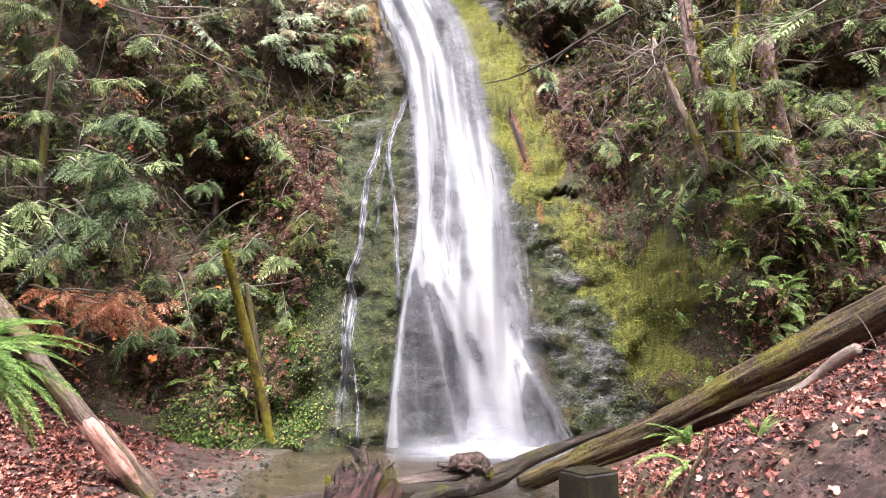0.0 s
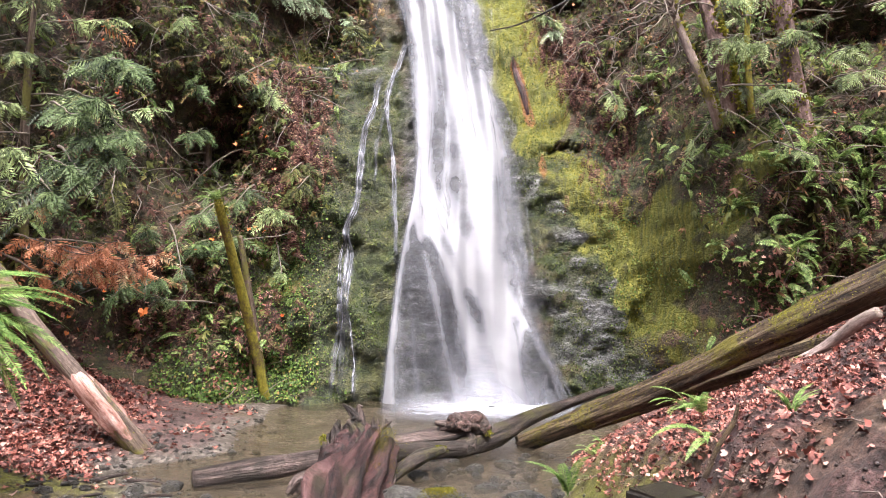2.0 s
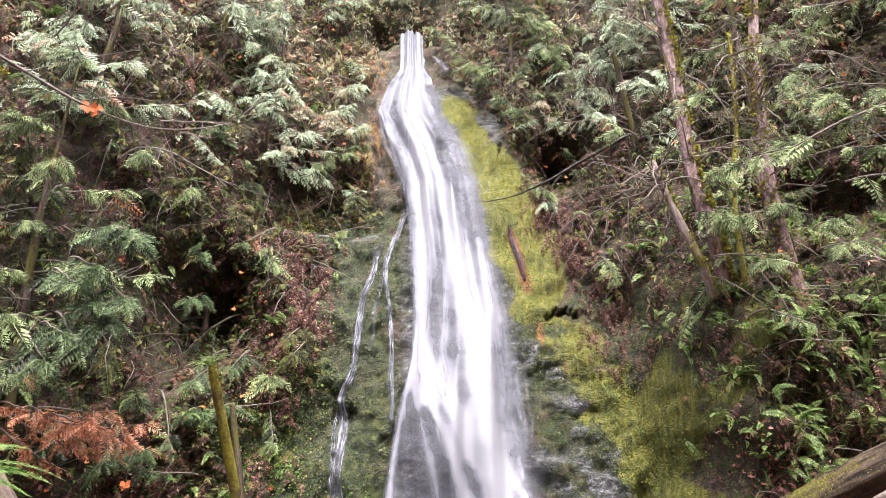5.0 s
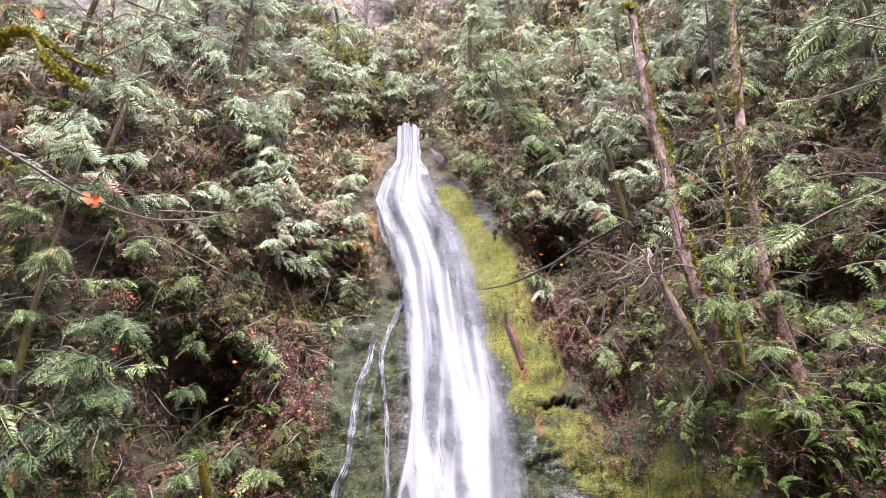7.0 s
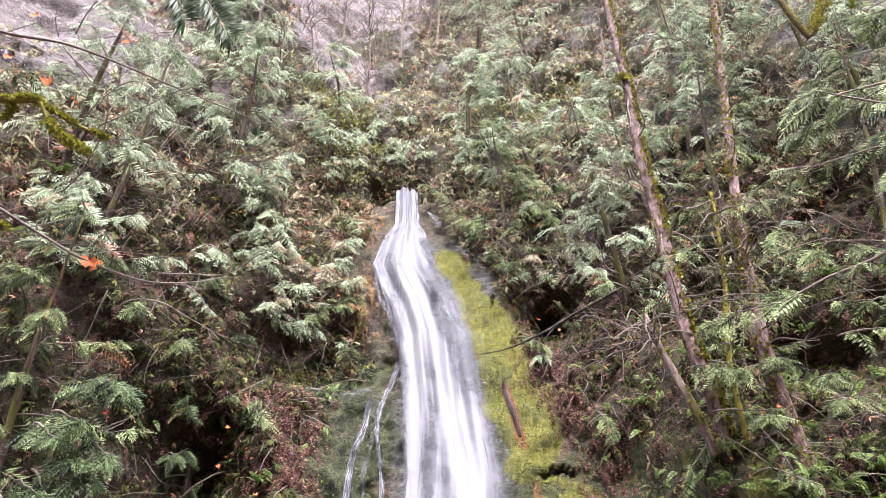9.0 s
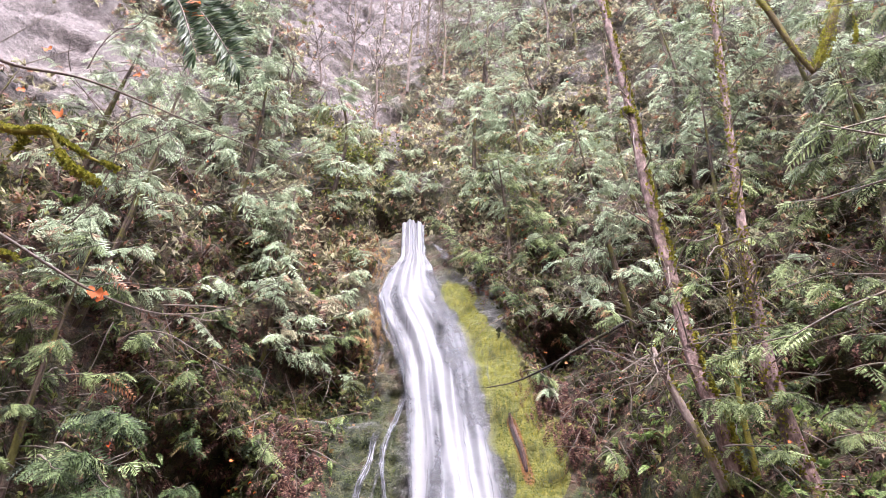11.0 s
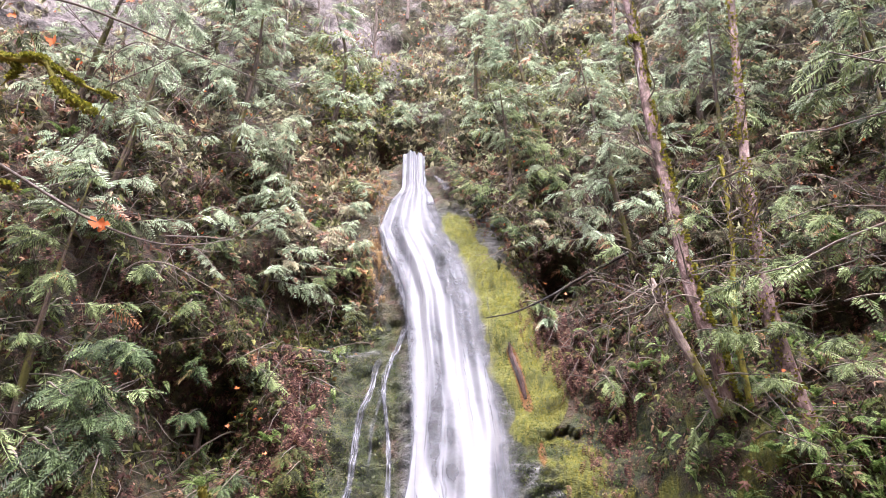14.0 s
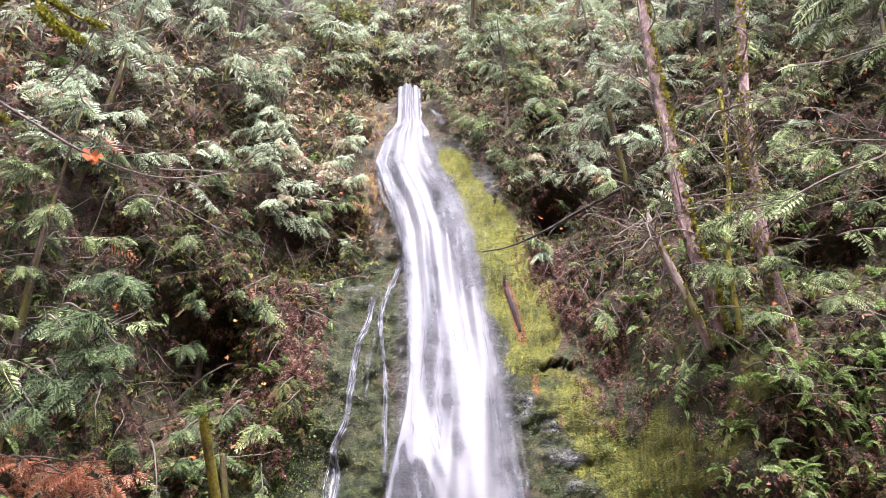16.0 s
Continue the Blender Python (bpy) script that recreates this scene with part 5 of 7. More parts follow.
for k in range(46):
    x, y = rw.uniform(-0.2, 1.7), rw.uniform(7.5, 10.1)
    size = 0.03 + 0.09 * rw.uniform() ** 2
    stone(x, y, size, max(gz(x, y), 0.0) - 0.2 * size, 0.75, "dark wet angular stone standing out of the shallow creek", 3 * k + 1)
for k in range(26):
    x, y = rw.uniform(-4.2, -2.6), rw.uniform(7.3, 8.3)
    size = 0.04 + 0.09 * rw.uniform() ** 2
    stone(x, y, size, max(gz(x, y), 0.0) - 0.2 * size, 0.6, "wet grey stone at the edge of the creek", 5 * k + 2)
rp = np.random.default_rng(41)
xp, yp = rp.uniform(-5.0, 1.7, 1500), rp.uniform(7.2, 10.8, 1500)
zp = ground_z(xp, yp)
keep = (zp > -0.1) & (zp < 0.3) & (rp.uniform(size=1500) < 0.75)
xp, yp, zp = xp[keep], yp[keep], zp[keep]
hexa = unit(np.array([[1, 0, 0.1], [0.4, 0.9, -0.1], [-0.6, 0.8, 0.1], [-1, -0.1, -0.1], [-0.5, -0.8, 0.1], [0.6, -0.8, -0.1], [0.1, 0.1, 0.75], [0, 0, -0.7]]))
caps = np.array([[i, (i + 1) % 6, 6] for i in range(6)] + [[(i + 1) % 6, i, 7] for i in range(6)])
v, t = spread((hexa, caps), np.stack([xp, yp, zp + 0.005], -1), np.stack([rp.normal(size=len(xp)), rp.normal(size=len(xp)), 0 * xp], -1), np.array([0, 0, 1.0]) + rp.normal(0, 0.2, (len(xp), 3)), 0.008 + 0.03 * rp.uniform(size=len(xp)) ** 2)
solid("gravel", v, t, STONE, smooth=False, label="loose wet gravel on the creek bar", category="gravel", kind="stuff")

stone_moss = empty("moss_patch", (0.1, 7.7, 0.1), "green moss cushion on a creek stone", "moss")
moss_on(stone_moss, [(-0.05, 7.68, 0.1), (0.2, 7.7, 0.1)], 0.1, 1500, 36, 0.013)

# mossy stump that carries the large fern
fs = log_thing("mossy_stump", [(-5.35, 7.5, -0.1), (-5.3, 7.45, 1.0), (-5.25, 7.4, 2.1)], [0.5, 0.42, 0.36], BARK, "broken mossy stump on the creek bank", "stump", rough=0.2, seed=33)
moss_on(fs, [(-5.3, 7.45, 1.0), (-5.25, 7.4, 2.0)], 0.4, 900, 34, 0.05)

# square post of the viewing fence
post = empty("fence_post", (0.325, 1.1, gz(0.325, 1.1)), "wet black square timber fence post, rounded edges", "post")
bm = bmesh.new()
bmesh.ops.create_cube(bm, size=1.0)
for v in bm.verts:
    v.co = Vector((v.co.x * 0.087, v.co.y * 0.087, v.co.z * 1.55))
bmesh.ops.bevel(bm, geom=[e for e in bm.edges], offset=0.006, segments=3, affect="EDGES")
me = bpy.data.meshes.new("shaft")
bm.to_mesh(me)
bm.free()
me.materials.append(POST)
shaft = new("shaft", me)
shaft.parent = post
shaft.matrix_basis = Matrix.Translation((0, 0, 2.003 - post.location.z - 0.775)) @ pose(0, 0, 0, 0, 0, 28)


# ---- plants ----
def rooted(name, base, label, category, group=""):
    return empty(name, tuple(base), label, category, group)


def bough(start, aim, length, r, spray, count, droop=0.35):
    """A drooping conifer limb: its line and the places, directions and sizes of its sprays."""
    aim = unit(np.array(aim, float))
    n = 10
    s = np.linspace(0, 1, n)
    line = np.asarray(start, float) + aim * length * s[:, None] + np.array([0, 0, -droop * length]) * (s ** 1.7)[:, None] + np.array([0, 0, 0.1 * length]) * (s ** 5)[:, None]
    wob = r.normal(0, 0.03 * length, (n, 3)) * s[:, None]
    line = line + np.cumsum(wob, axis=0) * 0.4
    k = 0.12 + 0.88 * np.sqrt(r.uniform(0, 1, count))
    k[:2] = 1.0
    pos = np.stack([np.interp(k, s, line[:, i]) for i in range(3)], -1)
    tan = unit(np.stack([np.interp(np.clip(k, 0, 0.95) + 0.05, s, line[:, i]) - np.interp(np.clip(k, 0.05, 1) - 0.05, s, line[:, i]) for i in range(3)], -1))
    side = unit(np.cross(tan, (0, 0, 1.0)))
    turn = r.uniform(25, 75, count) * np.where(r.uniform(size=count) < 0.5, -1, 1) * (k < 0.99) * math.pi / 180
    d = tan * np.cos(turn)[:, None] + side * np.sin(turn)[:, None] + np.array([0, -0.1, -0.55]) + r.normal(0, 0.2, (count, 3))
    up = np.array([0, -0.9, 0.7]) + r.normal(0, 0.35, (count, 3))
    return line, pos, d, up, spray * np.where(r.uniform(size=count) < 0.15, 1.45, 1.0) * r.uniform(0.5, 1.15, count) * (1.1 - 0.35 * k)


def cedar_tree(base, top, limbs, reach, leaf, seed, label, spray=0.6, per_limb=16, first=0.05, radius=0.09, towards=(0, -1, 0), bark=None, droop=0.35, category="tree", fan=1.3):
    r = np.random.default_rng(seed)
    base, top = np.array(base, float), np.array(top, float)
    root = rooted("cedar_tree", base, label, category, "cedars on the cliff")
    mid = (base + top) / 2 + r.normal(0, 0.15, 3)
    v, t, g = bark_tube([base, mid, top], [radius, radius * 0.7, radius * 0.12], 9, 18, 0.08, seed)
    under(root, solid("trunk", v, t, bark or BARK, attrs=g))
    parts = []
    for k in range(limbs):
        f = first + (1 - first) * (k + r.uniform(0, 1)) / limbs
        p = base * (1 - f) ** 2 + 2 * f * (1 - f) * mid + top * f * f
        a = r.normal(0, fan)
        tw = unit(np.array(towards, float))
        d = np.array([tw[0] * math.cos(a) - tw[1] * math.sin(a), tw[0] * math.sin(a) + tw[1] * math.cos(a), r.uniform(-0.1, 0.45)])
        length = reach * (1.05 - 0.75 * f) * r.uniform(0.65, 1.2)
        line, pos, dd, up, size = bough(p, d, length, r, spray, per_limb, droop)
        v, t = tube(line, [radius * 0.22 * (1.2 - f), 0.006], 5, 10)
        under(root, solid("limb", v, t, TWIG))
        parts.append((pos, dd, up, size))
    pos, dd, up, size = [np.concatenate(q) for q in zip(*parts)]
    v, t = mixed(SPRAYS if base[2] < 7 else FAR_SPRAYS, pos, dd, up, size)
    under(root, solid("crown", v, t, leaf, smooth=False, kind="stuff"))
    return root


def open_slope(x, z):
    """1 on the bare slope and outcrop above the lip of the falls."""
    q = x / cliff_base(x, z)
    return step(-0.25, -0.2, q) * step(0.005, -0.03, q) * step(20.0, 22.5, z)


def on_cliff(x, z, out=0.0):
    return np.array([x, cy(x, z) - out, z])


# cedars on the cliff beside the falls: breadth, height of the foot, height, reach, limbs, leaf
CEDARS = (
    (-6.6, 2.4, 6.5, 2.3, 26, CEDAR), (-8.6, 3.5, 8.0, 2.6, 28, CEDAR), (-4.9, 4.6, 5.5, 2.0, 26, DEEP_CEDAR), (-4.0, 8.6, 5.0, 1.9, 24, HAZE_CEDAR), (-6.8, 8.0, 6.5, 2.3, 28, HAZE_CEDAR),
    (-10.5, 6.5, 8.5, 2.8, 26, HAZE_CEDAR), (-5.2, 12.4, 5.5, 2.0, 24, HAZE_CEDAR), (-7.8, 10.8, 5.2, 2.1, 24, HAZE_CEDAR), (-3.2, 15.5, 5.0, 1.7, 22, HAZE_CEDAR),
    (2.4, 11.8, 4.5, 1.7, 24, CEDAR), (3.6, 9.4, 6.0, 1.9, 28, CEDAR), (5.2, 9.2, 6.5, 2.1, 28, HAZE_CEDAR), (7.6, 8.4, 7.5, 2.4, 28, CEDAR), (9.8, 7.4, 8.5, 2.6, 28, CEDAR),
    (3.8, 14.6, 6.0, 2.0, 24, HAZE_CEDAR), (7.8, 14.2, 7.0, 2.4, 26, HAZE_CEDAR), (1.6, 15.8, 5.5, 1.8, 24, HAZE_CEDAR), (11.5, 12.0, 8.0, 2.6, 24, HAZE_CEDAR),
    (-6.5, 18.0, 6.0, 2.1, 22, HAZE_CEDAR), (2.3, 21.0, 6.5, 2.0, 22, HAZE_CEDAR), (4.6, 20.5, 7.0, 2.2, 22, HAZE_CEDAR), (9.0, 20.0, 7.5, 2.4, 22, HAZE_CEDAR), (-7.6, 19.5, 7.5, 1.6, 26, HAZE_CEDAR),
    (2.8, 26.5, 6.5, 2.0, 18, HAZE_CEDAR), (-6.9, 22.0, 5.0, 1.8, 16, HAZE_CEDAR), (9.3, 15.2, 7.0, 2.4, 24, HAZE_CEDAR), (11.2, 14.2, 7.0, 2.4, 24, HAZE_CEDAR), (10.2, 18.0, 7.0, 2.4, 22, HAZE_CEDAR), (12.6, 13.0, 7.0, 2.4, 20, HAZE_CEDAR), (13.0, 17.0, 8.0, 2.6, 20, HAZE_CEDAR), (6.8, 26.5, 6.5, 2.2, 18, HAZE_CEDAR), (10.5, 25.5, 7.0, 2.4, 20, HAZE_CEDAR), (12.0, 22.0, 7.0, 2.4, 20, HAZE_CEDAR), (4.6, 30.5, 6.0, 2.2, 18, HAZE_CEDAR), (1.9, 31.0, 6.0, 2.0, 18, HAZE_CEDAR), (8.4, 31.0, 6.5, 2.3, 18, HAZE_CEDAR), (-9.4, 27.0, 5.5, 2.0, 16, HAZE_CEDAR), (-6.4, 14.6, 5.0, 1.9, 20, HAZE_CEDAR), (6.2, 11.8, 5.0, 1.9, 22, HAZE_CEDAR),
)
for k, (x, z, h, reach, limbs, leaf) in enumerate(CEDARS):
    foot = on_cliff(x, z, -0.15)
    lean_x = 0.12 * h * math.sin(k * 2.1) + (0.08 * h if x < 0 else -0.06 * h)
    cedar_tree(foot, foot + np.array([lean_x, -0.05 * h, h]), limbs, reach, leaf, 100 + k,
               "western cedar with drooping flat sprays rooted on the cliff" if leaf is not HAZE_CEDAR else "grey-green cedar with drooping sprays high on the cliff, paled for haze",
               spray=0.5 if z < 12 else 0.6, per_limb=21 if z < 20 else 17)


def fern(place, size, fronds, seed, aim=(0, -1, 0.3), label="green sword fern growing on the cliff", fan=1.2, leaf=None):
    r = np.random.default_rng(seed)
    root = rooted("fern", place, label, "fern", "sword ferns")
    for k in range(fronds):
        a = r.uniform(-fan, fan)
        d = Vector((aim[0] * math.cos(a) - aim[1] * math.sin(a), aim[0] * math.sin(a) + aim[1] * math.cos(a), aim[2] + r.uniform(-0.2, 0.5))).normalized()
        side = Vector((0, 0, 1)).cross(d).normalized()
        top = d.cross(side)
        m = Matrix((d, side, top)).transposed().to_4x4()
        meshes = leaf or FERN_MESHES
        ob = new("frond", meshes[(k + seed) % len(meshes)])
        ob.parent = root
        s = size * r.uniform(0.7, 1.15)
        ob.matrix_basis = m @ pose(0, 0, 0, r.uniform(-25, 25)) @ Matrix.Diagonal((s, s, s, 1))
    return root


NEAR_FERNS = [mesh_from("frond", *fern_frond(s + 40, 52, 0.95, 0.1, 8, 0.85), NEAR_FERN) for s in range(4)]
FERN_MESHES = [mesh_from("frond", *fern_frond(s + 40, 32, 0.9, 0.115), FERN) for s in range(4)]
for k, (x, z, s, n) in enumerate(((4.5, 6.4, 0.75, 10), (5.3, 7.2, 0.7, 8), (5.4, 4.2, 0.55, 8), (6.1, 3.6, 0.6, 9), (6.8, 3.5, 0.65, 9), (7.3, 3.3, 0.6, 9), (5.1, 3.5, 0.6, 9), (8.4, 8.0, 0.7, 9), (5.6, 2.8, 0.55, 8),
                                  (6.4, 2.6, 0.5, 8), (7.0, 2.7, 0.55, 8), (7.6, 4.6, 0.6, 8), (4.9, 2.9, 0.45, 7), (8.0, 5.6, 0.6, 8), (6.9, 6.4, 0.6, 8), (5.7, 5.6, 0.5, 7), (-3.6, 3.9, 0.4, 6), (-4.4, 3.0, 0.4, 6), (-5.0, 2.0, 0.4, 6),
                                  (-3.9, 1.2, 0.35, 6), (7.4, 9.4, 0.7, 8), (9.0, 9.2, 0.7, 8), (8.8, 6.6, 0.6, 8), (-7.8, 11.0, 0.6, 7), (-3.0, 10.8, 0.5, 7), (-2.6, 6.6, 0.35, 6),
                                  (5.4, 5.0, 0.55, 8), (6.0, 4.4, 0.6, 9), (6.7, 4.3, 0.6, 9), (7.3, 4.0, 0.6, 8), (5.0, 4.4, 0.5, 8), (5.8, 3.2, 0.55, 8), (6.5, 3.1, 0.6, 8), (7.5, 2.6, 0.6, 8), (5.3, 2.2, 0.5, 7), (6.1, 2.0, 0.5, 7), (7.0, 5.4, 0.6, 8), (7.9, 3.4, 0.6, 8), (8.4, 4.6, 0.6, 8), (6.0, 5.4, 0.5, 7))):
    fern(on_cliff(x, z, 0.15 if x > 3 else 0.05), s * (0.8 if x > 3 else 1.0), n, 200 + k)
for k, (x, y, s, n, aim) in enumerate(((-4.85, 7.2, 1.3, 26, (0.95, -0.5, -0.05)), (-4.9, 7.2, 1.25, 18, (0.9, -0.3, 0.45)), (-4.8, 7.1, 1.2, 18, (0.9, -0.5, -0.5)), (1.75, 3.6, 0.22, 9, (0, -0.5, 1.0)), (1.95, 5.3, 0.4, 8, (-0.3, -0.6, 0.6)), (1.6, 4.3, 0.4, 5, (-0.2, -1, 0.2)), (1.4, 7.68, 0.6, 9, (-0.3, -0.5, 1.0)), (2.7, 7.7, 0.55, 9, (-0.2, -0.8, 0.5)), (2.0, 8.6, 0.4, 8, (-0.2, -0.8, 0.4)), (1.75, 8.1, 0.35, 8, (-0.2, -0.8, 0.6)))):
    fern((x, y, 2.0 if x < -4 else gz(x, y) + 0.02), s, n, 300 + k, aim, "green sword fern on the leafy bank, brightened for open light", 2.2 if k == 3 else 1.2, NEAR_FERNS)


# ---- loose cover: counted by nobody ----
def cliff_cover(name, bases, leaf, n, weight, aim, size, seed, label, category, out=0.03, spread_dir=0.45, smooth=False, area=(-11, 11, 0.2, 29)):
    """Scatters shapes over the cliff where weight(x, z) allows."""
    r = np.random.default_rng(seed)
    x, z = r.uniform(area[0], area[1], n * 14), area[2] + (area[3] - area[2]) * r.uniform(0, 1, n * 14) ** 1.25
    w = weight(x, z)
    keep = np.flatnonzero(r.uniform(size=len(x)) < w)[:n]
    x, z = x[keep], z[keep]
    pos = np.stack([x, cliff_y(x, z) - out * r.uniform(0.2, 1.5, len(x)), z], -1)
    d = np.array(aim, float) + r.normal(0, spread_dir, (len(x), 3))
    up = np.array([0, -0.8, 0.6]) + r.normal(0, 0.4, (len(x), 3))
    v, t = mixed(bases, pos, d, up, r.uniform(size[0], size[1], len(x)))
    return solid(name, v, t, leaf, smooth=smooth, label=label, category=category, kind="stuff")


def moss_mid(z):
    return np.interp(z, [0.5, 2.5, 4, 5.5, 7, 9, 11.5], [4.5, 4.1, 3.55, 2.95, 2.5, 1.95, 1.2])


def wall_free(x, z):
    """1 away from the falls, the wet wall and the bare moss wall."""
    l, r = np.interp(z, FZ, FL), moss_mid(z) + np.interp(z, [0.5, 2.5, 4, 5.5, 11.5, 13], [0.7, 0.8, 0.75, 0.4, 0.3, -0.6])
    ragged = 0.45 * lattice_noise(np.stack([x * 0.8, z * 0.8, 0 * x], -1), 44)
    near = np.where(z < 15, np.maximum(l - np.interp(z, [0, 2, 4, 6, 7.4, 7.7], [1.75, 1.75, 1.7, 1.45, 1.3, 0.5]) - x, x - r) + ragged, 3)
    bare = np.clip(1.6 * bump2(x, z, -11.0, 18.4, 2.4, 2.8) + 1.3 * bump2(x, z, -3.4, 22.3, 0.9, 1.0), 0, 1)
    hollow = np.clip(1.3 * bump2(x, z, 3.4, 10.0, 0.6, 0.7) + 1.3 * bump2(x, z, -3.3, 8.7, 0.5, 0.6), 0, 1)
    return np.clip(near / 0.5, 0, 1) * (1 - bare) * (1 - hollow)


def open_bank(x, z):
    """0 on the steep bank of bare earth, moss and ferns between the moss wall and the roots."""
    return 1 - 0.95 * np.clip(1.6 * bump2(x, z, 5.0, 2.8, 1.5, 1.9), 0, 1)


def patchy(x, z, scale, seed, cut=0.0):
    return np.clip((lattice_noise(np.stack([x * scale, z * scale, 0 * x + seed], -1), seed) - cut) * 3, 0, 1)


cliff_cover("dead_ferns", HANGING, DEAD, 3400, lambda x, z: wall_free(x, z) * (0.35 + 0.65 * open_bank(x, z)) * (0.15 + 0.85 * patchy(x, z, 0.7, 1, -0.2)) * step(0.5, 1.5, z) * step(20, 9, z), (0, -0.45, -0.85), (0.35, 0.75), 401, "hanging brown dead fern fronds on the cliff", "dead ferns", 0.06)
for seed_, n_, area_, rule in ((402, 420, (-4, -1.8, 3, 8), lambda x, z: bump2(x, z, -2.75, 6.0, 0.4, 0.8) + 0.7 * bump2(x, z, -2.6, 4.9, 0.35, 0.5) + 0.5 * bump2(x, z, -3.2, 4.3, 0.4, 0.7)),
                               (412, 560, (2, 6, 3.8, 11), lambda x, z: bump2(x, z, 3.1, 8.3, 0.5, 0.9) + bump2(x, z, 3.4, 7.0, 0.4, 0.5) + 0.5 * bump2(x, z, 4.3, 5.9, 0.6, 0.4) + 0.6 * bump2(x, z, 4.0, 4.9, 0.5, 0.6))):
    cliff_cover("dead_ferns", HANGING, DEAD, n_, rule, (0, -0.35, -0.9), (0.3, 0.6), seed_, "purplish brown dead fern clump hanging on the cliff", "dead ferns", 0.1, 0.25, area=area_)
cliff_cover("undergrowth", TUFTS, HAZE_OLIVE, 11000, lambda x, z: wall_free(x, z) * patchy(x, z, 0.5, 22, -0.35) * step(8, 14, z) * (1 - 0.9 * open_slope(x, z)), (0, -0.75, -0.3), (0.12, 0.34), 413, "olive and tan brush high on the slope, lightened for haze", "undergrowth", 0.15, area=(-12, 13, 8, 32))
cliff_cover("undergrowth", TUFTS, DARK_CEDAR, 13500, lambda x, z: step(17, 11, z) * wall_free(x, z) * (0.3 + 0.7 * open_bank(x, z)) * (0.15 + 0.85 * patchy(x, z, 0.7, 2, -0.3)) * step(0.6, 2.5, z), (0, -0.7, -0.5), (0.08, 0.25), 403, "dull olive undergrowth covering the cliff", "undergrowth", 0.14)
cliff_cover("undergrowth", TUFTS, BROWN_BRUSH, 4200, lambda x, z: step(17, 11, z) * wall_free(x, z) * (0.4 + 0.6 * open_bank(x, z)) * (0.15 + 0.85 * patchy(x, z, 0.8, 32, -0.2)) * step(0.6, 2.5, z), (0, -0.55, -0.75), (0.08, 0.24), 418, "reddish brown withered brush on the cliff", "undergrowth", 0.1)
cliff_cover("creepers", ROUNDS, IVY, 7000, lambda x, z: np.clip(bump2(x, z, -3.3, 1.9, 0.9, 1.9) + 0.7 * bump2(x, z, -2.5, 3.0, 0.3, 1.4), 0, 1) * (0.15 + 0.85 * patchy(x, z, 1.5, 13, 0.0)), (0, -0.5, -0.7), (0.022, 0.05), 414, "carpet of tiny green leaves on the wet bank", "creepers", 0.05, 0.6, area=(-5.2, -2.0, 0.2, 5.5))
cliff_cover("creepers", ROUNDS, IVY, 2500, lambda x, z: np.clip(1 - open_bank(x, z) + 0.8 * bump2(x, z, 4.0, 4.9, 0.6, 0.8), 0, 1) * (0.15 + 0.85 * patchy(x, z, 1.5, 16, 0.0)), (0, -0.5, -0.7), (0.022, 0.05), 415, "tiny green leaves on the mossy bank", "creepers", 0.05, 0.6, area=(3.4, 7.5, 0.4, 6))
cliff_cover("creepers", ROUNDS, IVY, 1600, lambda x, z: step(1.3, 0.5, z) * (0.3 + 0.7 * patchy(x, z, 1.2, 18, -0.1)), (0, -0.7, -0.3), (0.035, 0.07), 416, "fresh green leaves along the water line", "creepers", 0.1, 0.6, area=(-5.0, -2.5, 0.1, 1.3))
cliff_cover("creepers", ROUNDS, IVY, 4500, lambda x, z: (0.25 * wall_free(x, z) + bump2(x, z, -3.3, 1.8, 1.1, 2.4)) * patchy(x, z, 1.1, 3, -0.1) * step(9, 5, z) * step(0.15, 0.4, z), (0, -0.6, -0.5), (0.03, 0.075), 404, "small bright green creeping leaves on the rock", "creepers", 0.05, 0.6, area=(-8, 8, 0.2, 9))
cliff_cover("twigs", TWIGS, TWIG, 3000, lambda x, z: wall_free(x, z) * patchy(x, z, 0.5, 4, -0.2) * (0.15 + 0.85 * step(2.5, 5, z)), (0, -0.5, -0.2), (0.4, 1.3), 405, "tangle of thin bare twigs over the cliff", "twigs", 0.3, 0.8)
cliff_cover("moss_tufts", ROUNDS, MOSSY, 3500, lambda x, z: patchy(x, z, 1.4, 15, -0.3) * np.exp(-((x - np.interp(z, [0.5, 2.5, 4, 5.5, 7, 9, 11.5], [4.5, 4.25, 3.6, 2.9, 2.5, 1.95, 1.2])) / 0.6) ** 4) * step(0.3, 0.9, z) * step(12.5, 11, z), (0, -0.2, -0.95), (0.012, 0.04), 406, "bright yellow-green moss hanging on wet rock", "moss", 0.02, 0.3, area=(0.5, 5.5, 0.3, 12.5))
for seed_, area_, mid_, half_ in ((421, (-2.7, -0.4, 0.1, 8.0), lambda z: -1.5 + 0 * z, 0.95), (422, (1.6, 4.2, 0.1, 8.5), lambda z: moss_mid(z) - 1.0, 0.75)):
    cliff_cover("moss_tufts", ROUNDS, WALL_MOSS, 5500, lambda x, z, mid_=mid_, half_=half_: np.exp(-((x - mid_(z)) / half_) ** 4) * patchy(x, z, 1.3, 19, -0.25), (0, -0.25, -0.9), (0.015, 0.045), seed_, "dark green moss on the wet rock", "moss", 0.02, 0.4, area=area_)
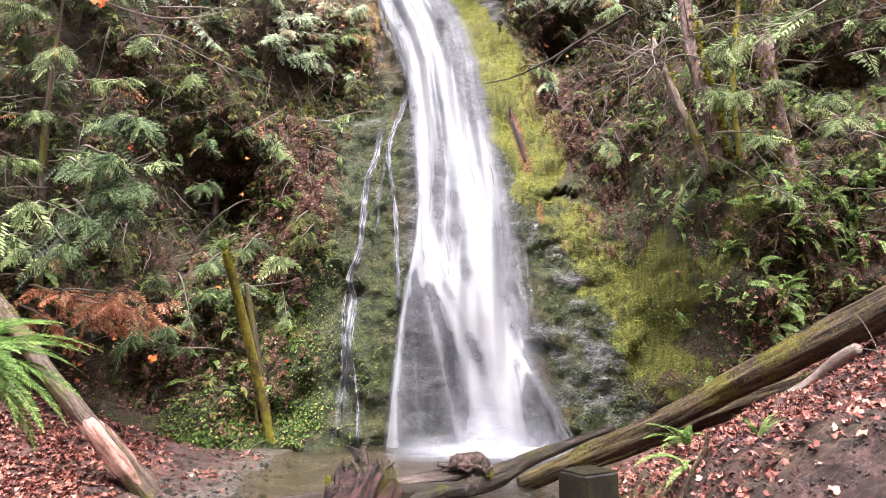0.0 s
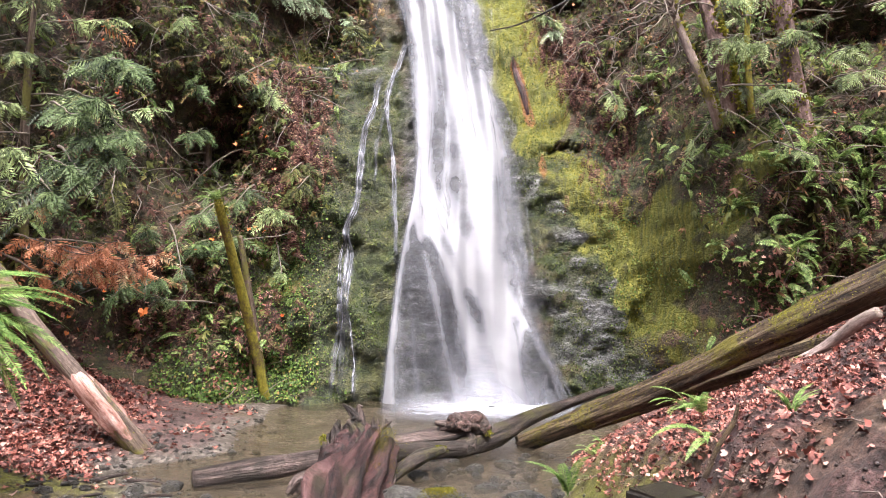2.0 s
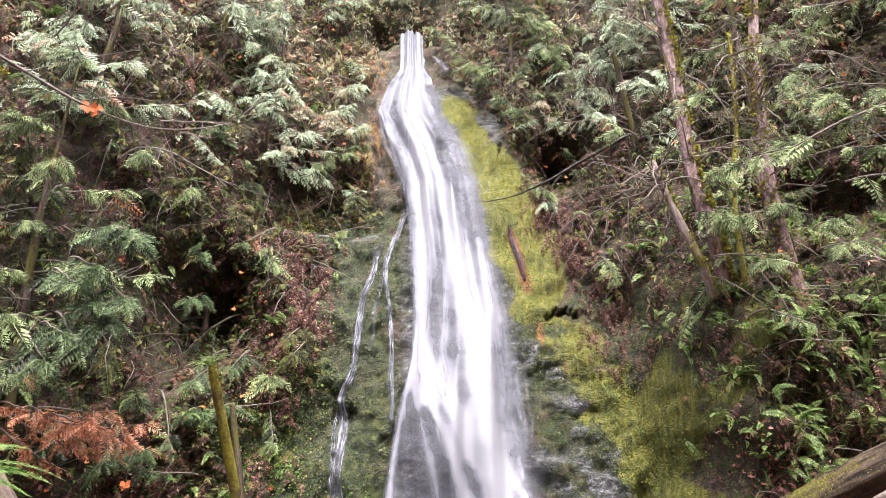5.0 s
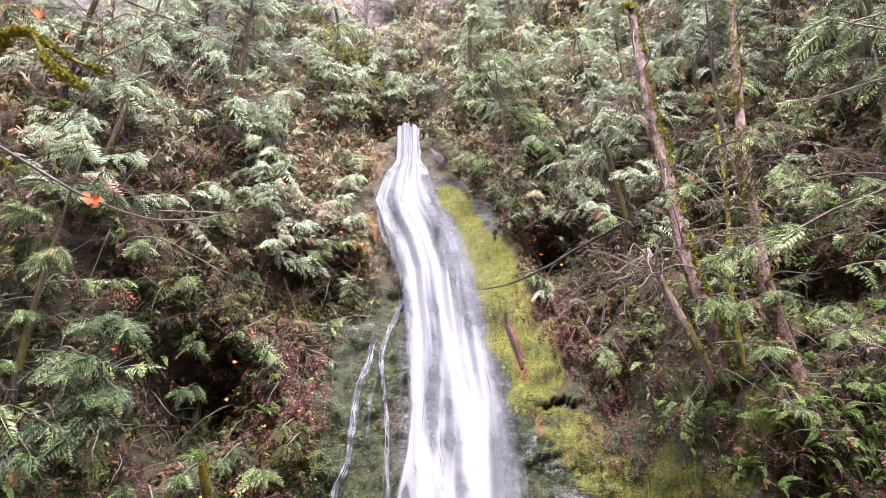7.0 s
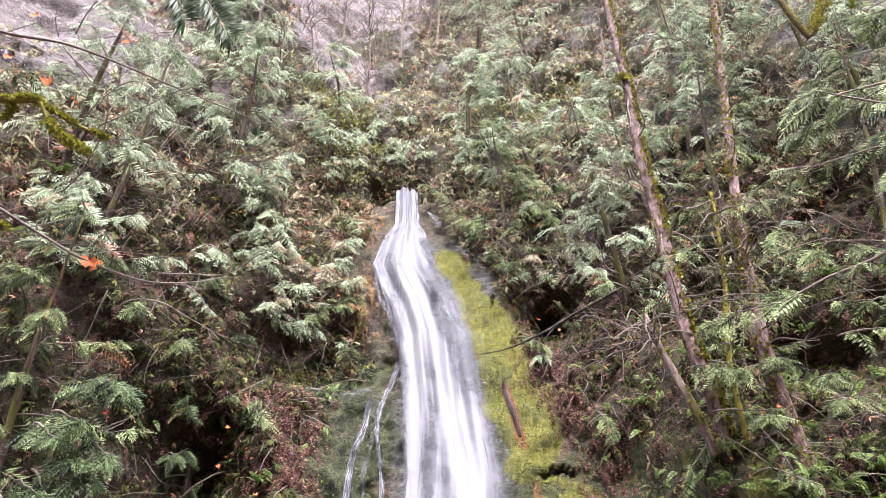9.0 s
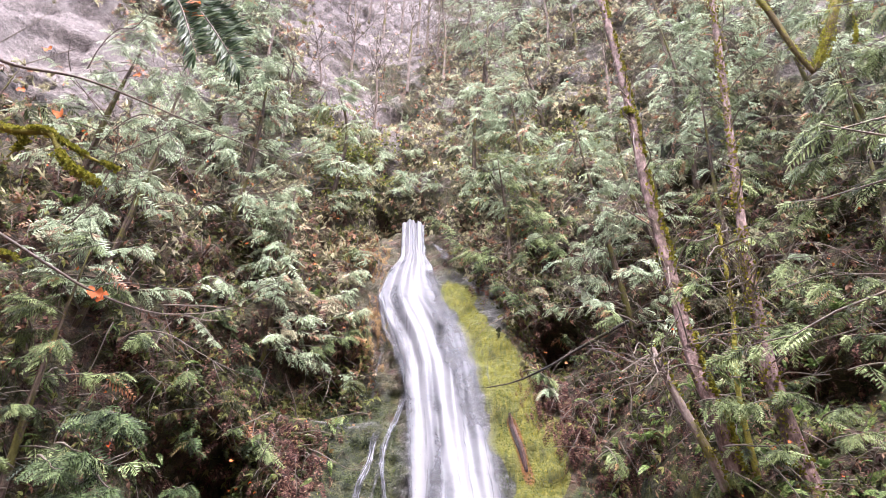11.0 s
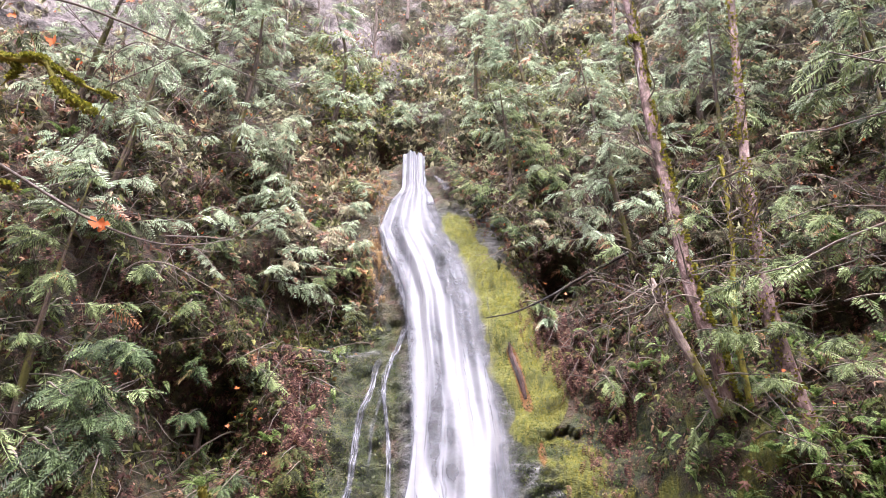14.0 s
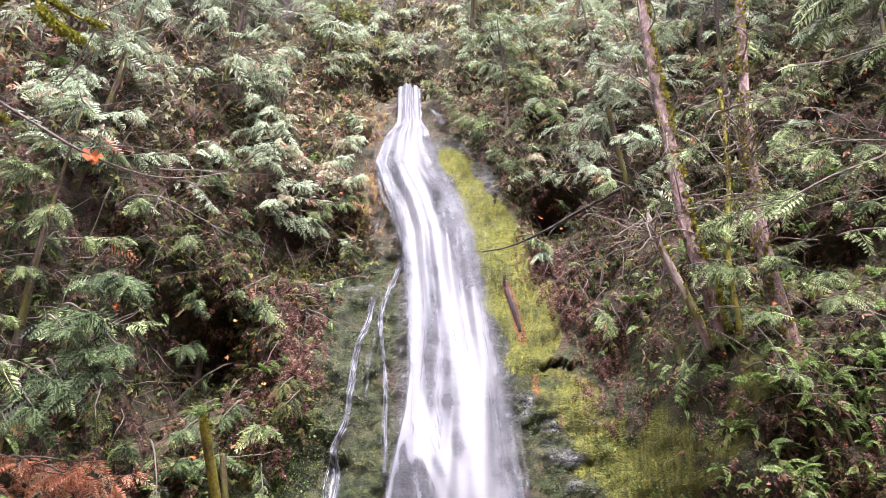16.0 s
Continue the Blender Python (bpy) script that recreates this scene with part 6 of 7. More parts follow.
cliff_cover("ferns", FRONDS, FERN, 750, lambda x, z: (step(3.9, 5.0, x) * step(9.5, 6, z) * step(1.0, 1.6, z) * patchy(x, z, 0.8, 9, -0.25) + 0.12 * wall_free(x, z) * step(12, 6, z)), (0, -0.7, 0.0), (0.25, 0.55), 410, "green fern fronds growing over the bank", "ferns", 0.1, 0.5, area=(-9, 9.5, 0.8, 10))
cliff_cover("shrubs", ROUNDS, SHRUB, 9000, lambda x, z: (bump2(x, z, -2.6, 18.4, 1.2, 2.0) + 0.8 * bump2(x, z, -4.4, 21.0, 1.0, 0.8) + 0.5 * bump2(x, z, 4.0, 19.0, 2.5, 2.0)) * (0.1 + 0.9 * patchy(x, z, 1.1, 28, -0.1)), (0, -0.7, -0.3), (0.05, 0.13), 417, "yellow-green mossy shrubs on the slope above the falls", "shrubs", 0.3, 0.6, area=(-7, 7, 13, 25))
cliff_cover("dry_grass", HANGING, DRY, 700, lambda x, z: bump2(x, z, -1.9, 13.2, 0.6, 0.8) + 0.6 * bump2(x, z, -1.4, 10.6, 0.35, 1.2) + 0.5 * bump2(x, z, -3.2, 18, 1.0, 1.5), (0, -0.4, -0.8), (0.25, 0.5), 409, "dry tan grass hanging beside the lip of the falls", "grass", 0.05, 0.3, area=(-5, 0, 8, 21))
cliff_cover("autumn_leaves", MAPLES, BRIGHT, 420, lambda x, z: wall_free(x, z) * patchy(x, z, 0.8, 5, 0.1) * step(1, 2, z), (0, -0.5, -0.8), (0.045, 0.1), 407, "dead orange leaves caught in the branches", "leaves", 0.9, 0.6)


def ground_cover(name, bases, leaf, n, area, weight, size, seed, label, category, lift=0.02):
    r = np.random.default_rng(seed)
    x, y = r.uniform(area[0], area[1], n * 4), r.uniform(area[2], area[3], n * 4)
    keep = np.flatnonzero(r.uniform(size=len(x)) < weight(x, y))[:n]
    x, y = x[keep], y[keep]
    z = ground_z(x, y) + lift * r.uniform(0.3, 1.6, len(x))
    d = np.stack([r.normal(size=len(x)), r.normal(size=len(x)), r.normal(0, 0.15, len(x))], -1)
    up = np.array([0, 0, 1.0]) + r.normal(0, 0.35, (len(x), 3))
    v, t = mixed(bases, np.stack([x, y, z], -1), d, up, r.uniform(size[0], size[1], len(x)))
    return solid(name, v, t, leaf, smooth=False, label=label, category=category, kind="stuff")


def bank_edge(y):
    return 1.1 + 0.085 * (y - 4) + 0.45 * softp(y - 9.8, 0.3)


ground_cover("fallen_leaves", MAPLES, FALLEN, 15000, (0.9, 6.0, 2.0, 10.5), lambda x, y: step(0.05, 0.4, x - bank_edge(y)) * np.clip(0.4 + 1.0 * patchy(x, y, 0.9, 6, -0.35), 0, 1) * (1 - 0.6 * bump2(x, y, 3.6, 5.6, 0.9, 0.45)) * (0.04 + 0.96 * step(2.5, 3.3, y)) * step(0.95, 0.6, x / (y + 0.3)), (0.025, 0.056), 501, "wet red-brown maple leaves littering the bank", "fallen leaves")
ground_cover("fallen_leaves", MAPLES, FALLEN, 6500, (-7.5, -2.4, 7.0, 13.5), lambda x, y: (0.06 * step(-2.6, -3.2, x) + 0.94 * step(-3.9, -4.8, x + 0.1 * (y - 9))) * np.clip(0.4 + patchy(x, y, 0.9, 7, -0.2), 0, 1) * step(0.0, 0.05, ground_z(x, y)) * (0.05 + 0.95 * step(8.0, 8.9, y)), (0.05, 0.1), 502, "wet red-brown maple leaves littering the creek bank", "fallen leaves")
clod = (hexa, caps)
ground_cover("soil_crumbs", [clod], SOIL, 5200, (0.9, 4.6, 2.0, 6.2), lambda x, y: step(-0.1, 0.2, x - bank_edge(y)) * (0.25 + 0.75 * patchy(x, y, 2.2, 26, -0.2)), (0.004, 0.013), 504, "dark wet crumbs of earth on the bank", "soil", 0.004)
ground_cover("twigs", TWIGS, TWIG, 260, (-5, 5, 2.4, 10.5), lambda x, y: (ground_z(x, y) > 0.05) * 0.8, (0.1, 0.45), 503, "small dead twigs on the ground", "twigs")


# ---- mossy trunks and branches ----
def bare_tree(name, points, radii, bark, label, seed, twigs=14, twig_len=1.0, moss=900, category="tree", aim=(0, -1, 0.2), span=(0.3, 1.0)):
    """A leaning broadleaf trunk with thin bare branches."""
    r = np.random.default_rng(seed)
    root = empty(name, points[0], label, category)
    v, t, g = bark_tube(points, radii, 16, 70, 0.1, seed)
    under(root, solid("trunk", v, t, bark, attrs=g))
    line = smooth_line(points, 100)
    for k in range(twigs):
        i = int(100 * r.uniform(*span)) - 1
        d = unit(np.array(aim) + r.normal(0, 0.9, 3))
        p = line[i]
        n = twig_len * r.uniform(0.5, 1.3)
        q = [p, p + d * n * 0.4 + r.normal(0, 0.06 * n, 3), p + d * n * 0.75 + r.normal(0, 0.1 * n, 3) - np.array([0, 0, 0.08 * n]), p + d * n + r.normal(0, 0.12 * n, 3) - np.array([0, 0, 0.2 * n])]
        v, t = tube(q, [0.018, 0.012, 0.005], 5, 12)
        limb = under(root, solid("branch", v, t, TWIG))
        for j in range(3):
            s = q[2] + (q[3] - q[2]) * r.uniform(-0.8, 0.6)
            e = s + unit(d + r.normal(0, 0.8, 3)) * n * r.uniform(0.25, 0.5)
            v, t = tube([s, (s + e) / 2 + r.normal(0, 0.03, 3), e], [0.008, 0.003], 4, 6)
            solid("twig", v, t, TWIG, limb)
    if moss:
        moss_on(root, points, radii[0] * 0.9, moss, seed + 1, 0.05, 0.5)
    return root


tree_a = [(5.28, 12.6, 5.2), (5.03, 12.4, 6.19), (4.84, 12.5, 7.21), (4.74, 12.7, 9.28), (4.66, 13.0, 11.37), (4.63, 13.2, 13.73), (4.47, 13.6, 17.72), (4.3, 14.0, 21.5)]
ta = bare_tree("alder_tree", tree_a, [0.15, 0.135, 0.125, 0.11, 0.09, 0.07], BROWN_BARK, "reddish brown mottled alder trunk with moss, leaning from the cliff", 601, 26, 1.6, 2600)
tree_b = [(4.95, 12.35, 4.9), (4.69, 12.2, 5.53), (4.34, 12.3, 6.49), (4.08, 12.4, 7.4)]
tb = bare_tree("broken_tree", tree_b, [0.08, 0.075, 0.07, 0.055], PALE_BARK, "short leaning broken trunk with bare branches", 603, 22, 1.3, 500, aim=(-0.6, -0.6, 0.2), span=(0.75, 1.0))
tree_c = [(6.55, 12.3, 4.0), (6.32, 12.2, 4.79), (6.14, 12.4, 6.97), (6.33, 12.7, 9.31), (6.63, 13.0, 11.41), (7.22, 13.5, 15.68), (7.7, 13.9, 19.5)]
tc = bare_tree("maple_tree", tree_c, [0.26, 0.17, 0.13, 0.1, 0.09, 0.07], BROWN_BARK, "brown mossy trunk with spreading roots on the cliff edge", 605, 30, 1.8, 1500)
for k, pts in enumerate(([(6.5, 12.3, 4.5), (6.1, 11.95, 4.2), (5.6, 12.0, 3.95), (5.2, 12.4, 4.1)], [(6.6, 12.4, 4.2), (6.9, 12.2, 3.7), (7.2, 12.4, 3.2)], [(6.5, 12.2, 4.3), (6.35, 11.9, 3.7), (6.5, 12.1, 3.0)])):
    v, t, g = bark_tube(pts, [0.09, 0.05, 0.02], 10, 20, 0.3, 610 + k)
    under(tc, solid("root", v, t, BARK, attrs=g))
slim = [(5.6, 12.5, 4.8), (5.45, 12.3, 6.5), (5.75, 12.5, 8.3), (5.9, 12.7, 10.2)]
bare_tree("sapling", slim, [0.06, 0.05, 0.04, 0.03], MOSS_BARK, "thin moss-covered sapling stem", 607, 12, 0.9, 900)


def trunk_moss(root, points, radii, n, seed, side=0.3):
    """Cushions of moss down one side of a standing trunk."""
    r = np.random.default_rng(seed)
    line = smooth_line(points, 300)
    rad = np.interp(np.linspace(0, 1, 300), np.linspace(0, 1, len(radii)), radii)
    k = r.integers(0, 300, n)
    k = k[lattice_noise(np.stack([line[k][:, 2] * 1.3, 0 * k, 0 * k + seed], -1), seed) > -0.25]
    a = r.normal(side, 0.55, len(k)) - math.pi / 2
    out = np.stack([np.cos(a), np.sin(a), 0 * a], -1)
    v, t = spread(ROUNDS[0], line[k] + out * rad[k][:, None] * r.uniform(0.9, 1.2, len(k))[:, None], out + r.normal(0, 0.6, (len(k), 3)), r.normal(size=(len(k), 3)), r.uniform(0.035, 0.085, len(k)))
    under(root, solid("moss", v, t, MOSSY, smooth=False, kind="stuff"))


trunk_moss(tb, tree_b, [0.08, 0.07, 0.055], 110, 693, 0.9)
trunk_moss(ta, tree_a, [0.15, 0.12, 0.07], 2600, 691, 0.9)
trunk_moss(tc, tree_c, [0.24, 0.13, 0.08], 1600, 692, -0.5)


def sapling(x, z, n, size, leaf, seed, label, droop=0.5, out=1.0):
    """A small cedar springing from the cliff: a bowed stem and its sprays."""
    r = np.random.default_rng(seed)
    foot = on_cliff(x, z, -0.05)
    root = rooted("cedar_sapling", foot, label, "sapling", "cedar saplings")
    aim = np.array([r.normal(0, 0.5), -0.9, r.uniform(-0.1, 0.7)])
    line, pos, d, up, s = bough(foot, aim, out * r.uniform(0.7, 1.3), r, size, n, droop)
    v, t = tube(line, [0.022, 0.006], 5, 10)
    under(root, solid("stem", v, t, TWIG))
    v, t = mixed(SPRAYS if z < 9 else FAR_SPRAYS, pos, d, up, s)
    under(root, solid("crown", v, t, leaf, smooth=False, kind="stuff"))


rs = np.random.default_rng(77)
made = 0
while made < 230:
    x, z = rs.uniform(-10.5, 10.5), 1.6 + 24 * rs.uniform() ** 1.3
    thin = 1.0 if x < 0 else 0.75
    if abs(x) > 0.62 * cliff_base(x, z) + 0.5 or rs.uniform() > wall_free(np.array([x]), np.array([z]))[0] * thin * open_bank(x, z) or (x > 2 and z < 2.4) or open_slope(x, z) > 0.3:
        continue
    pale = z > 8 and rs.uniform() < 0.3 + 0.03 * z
    dull = 4 < z < 15 and made % 5 < 2
    sapling(x, z, int(rs.integers(22, 38)), rs.uniform(0.28, 0.5), (DARK_CEDAR if z < 9 else HAZE_OLIVE) if dull else HAZE_CEDAR if pale else DEEP_CEDAR if x < -3.5 and z < 5.5 else CEDAR, 700 + made, "young olive-brown conifer with drooping sprays on the cliff" if dull else "young cedar with flat drooping sprays on the cliff", rs.uniform(0.3, 0.9), rs.uniform(0.7, 1.7))
    made += 1


# ---- near branches that reach into view ----
def twig_with_leaf(name, points, radii, leaves, label, bark=None, moss=0, seed=0, forks=()):
    root = empty(name, points[0], label, "branch")
    v, t, g = bark_tube(points, radii, 7, 40, 0.12, seed)
    under(root, solid("stem", v, t, bark or TWIG, attrs=g))
    for k, pts in enumerate(forks):
        v, t, g = bark_tube(pts, [radii[-1] * 1.2, radii[-1] * 0.4], 6, 20, 0.1, seed + k)
        under(root, solid("fork", v, t, bark or TWIG, attrs=g))
        if moss:
            moss_on(root, pts, radii[-1] * 1.5, moss, seed + 3 + k, 0.024, 0.4, "moss", SKYLIT_MOSS)
    if leaves:
        r = np.random.default_rng(seed)
        p = np.array(leaves, float)
        for q in p:
            v, t = spread(MAPLES[int(r.integers(5))], [q[:3]], [[0.2 * r.normal(), -0.2, -1]], [[0.3 * r.normal(), -1, 0.1]], [q[3]])
            under(root, solid("leaf", v, t, BRIGHT, smooth=False, label="limp orange maple leaf"))
    if moss:
        moss_on(root, points, radii[0] * 1.0, moss * 3, seed + 1, 0.026, 0.4, "moss", SKYLIT_MOSS)
    return root


twig_with_leaf("maple_twig", [(-4.3, 5.0, 5.9), (-3.36, 5.2, 5.37), (-2.98, 5.25, 5.15), (-2.6, 5.3, 4.95), (-2.42, 6.0, 5.11), (-2.19, 6.5, 5.33), (-2.02, 7.0, 5.62)], [0.02, 0.013, 0.009, 0.006, 0.004],
               [(-2.61, 5.28, 4.96, 0.15), (-2.57, 5.3, 4.94, 0.13)], "thin bare maple twig with a hanging orange leaf", seed=801,
               forks=([(-2.7, 5.28, 5.0), (-2.55, 5.6, 5.2), (-2.3, 6.0, 5.35)], [(-3.1, 5.22, 5.22), (-2.8, 5.5, 5.5), (-2.5, 5.8, 5.75)]))
twig_with_leaf("mossy_branch", [(-5.6, 4.4, 6.5), (-4.4, 4.6, 6.35), (-3.79, 4.7, 6.26), (-3.29, 4.7, 6.07), (-3.0, 4.7, 6.05), (-2.82, 4.7, 5.78), (-2.54, 4.7, 5.58)], [0.05, 0.04, 0.035, 0.03, 0.025, 0.015],
               [(-2.95, 4.65, 6.22, 0.09), (-3.35, 4.7, 6.5, 0.08)], "crooked branch sleeved in bright yellow-green moss, toned as if skylit", MOSS_BARK, 1500, 803,
               forks=([(-3.0, 4.7, 6.05), (-2.7, 4.7, 5.86), (-2.4, 4.7, 5.71)], [(-3.4, 4.7, 6.1), (-3.2, 4.72, 6.0), (-3.3, 4.75, 5.85)]))
twig_with_leaf("mossy_branch", [(-5.0, 5.0, 5.6), (-3.9, 5.1, 5.35), (-3.3, 5.2, 5.2)], [0.06, 0.05, 0.02], [], "short mossy branch end", MOSS_BARK, 900, 805)
twig_with_leaf("maple_twig", [(-4.6, 4.4, 7.4), (-3.6, 4.6, 6.75), (-2.9, 4.8, 6.7), (-2.2, 5.4, 6.75), (-1.4, 6.0, 6.75)], [0.02, 0.014, 0.008, 0.004], [(-2.6, 5.0, 6.95, 0.08), (-3.25, 4.7, 6.95, 0.08)], "bare maple twig with scattered red leaves", seed=807,
               forks=([(-3.4, 4.65, 6.7), (-3.0, 4.8, 7.1), (-2.7, 5.0, 7.6)], [(-3.0, 4.78, 6.7), (-2.6, 5.2, 6.3), (-2.1, 5.8, 6.0)], [(-3.7, 4.6, 6.8), (-3.4, 4.7, 7.3), (-3.3, 4.8, 7.8)]))
twig_with_leaf("mossy_branch", [(4.5, 8.0, 12.8), (4.86, 8.0, 12.0), (5.17, 8.0, 11.31), (5.41, 8.0, 10.45), (5.6, 8.0, 9.98)], [0.06, 0.055, 0.05, 0.045, 0.035], [], "leaning mossy limb high above the bank", MOSS_BARK, 700, 811)
twig_with_leaf("mossy_branch", [(6.86, 8.0, 12.6), (6.47, 8.0, 11.79), (6.13, 8.0, 11.03), (5.9, 8.0, 10.49), (5.62, 8.0, 10.0)], [0.1, 0.085, 0.075, 0.05, 0.02], [], "thick mossy branch high above the bank", MOSS_BARK, 1200, 809, forks=([(6.6, 8.0, 11.9), (6.5, 8.0, 11.0), (6.4, 8.0, 10.6)],))
twig_with_leaf("dead_branch", [(1.24, 14.5, 7.34), (1.79, 14.2, 7.37), (2.47, 14.0, 7.63), (3.03, 13.8, 7.92), (3.9, 13.0, 8.2)], [0.014, 0.02, 0.03, 0.035], [], "thin dark dead branch across the falls", WET_LOG, 0, 813)
twig_with_leaf("dead_branch", [(1.32, 3.62, 1.35), (1.38, 3.6, 1.5), (1.45, 3.58, 1.62), (1.47, 3.56, 1.72)], [0.016, 0.012, 0.014, 0.008], [], "upright broken stick in the leaf litter", LOG, 0, 815)
twig_with_leaf("maple_twig", [(-4.4, 11.6, 2.6), (-4.42, 11.5, 2.2), (-4.43, 11.5, 1.95)], [0.006, 0.004, 0.003], [(-4.43, 11.48, 1.92, 0.16), (-4.44, 11.47, 1.9, 0.14)], "drooping twig with a curled red leaf", seed=817)

hemlock = empty("hemlock_branch", (-2.6, 4.3, 7.7), "dark green hemlock branch tip with dead orange leaves caught in it", "branch")
r8 = np.random.default_rng(8)
lines = []
for a_, b_ in (((-2.6, 4.3, 7.7), (-1.44, 4.2, 6.3)), ((-2.5, 4.2, 7.6), (-1.75, 4.1, 6.35)), ((-2.3, 4.3, 7.3), (-1.55, 4.3, 6.75))):
    pts = smooth_line([a_, tuple((np.array(a_) + np.array(b_)) / 2 + np.array([0.08, 0, 0.06])), b_], 90)
    v, t = tube(pts[::10], [0.014, 0.004], 6, 14)
    under(hemlock, solid("stem", v, t, TWIG))
    lines.append(pts[15:])
pos = np.repeat(np.concatenate(lines), 9, 0)
d = np.tile(unit(np.array([1.0, 0, -1.0])), (len(pos), 1)) * 0.6 + np.where(np.arange(len(pos)) % 2, 1, -1)[:, None] * np.array([0.6, 0, 0.7]) + r8.normal(0, 0.2, (len(pos), 3))
v, t = spread((np.array([[0, 0, 0], [0.5, 0.06, 0], [1, 0, 0], [0.5, -0.06, 0]]), np.array([[0, 1, 2], [0, 2, 3]])), pos, d, np.array([0, -1, 0.3]) + r8.normal(0, 0.3, (len(pos), 3)), r8.uniform(0.08, 0.2, len(pos)))
under(hemlock, solid("needles", v, t, HEMLOCK, smooth=False, kind="stuff"))
for q in ((-1.9, 4.15, 6.85), (-1.82, 4.15, 6.8), (-1.86, 4.12, 6.92)):
    v, t = spread(MAPLES[1], [q], [[0.1, -0.2, -1]], [[0.2, -1, 0]], [0.1])
    under(hemlock, solid("leaf", v, t, BRIGHT, smooth=False, label="dead orange leaf"))

# cedar beside the path, its boughs reaching in from the side
cedar_tree((7.0, 5.8, gz(7.0, 5.8) - 0.1), (7.2, 5.6, 13.0), 30, 4.3, CEDAR, 820, "tall cedar beside the path with long drooping boughs", 0.45, 30, 0.3, 0.22, (-1, -0.1, 0), fan=0.7)

# bare thin trees along the top
for k, (x, z, h) in enumerate(((-2.2, 19.8, 4.5), (-1.0, 24.5, 6.0), (0.6, 25.5, 6.0), (-3.6, 25.5, 5.0), (2.4, 23.0, 6.0), (5.2, 25.0, 6.0), (-6.5, 23.5, 5.0), (-0.2, 28.0, 6.0), (3.6, 28.5, 6.0), (-6.4, 31.0, 6.0), (-5.3, 32.5, 6.0), (-4.3, 31.5, 6.5), (-3.4, 33.0, 6.0), (-2.5, 31.0, 6.5), (-1.6, 32.5, 6.0), (-0.7, 31.5, 6.0), (0.3, 27.0, 5.0), (-5.0, 16.8, 4.5), (-7.4, 15.8, 4.5), (6.4, 18.2, 5.0), (8.6, 16.8, 5.0), (-4.4, 20.5, 4.0))):
    f = on_cliff(x, z, 0.0)
    bare_tree("bare_tree", [tuple(f), tuple(f + np.array([0.1, -0.2, h * 0.5])), tuple(f + np.array([0.25 * math.sin(k * 2.0), -0.3, h]))], [0.07, 0.05, 0.015], PALE_BARK, "thin grey leafless tree on the upper slope", 840 + k, 22, 1.6, 0, span=(0.2, 1.0))


# russet dead bough over the dark bank
bush = empty("dead_bough", (-6.5, 11.9, 3.1), "russet dead cedar bough hanging over the bank", "branch")
r9 = np.random.default_rng(9)
collected = []
for k in range(13):
    line, pos, d, up, size = bough((-6.9 + 0.1 * k, 11.8, 2.95 + 0.1 * r9.normal()), (1.0, -0.5 + 0.3 * r9.normal(), 0.15 * r9.normal()), r9.uniform(1.0, 2.0), r9, 0.42, 16, 0.25)
    v, t = tube(line, [0.02, 0.005], 5, 10)
    under(bush, solid("limb", v, t, TWIG))
    collected.append((pos, d, up, size))
pos, d, up, size = [np.concatenate(q) for q in zip(*collected)]
v, t = mixed(FAR_SPRAYS, pos, d, up, size)
under(bush, solid("needles", v, t, RUSSET, smooth=False, kind="stuff"))

# boughs before the trunks on the far bank, and the broad bough over the pool bank
for k, (x, y, z, n, sz, ln) in enumerate(((4.9, 12.2, 6.9, 22, 0.5, 1.2), (5.4, 12.2, 6.2, 24, 0.5, 1.3), (5.9, 12.1, 7.4, 24, 0.5, 1.2), (4.4, 12.2, 8.2, 26, 0.5, 1.4), (3.9, 12.5, 7.9, 18, 0.45, 1.3), (6.4, 12.0, 6.4, 20, 0.45, 1.0), (5.0, 12.3, 5.6, 20, 0.45, 1.0), (6.3, 12.2, 8.6, 24, 0.5, 1.3), (5.6, 12.2, 9.4, 24, 0.5, 1.3), (5.9, 12.0, 5.4, 24, 0.42, 1.0), (6.6, 11.9, 5.6, 24, 0.42, 1.0), (7.2, 11.8, 6.8, 24, 0.45, 1.1), (5.3, 12.1, 7.6, 26, 0.42, 1.1), (6.0, 12.0, 6.3, 26, 0.42, 1.0), (4.6, 12.2, 6.3, 20, 0.4, 0.9), (7.4, 11.8, 8.2, 26, 0.45, 1.2))):
    rr = np.random.default_rng(900 + k)
    root = rooted("cedar_bough", (x, y, z), "bright green cedar bough springing from a leaning trunk", "branch", "boughs")
    line, pos, d, up, s = bough((x, y, z), (0.6 * rr.normal(), -0.8, 0.15), ln, rr, sz, n, 0.4)
    v, t = tube(line, [0.02, 0.006], 5, 10)
    under(root, solid("stem", v, t, TWIG))
    v, t = mixed(SPRAYS, pos, d, up, s)
    under(root, solid("crown", v, t, CEDAR, smooth=False, kind="stuff"))
for k in range(11):
    rr = np.random.default_rng(950 + k)
    p = (-6.1 + 0.16 * (k % 6) + 0.05 * k, 11.3, 4.1 + 0.17 * k)
    root = rooted("cedar_bough", p, "broad deep green cedar bough with fern-like sprays", "branch", "boughs")
    line, pos, d, up, s = bough(p, (0.7, -0.9, 0.15 * rr.normal()), 1.5, rr, 0.5, 36, 0.35)
    v, t = tube(line, [0.025, 0.006], 5, 10)
    under(root, solid("stem", v, t, TWIG))
    v, t = mixed(SPRAYS, pos, d, up, s)
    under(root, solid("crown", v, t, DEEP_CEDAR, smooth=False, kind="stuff"))


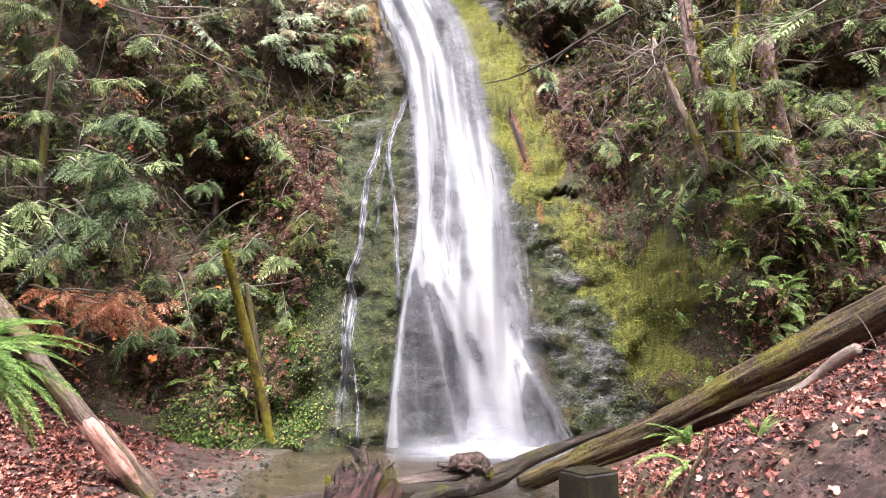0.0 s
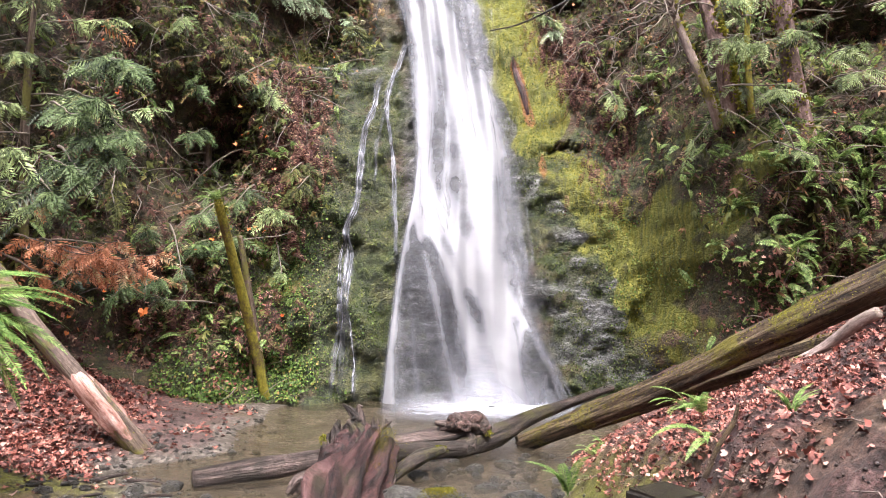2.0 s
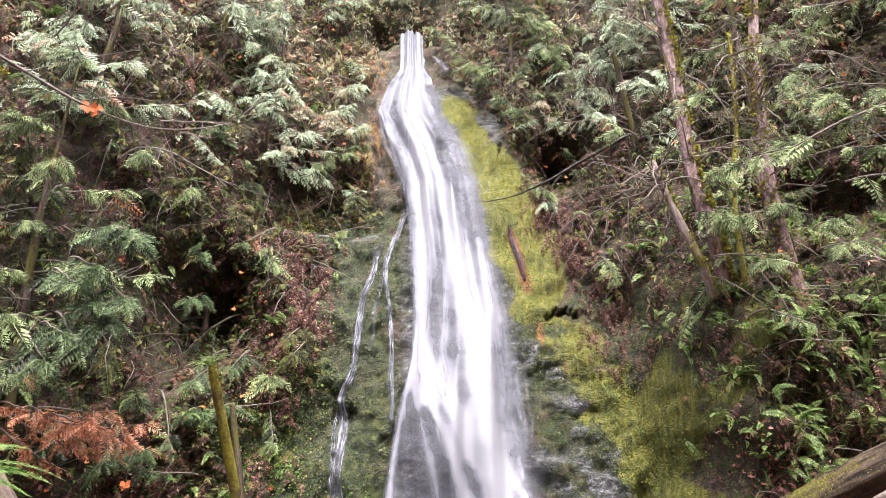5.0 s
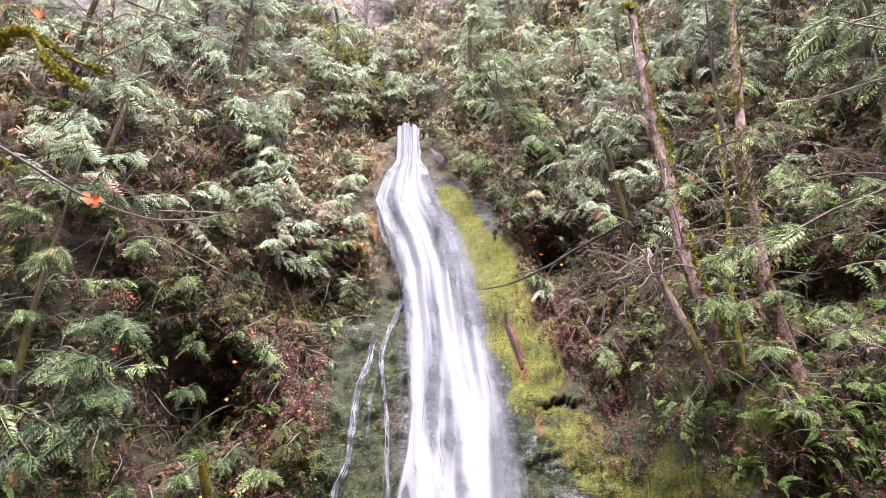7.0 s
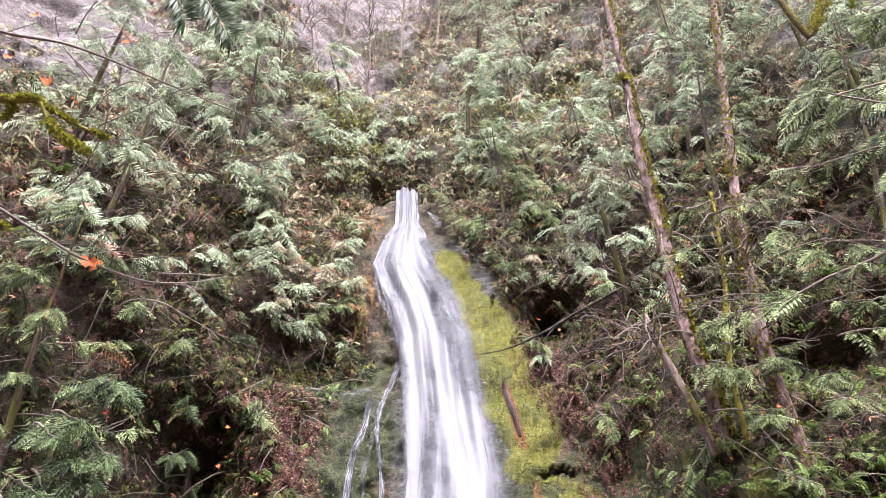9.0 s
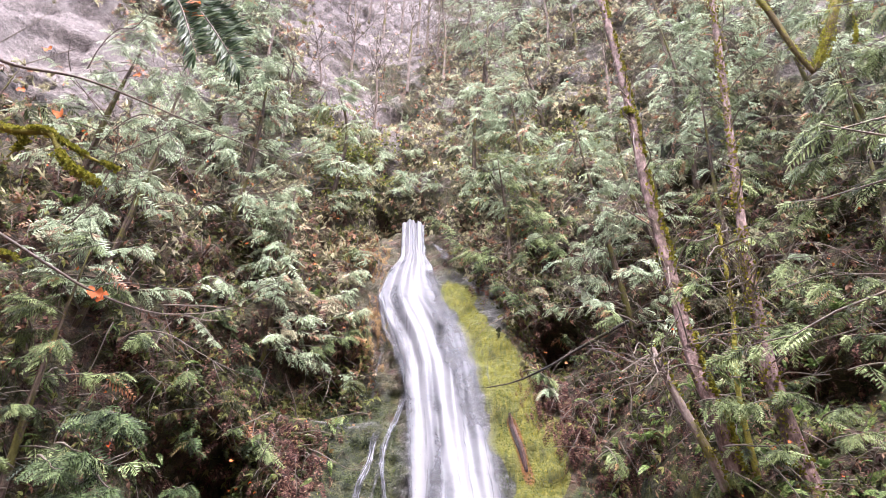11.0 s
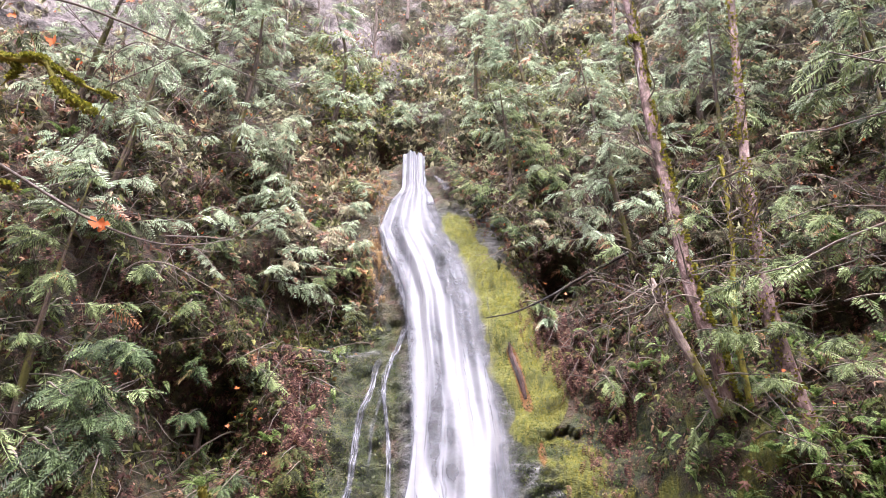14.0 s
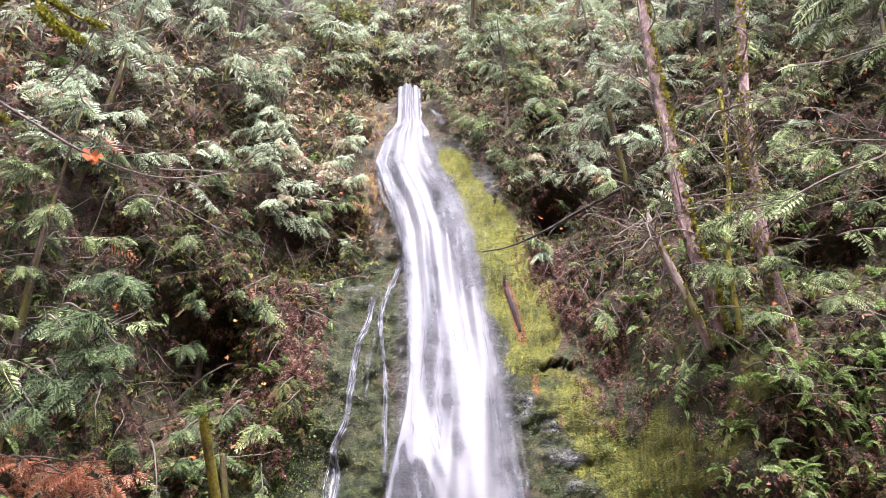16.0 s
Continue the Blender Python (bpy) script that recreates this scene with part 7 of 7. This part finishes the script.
log_thing("rotten_log", [(1.95 + 0.28 * f, cy(1.95 + 0.28 * f, 7.5 - 1.45 * f) + 0.01, 7.5 - 1.45 * f) for f in np.linspace(0, 1, 12)], [0.03, 0.07, 0.08, 0.07, 0.04], ROT, "strip of rotten red wood stuck upright on the moss", rough=0.2, seed=35, n=30)
for k in range(60):
    x, y = RNG.uniform(1.4, 3.6), RNG.uniform(2.1, 4.6)
    stone(x, y, RNG.uniform(0.004, 0.013), gz(x, y) + 0.002, seed=k, label="small pale pebble on the muddy bank")


for k, (x, z, ax, leaf, ln) in enumerate(((-2.9, 10.9, 0.9, HAZE_CEDAR, 1.3), (-2.5, 10.3, 0.8, HAZE_CEDAR, 1.3), (-2.8, 9.6, 0.9, CEDAR, 1.4), (-2.3, 9.9, 0.7, CEDAR, 1.1), (-3.3, 9.3, 0.8, CEDAR, 1.3), (-2.6, 11.6, 0.7, HAZE_CEDAR, 1.1), (-2.2, 12.4, 0.4, HAZE_CEDAR, 0.9),
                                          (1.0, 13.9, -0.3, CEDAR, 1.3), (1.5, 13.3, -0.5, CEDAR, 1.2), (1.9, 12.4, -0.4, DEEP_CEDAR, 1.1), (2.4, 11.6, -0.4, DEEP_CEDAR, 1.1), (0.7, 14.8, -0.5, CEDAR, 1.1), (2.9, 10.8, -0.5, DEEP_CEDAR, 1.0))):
    rr = np.random.default_rng(970 + k)
    p = on_cliff(x, z, -0.05)
    root = rooted("cedar_bough", tuple(p), "cedar bough with flat sprays hanging beside the falls", "branch", "boughs")
    line, pos, d, up, sz = bough(p, (ax, -0.8, 0.1 + 0.15 * rr.normal()), ln, rr, 0.42, 34, 0.35)
    v, t = tube(line, [0.022, 0.006], 5, 10)
    under(root, solid("stem", v, t, TWIG))
    v, t = mixed(SPRAYS, pos, d, up, sz)
    under(root, solid("crown", v, t, leaf, smooth=False, kind="stuff"))


# long bare branches that hang before the foliage
def hanging_branch(start, aim, length, seed, label):
    r = np.random.default_rng(seed)
    root = empty("bare_branch", start, label, "branch", "bare branches")
    p, d = np.array(start, float), unit(aim)
    pts = [p]
    for k in range(6):
        d = unit(d + r.normal(0, 0.22, 3) + np.array([0, 0, -0.06]))
        p = p + d * length / 6
        pts.append(p)
    v, t = tube(pts, [0.014, 0.009, 0.004], 5, 30)
    stem = under(root, solid("stem", v, t, TWIG))
    for k in range(9):
        i = int(r.integers(1, 6))
        e = unit(unit(pts[i + 1] - pts[i]) + r.normal(0, 0.6, 3)) * length * r.uniform(0.15, 0.4)
        q = [pts[i], pts[i] + e * 0.5 + r.normal(0, 0.03, 3), pts[i] + e - np.array([0, 0, 0.06])]
        v, t = tube(q, [0.006, 0.002], 4, 10)
        solid("twig", v, t, TWIG, stem)


for k, (st, aim, ln) in enumerate((((-4.6, 10.4, 6.6), (1, -0.6, -0.2), 2.4), ((-4.2, 10.8, 7.4), (1, -0.4, 0.1), 2.6), ((-5.6, 10.0, 8.4), (1, -0.4, 0.2), 2.6), ((-4.4, 11.5, 9.4), (0.8, -0.6, 0.2), 2.6), ((-5.8, 11.0, 10.4), (1, -0.5, 0.1), 3.0),
                                   ((-6.4, 12.0, 11.8), (1, -0.6, 0.3), 3.2), ((-3.8, 13.0, 11.0), (0.8, -0.6, 0.2), 2.6), ((-7.0, 11.5, 13.0), (1, -0.5, 0.4), 3.4), ((3.9, 13.2, 8.6), (-0.9, -0.5, -0.2), 2.0), ((4.6, 12.8, 10.2), (-0.8, -0.5, 0.2), 2.4),
                                   ((6.9, 12.6, 9.5), (0.8, -0.6, 0.2), 2.4), ((5.4, 13.0, 12.5), (0.9, -0.5, 0.1), 2.6), ((6.8, 13.0, 13.5), (-0.9, -0.5, 0.3), 2.6), ((3.4, 14.6, 9.6), (-0.7, -0.7, -0.3), 1.8), ((6.9, 11.4, 3.6), (0.2, -0.8, 0.3), 1.4), ((-5.0, 11.8, 4.6), (0.5, -0.6, -0.5), 2.0),
                                   ((-6.5, 13.5, 15.5), (1, -0.6, 0.3), 3.0), ((-8.0, 12.5, 16.0), (1, -0.6, 0.3), 3.4), ((8.6, 11.8, 8.2), (-0.6, -0.8, 0.2), 2.0), ((2.8, 19.0, 16.0), (0.7, -0.7, 0.4), 2.6), ((-2.6, 19.5, 17.0), (0.8, -0.6, 0.2), 2.6), ((0.4, 22.0, 21.0), (0.6, -0.8, 0.2), 3.0))):
    hanging_branch(st, aim, ln, 1000 + k, "long thin leafless grey branch hanging before the cliff")


# leaves on the slope behind the logs, moss ball on the alder
cliff_cover("fallen_leaves", MAPLES, FALLEN, 1800, lambda x, z: step(4.7, 5.4, x) * step(3.6, 1.8, z) * (0.3 + 0.7 * patchy(x, z, 1.0, 12, -0.2)), (0, -0.6, -0.6), (0.05, 0.1), 411, "red-brown leaves caught on the foot of the cliff", "fallen leaves", 0.05, 0.6, area=(3.5, 9, 0.4, 4.5))
cliff_cover("fallen_leaves", MAPLES, FALLEN, 900, lambda x, z: step(-2.6, -3.4, x) * step(3.4, 1.6, z) * patchy(x, z, 1.0, 13, -0.2), (0, -0.6, -0.6), (0.05, 0.1), 412, "red-brown leaves caught on the foot of the cliff", "fallen leaves", 0.05, 0.6, area=(-7.5, -2.4, 0.3, 4.0))
alder_moss = empty("moss_ball", (4.51, 13.1, 13.4), "round yellow-green moss clump on the alder trunk", "moss")
moss_on(alder_moss, [(4.5, 13.06, 13.34), (4.52, 13.02, 13.48)], 0.14, 1200, 651, 0.035, 0.6, "moss", SKYLIT_MOSS)

# drops thrown off the edges of the falls
rd = np.random.default_rng(31)
zd = np.concatenate([rd.uniform(0.2, 12.5, 500), rd.uniform(7.5, 11.0, 300)])
edge_l, edge_r = np.interp(zd, FZ, FL), np.interp(zd, RZ, RX)
left_side = rd.uniform(size=len(zd)) < 0.25
left_side[500:] = False
xd = np.where(left_side, edge_l + np.abs(rd.normal(0, 0.18, len(zd))) - 0.08, edge_r - np.abs(rd.normal(0, 0.22, len(zd))) + 0.2)
yd = water_y(xd, zd) - rd.uniform(0.15, 0.6, len(zd))
drop = (np.array([[0, 0, 0], [0.3, 0.1, 0], [1, 0, 0], [0.3, -0.1, 0], [0.3, 0, 0.1]]), np.array([[0, 1, 4], [1, 2, 4], [2, 3, 4], [3, 0, 4], [0, 3, 2], [0, 2, 1]]))
v, t = spread(drop, np.stack([xd, yd, zd], -1), np.stack([np.where(left_side, -0.2, 0.25) + rd.normal(0, 0.2, len(zd)), 0 * zd - 0.2, 0 * zd - 1], -1), np.tile([0, -1.0, 0.1], (len(zd), 1)), rd.uniform(0.02, 0.07, len(zd)))
under(falls, solid("spray", v, t, STRAND, smooth=False, kind="stuff", attrs={"cover": np.full(len(v), 0.3), "across": v[:, 0] * 5, "along": v[:, 2]}))


fern((-3.55, 12.35, 3.72), 0.42, 9, 360, (0, -0.7, 0.35), "small fern growing on the top of a dead trunk", 1.6)
for k, (x, z) in enumerate(((-3.9, 4.6), (-4.3, 4.0), (-3.2, 4.9))):
    fern(on_cliff(x, z, 0.2), 0.45, 8, 370 + k)
for k in range(170):
    x, y = RNG.uniform(-4.4, -2.5), RNG.uniform(9.4, 13.6)
    stone(x, y, RNG.uniform(0.015, 0.05), gz(x, y), seed=k, label="small grey pebble on the gravel shore")
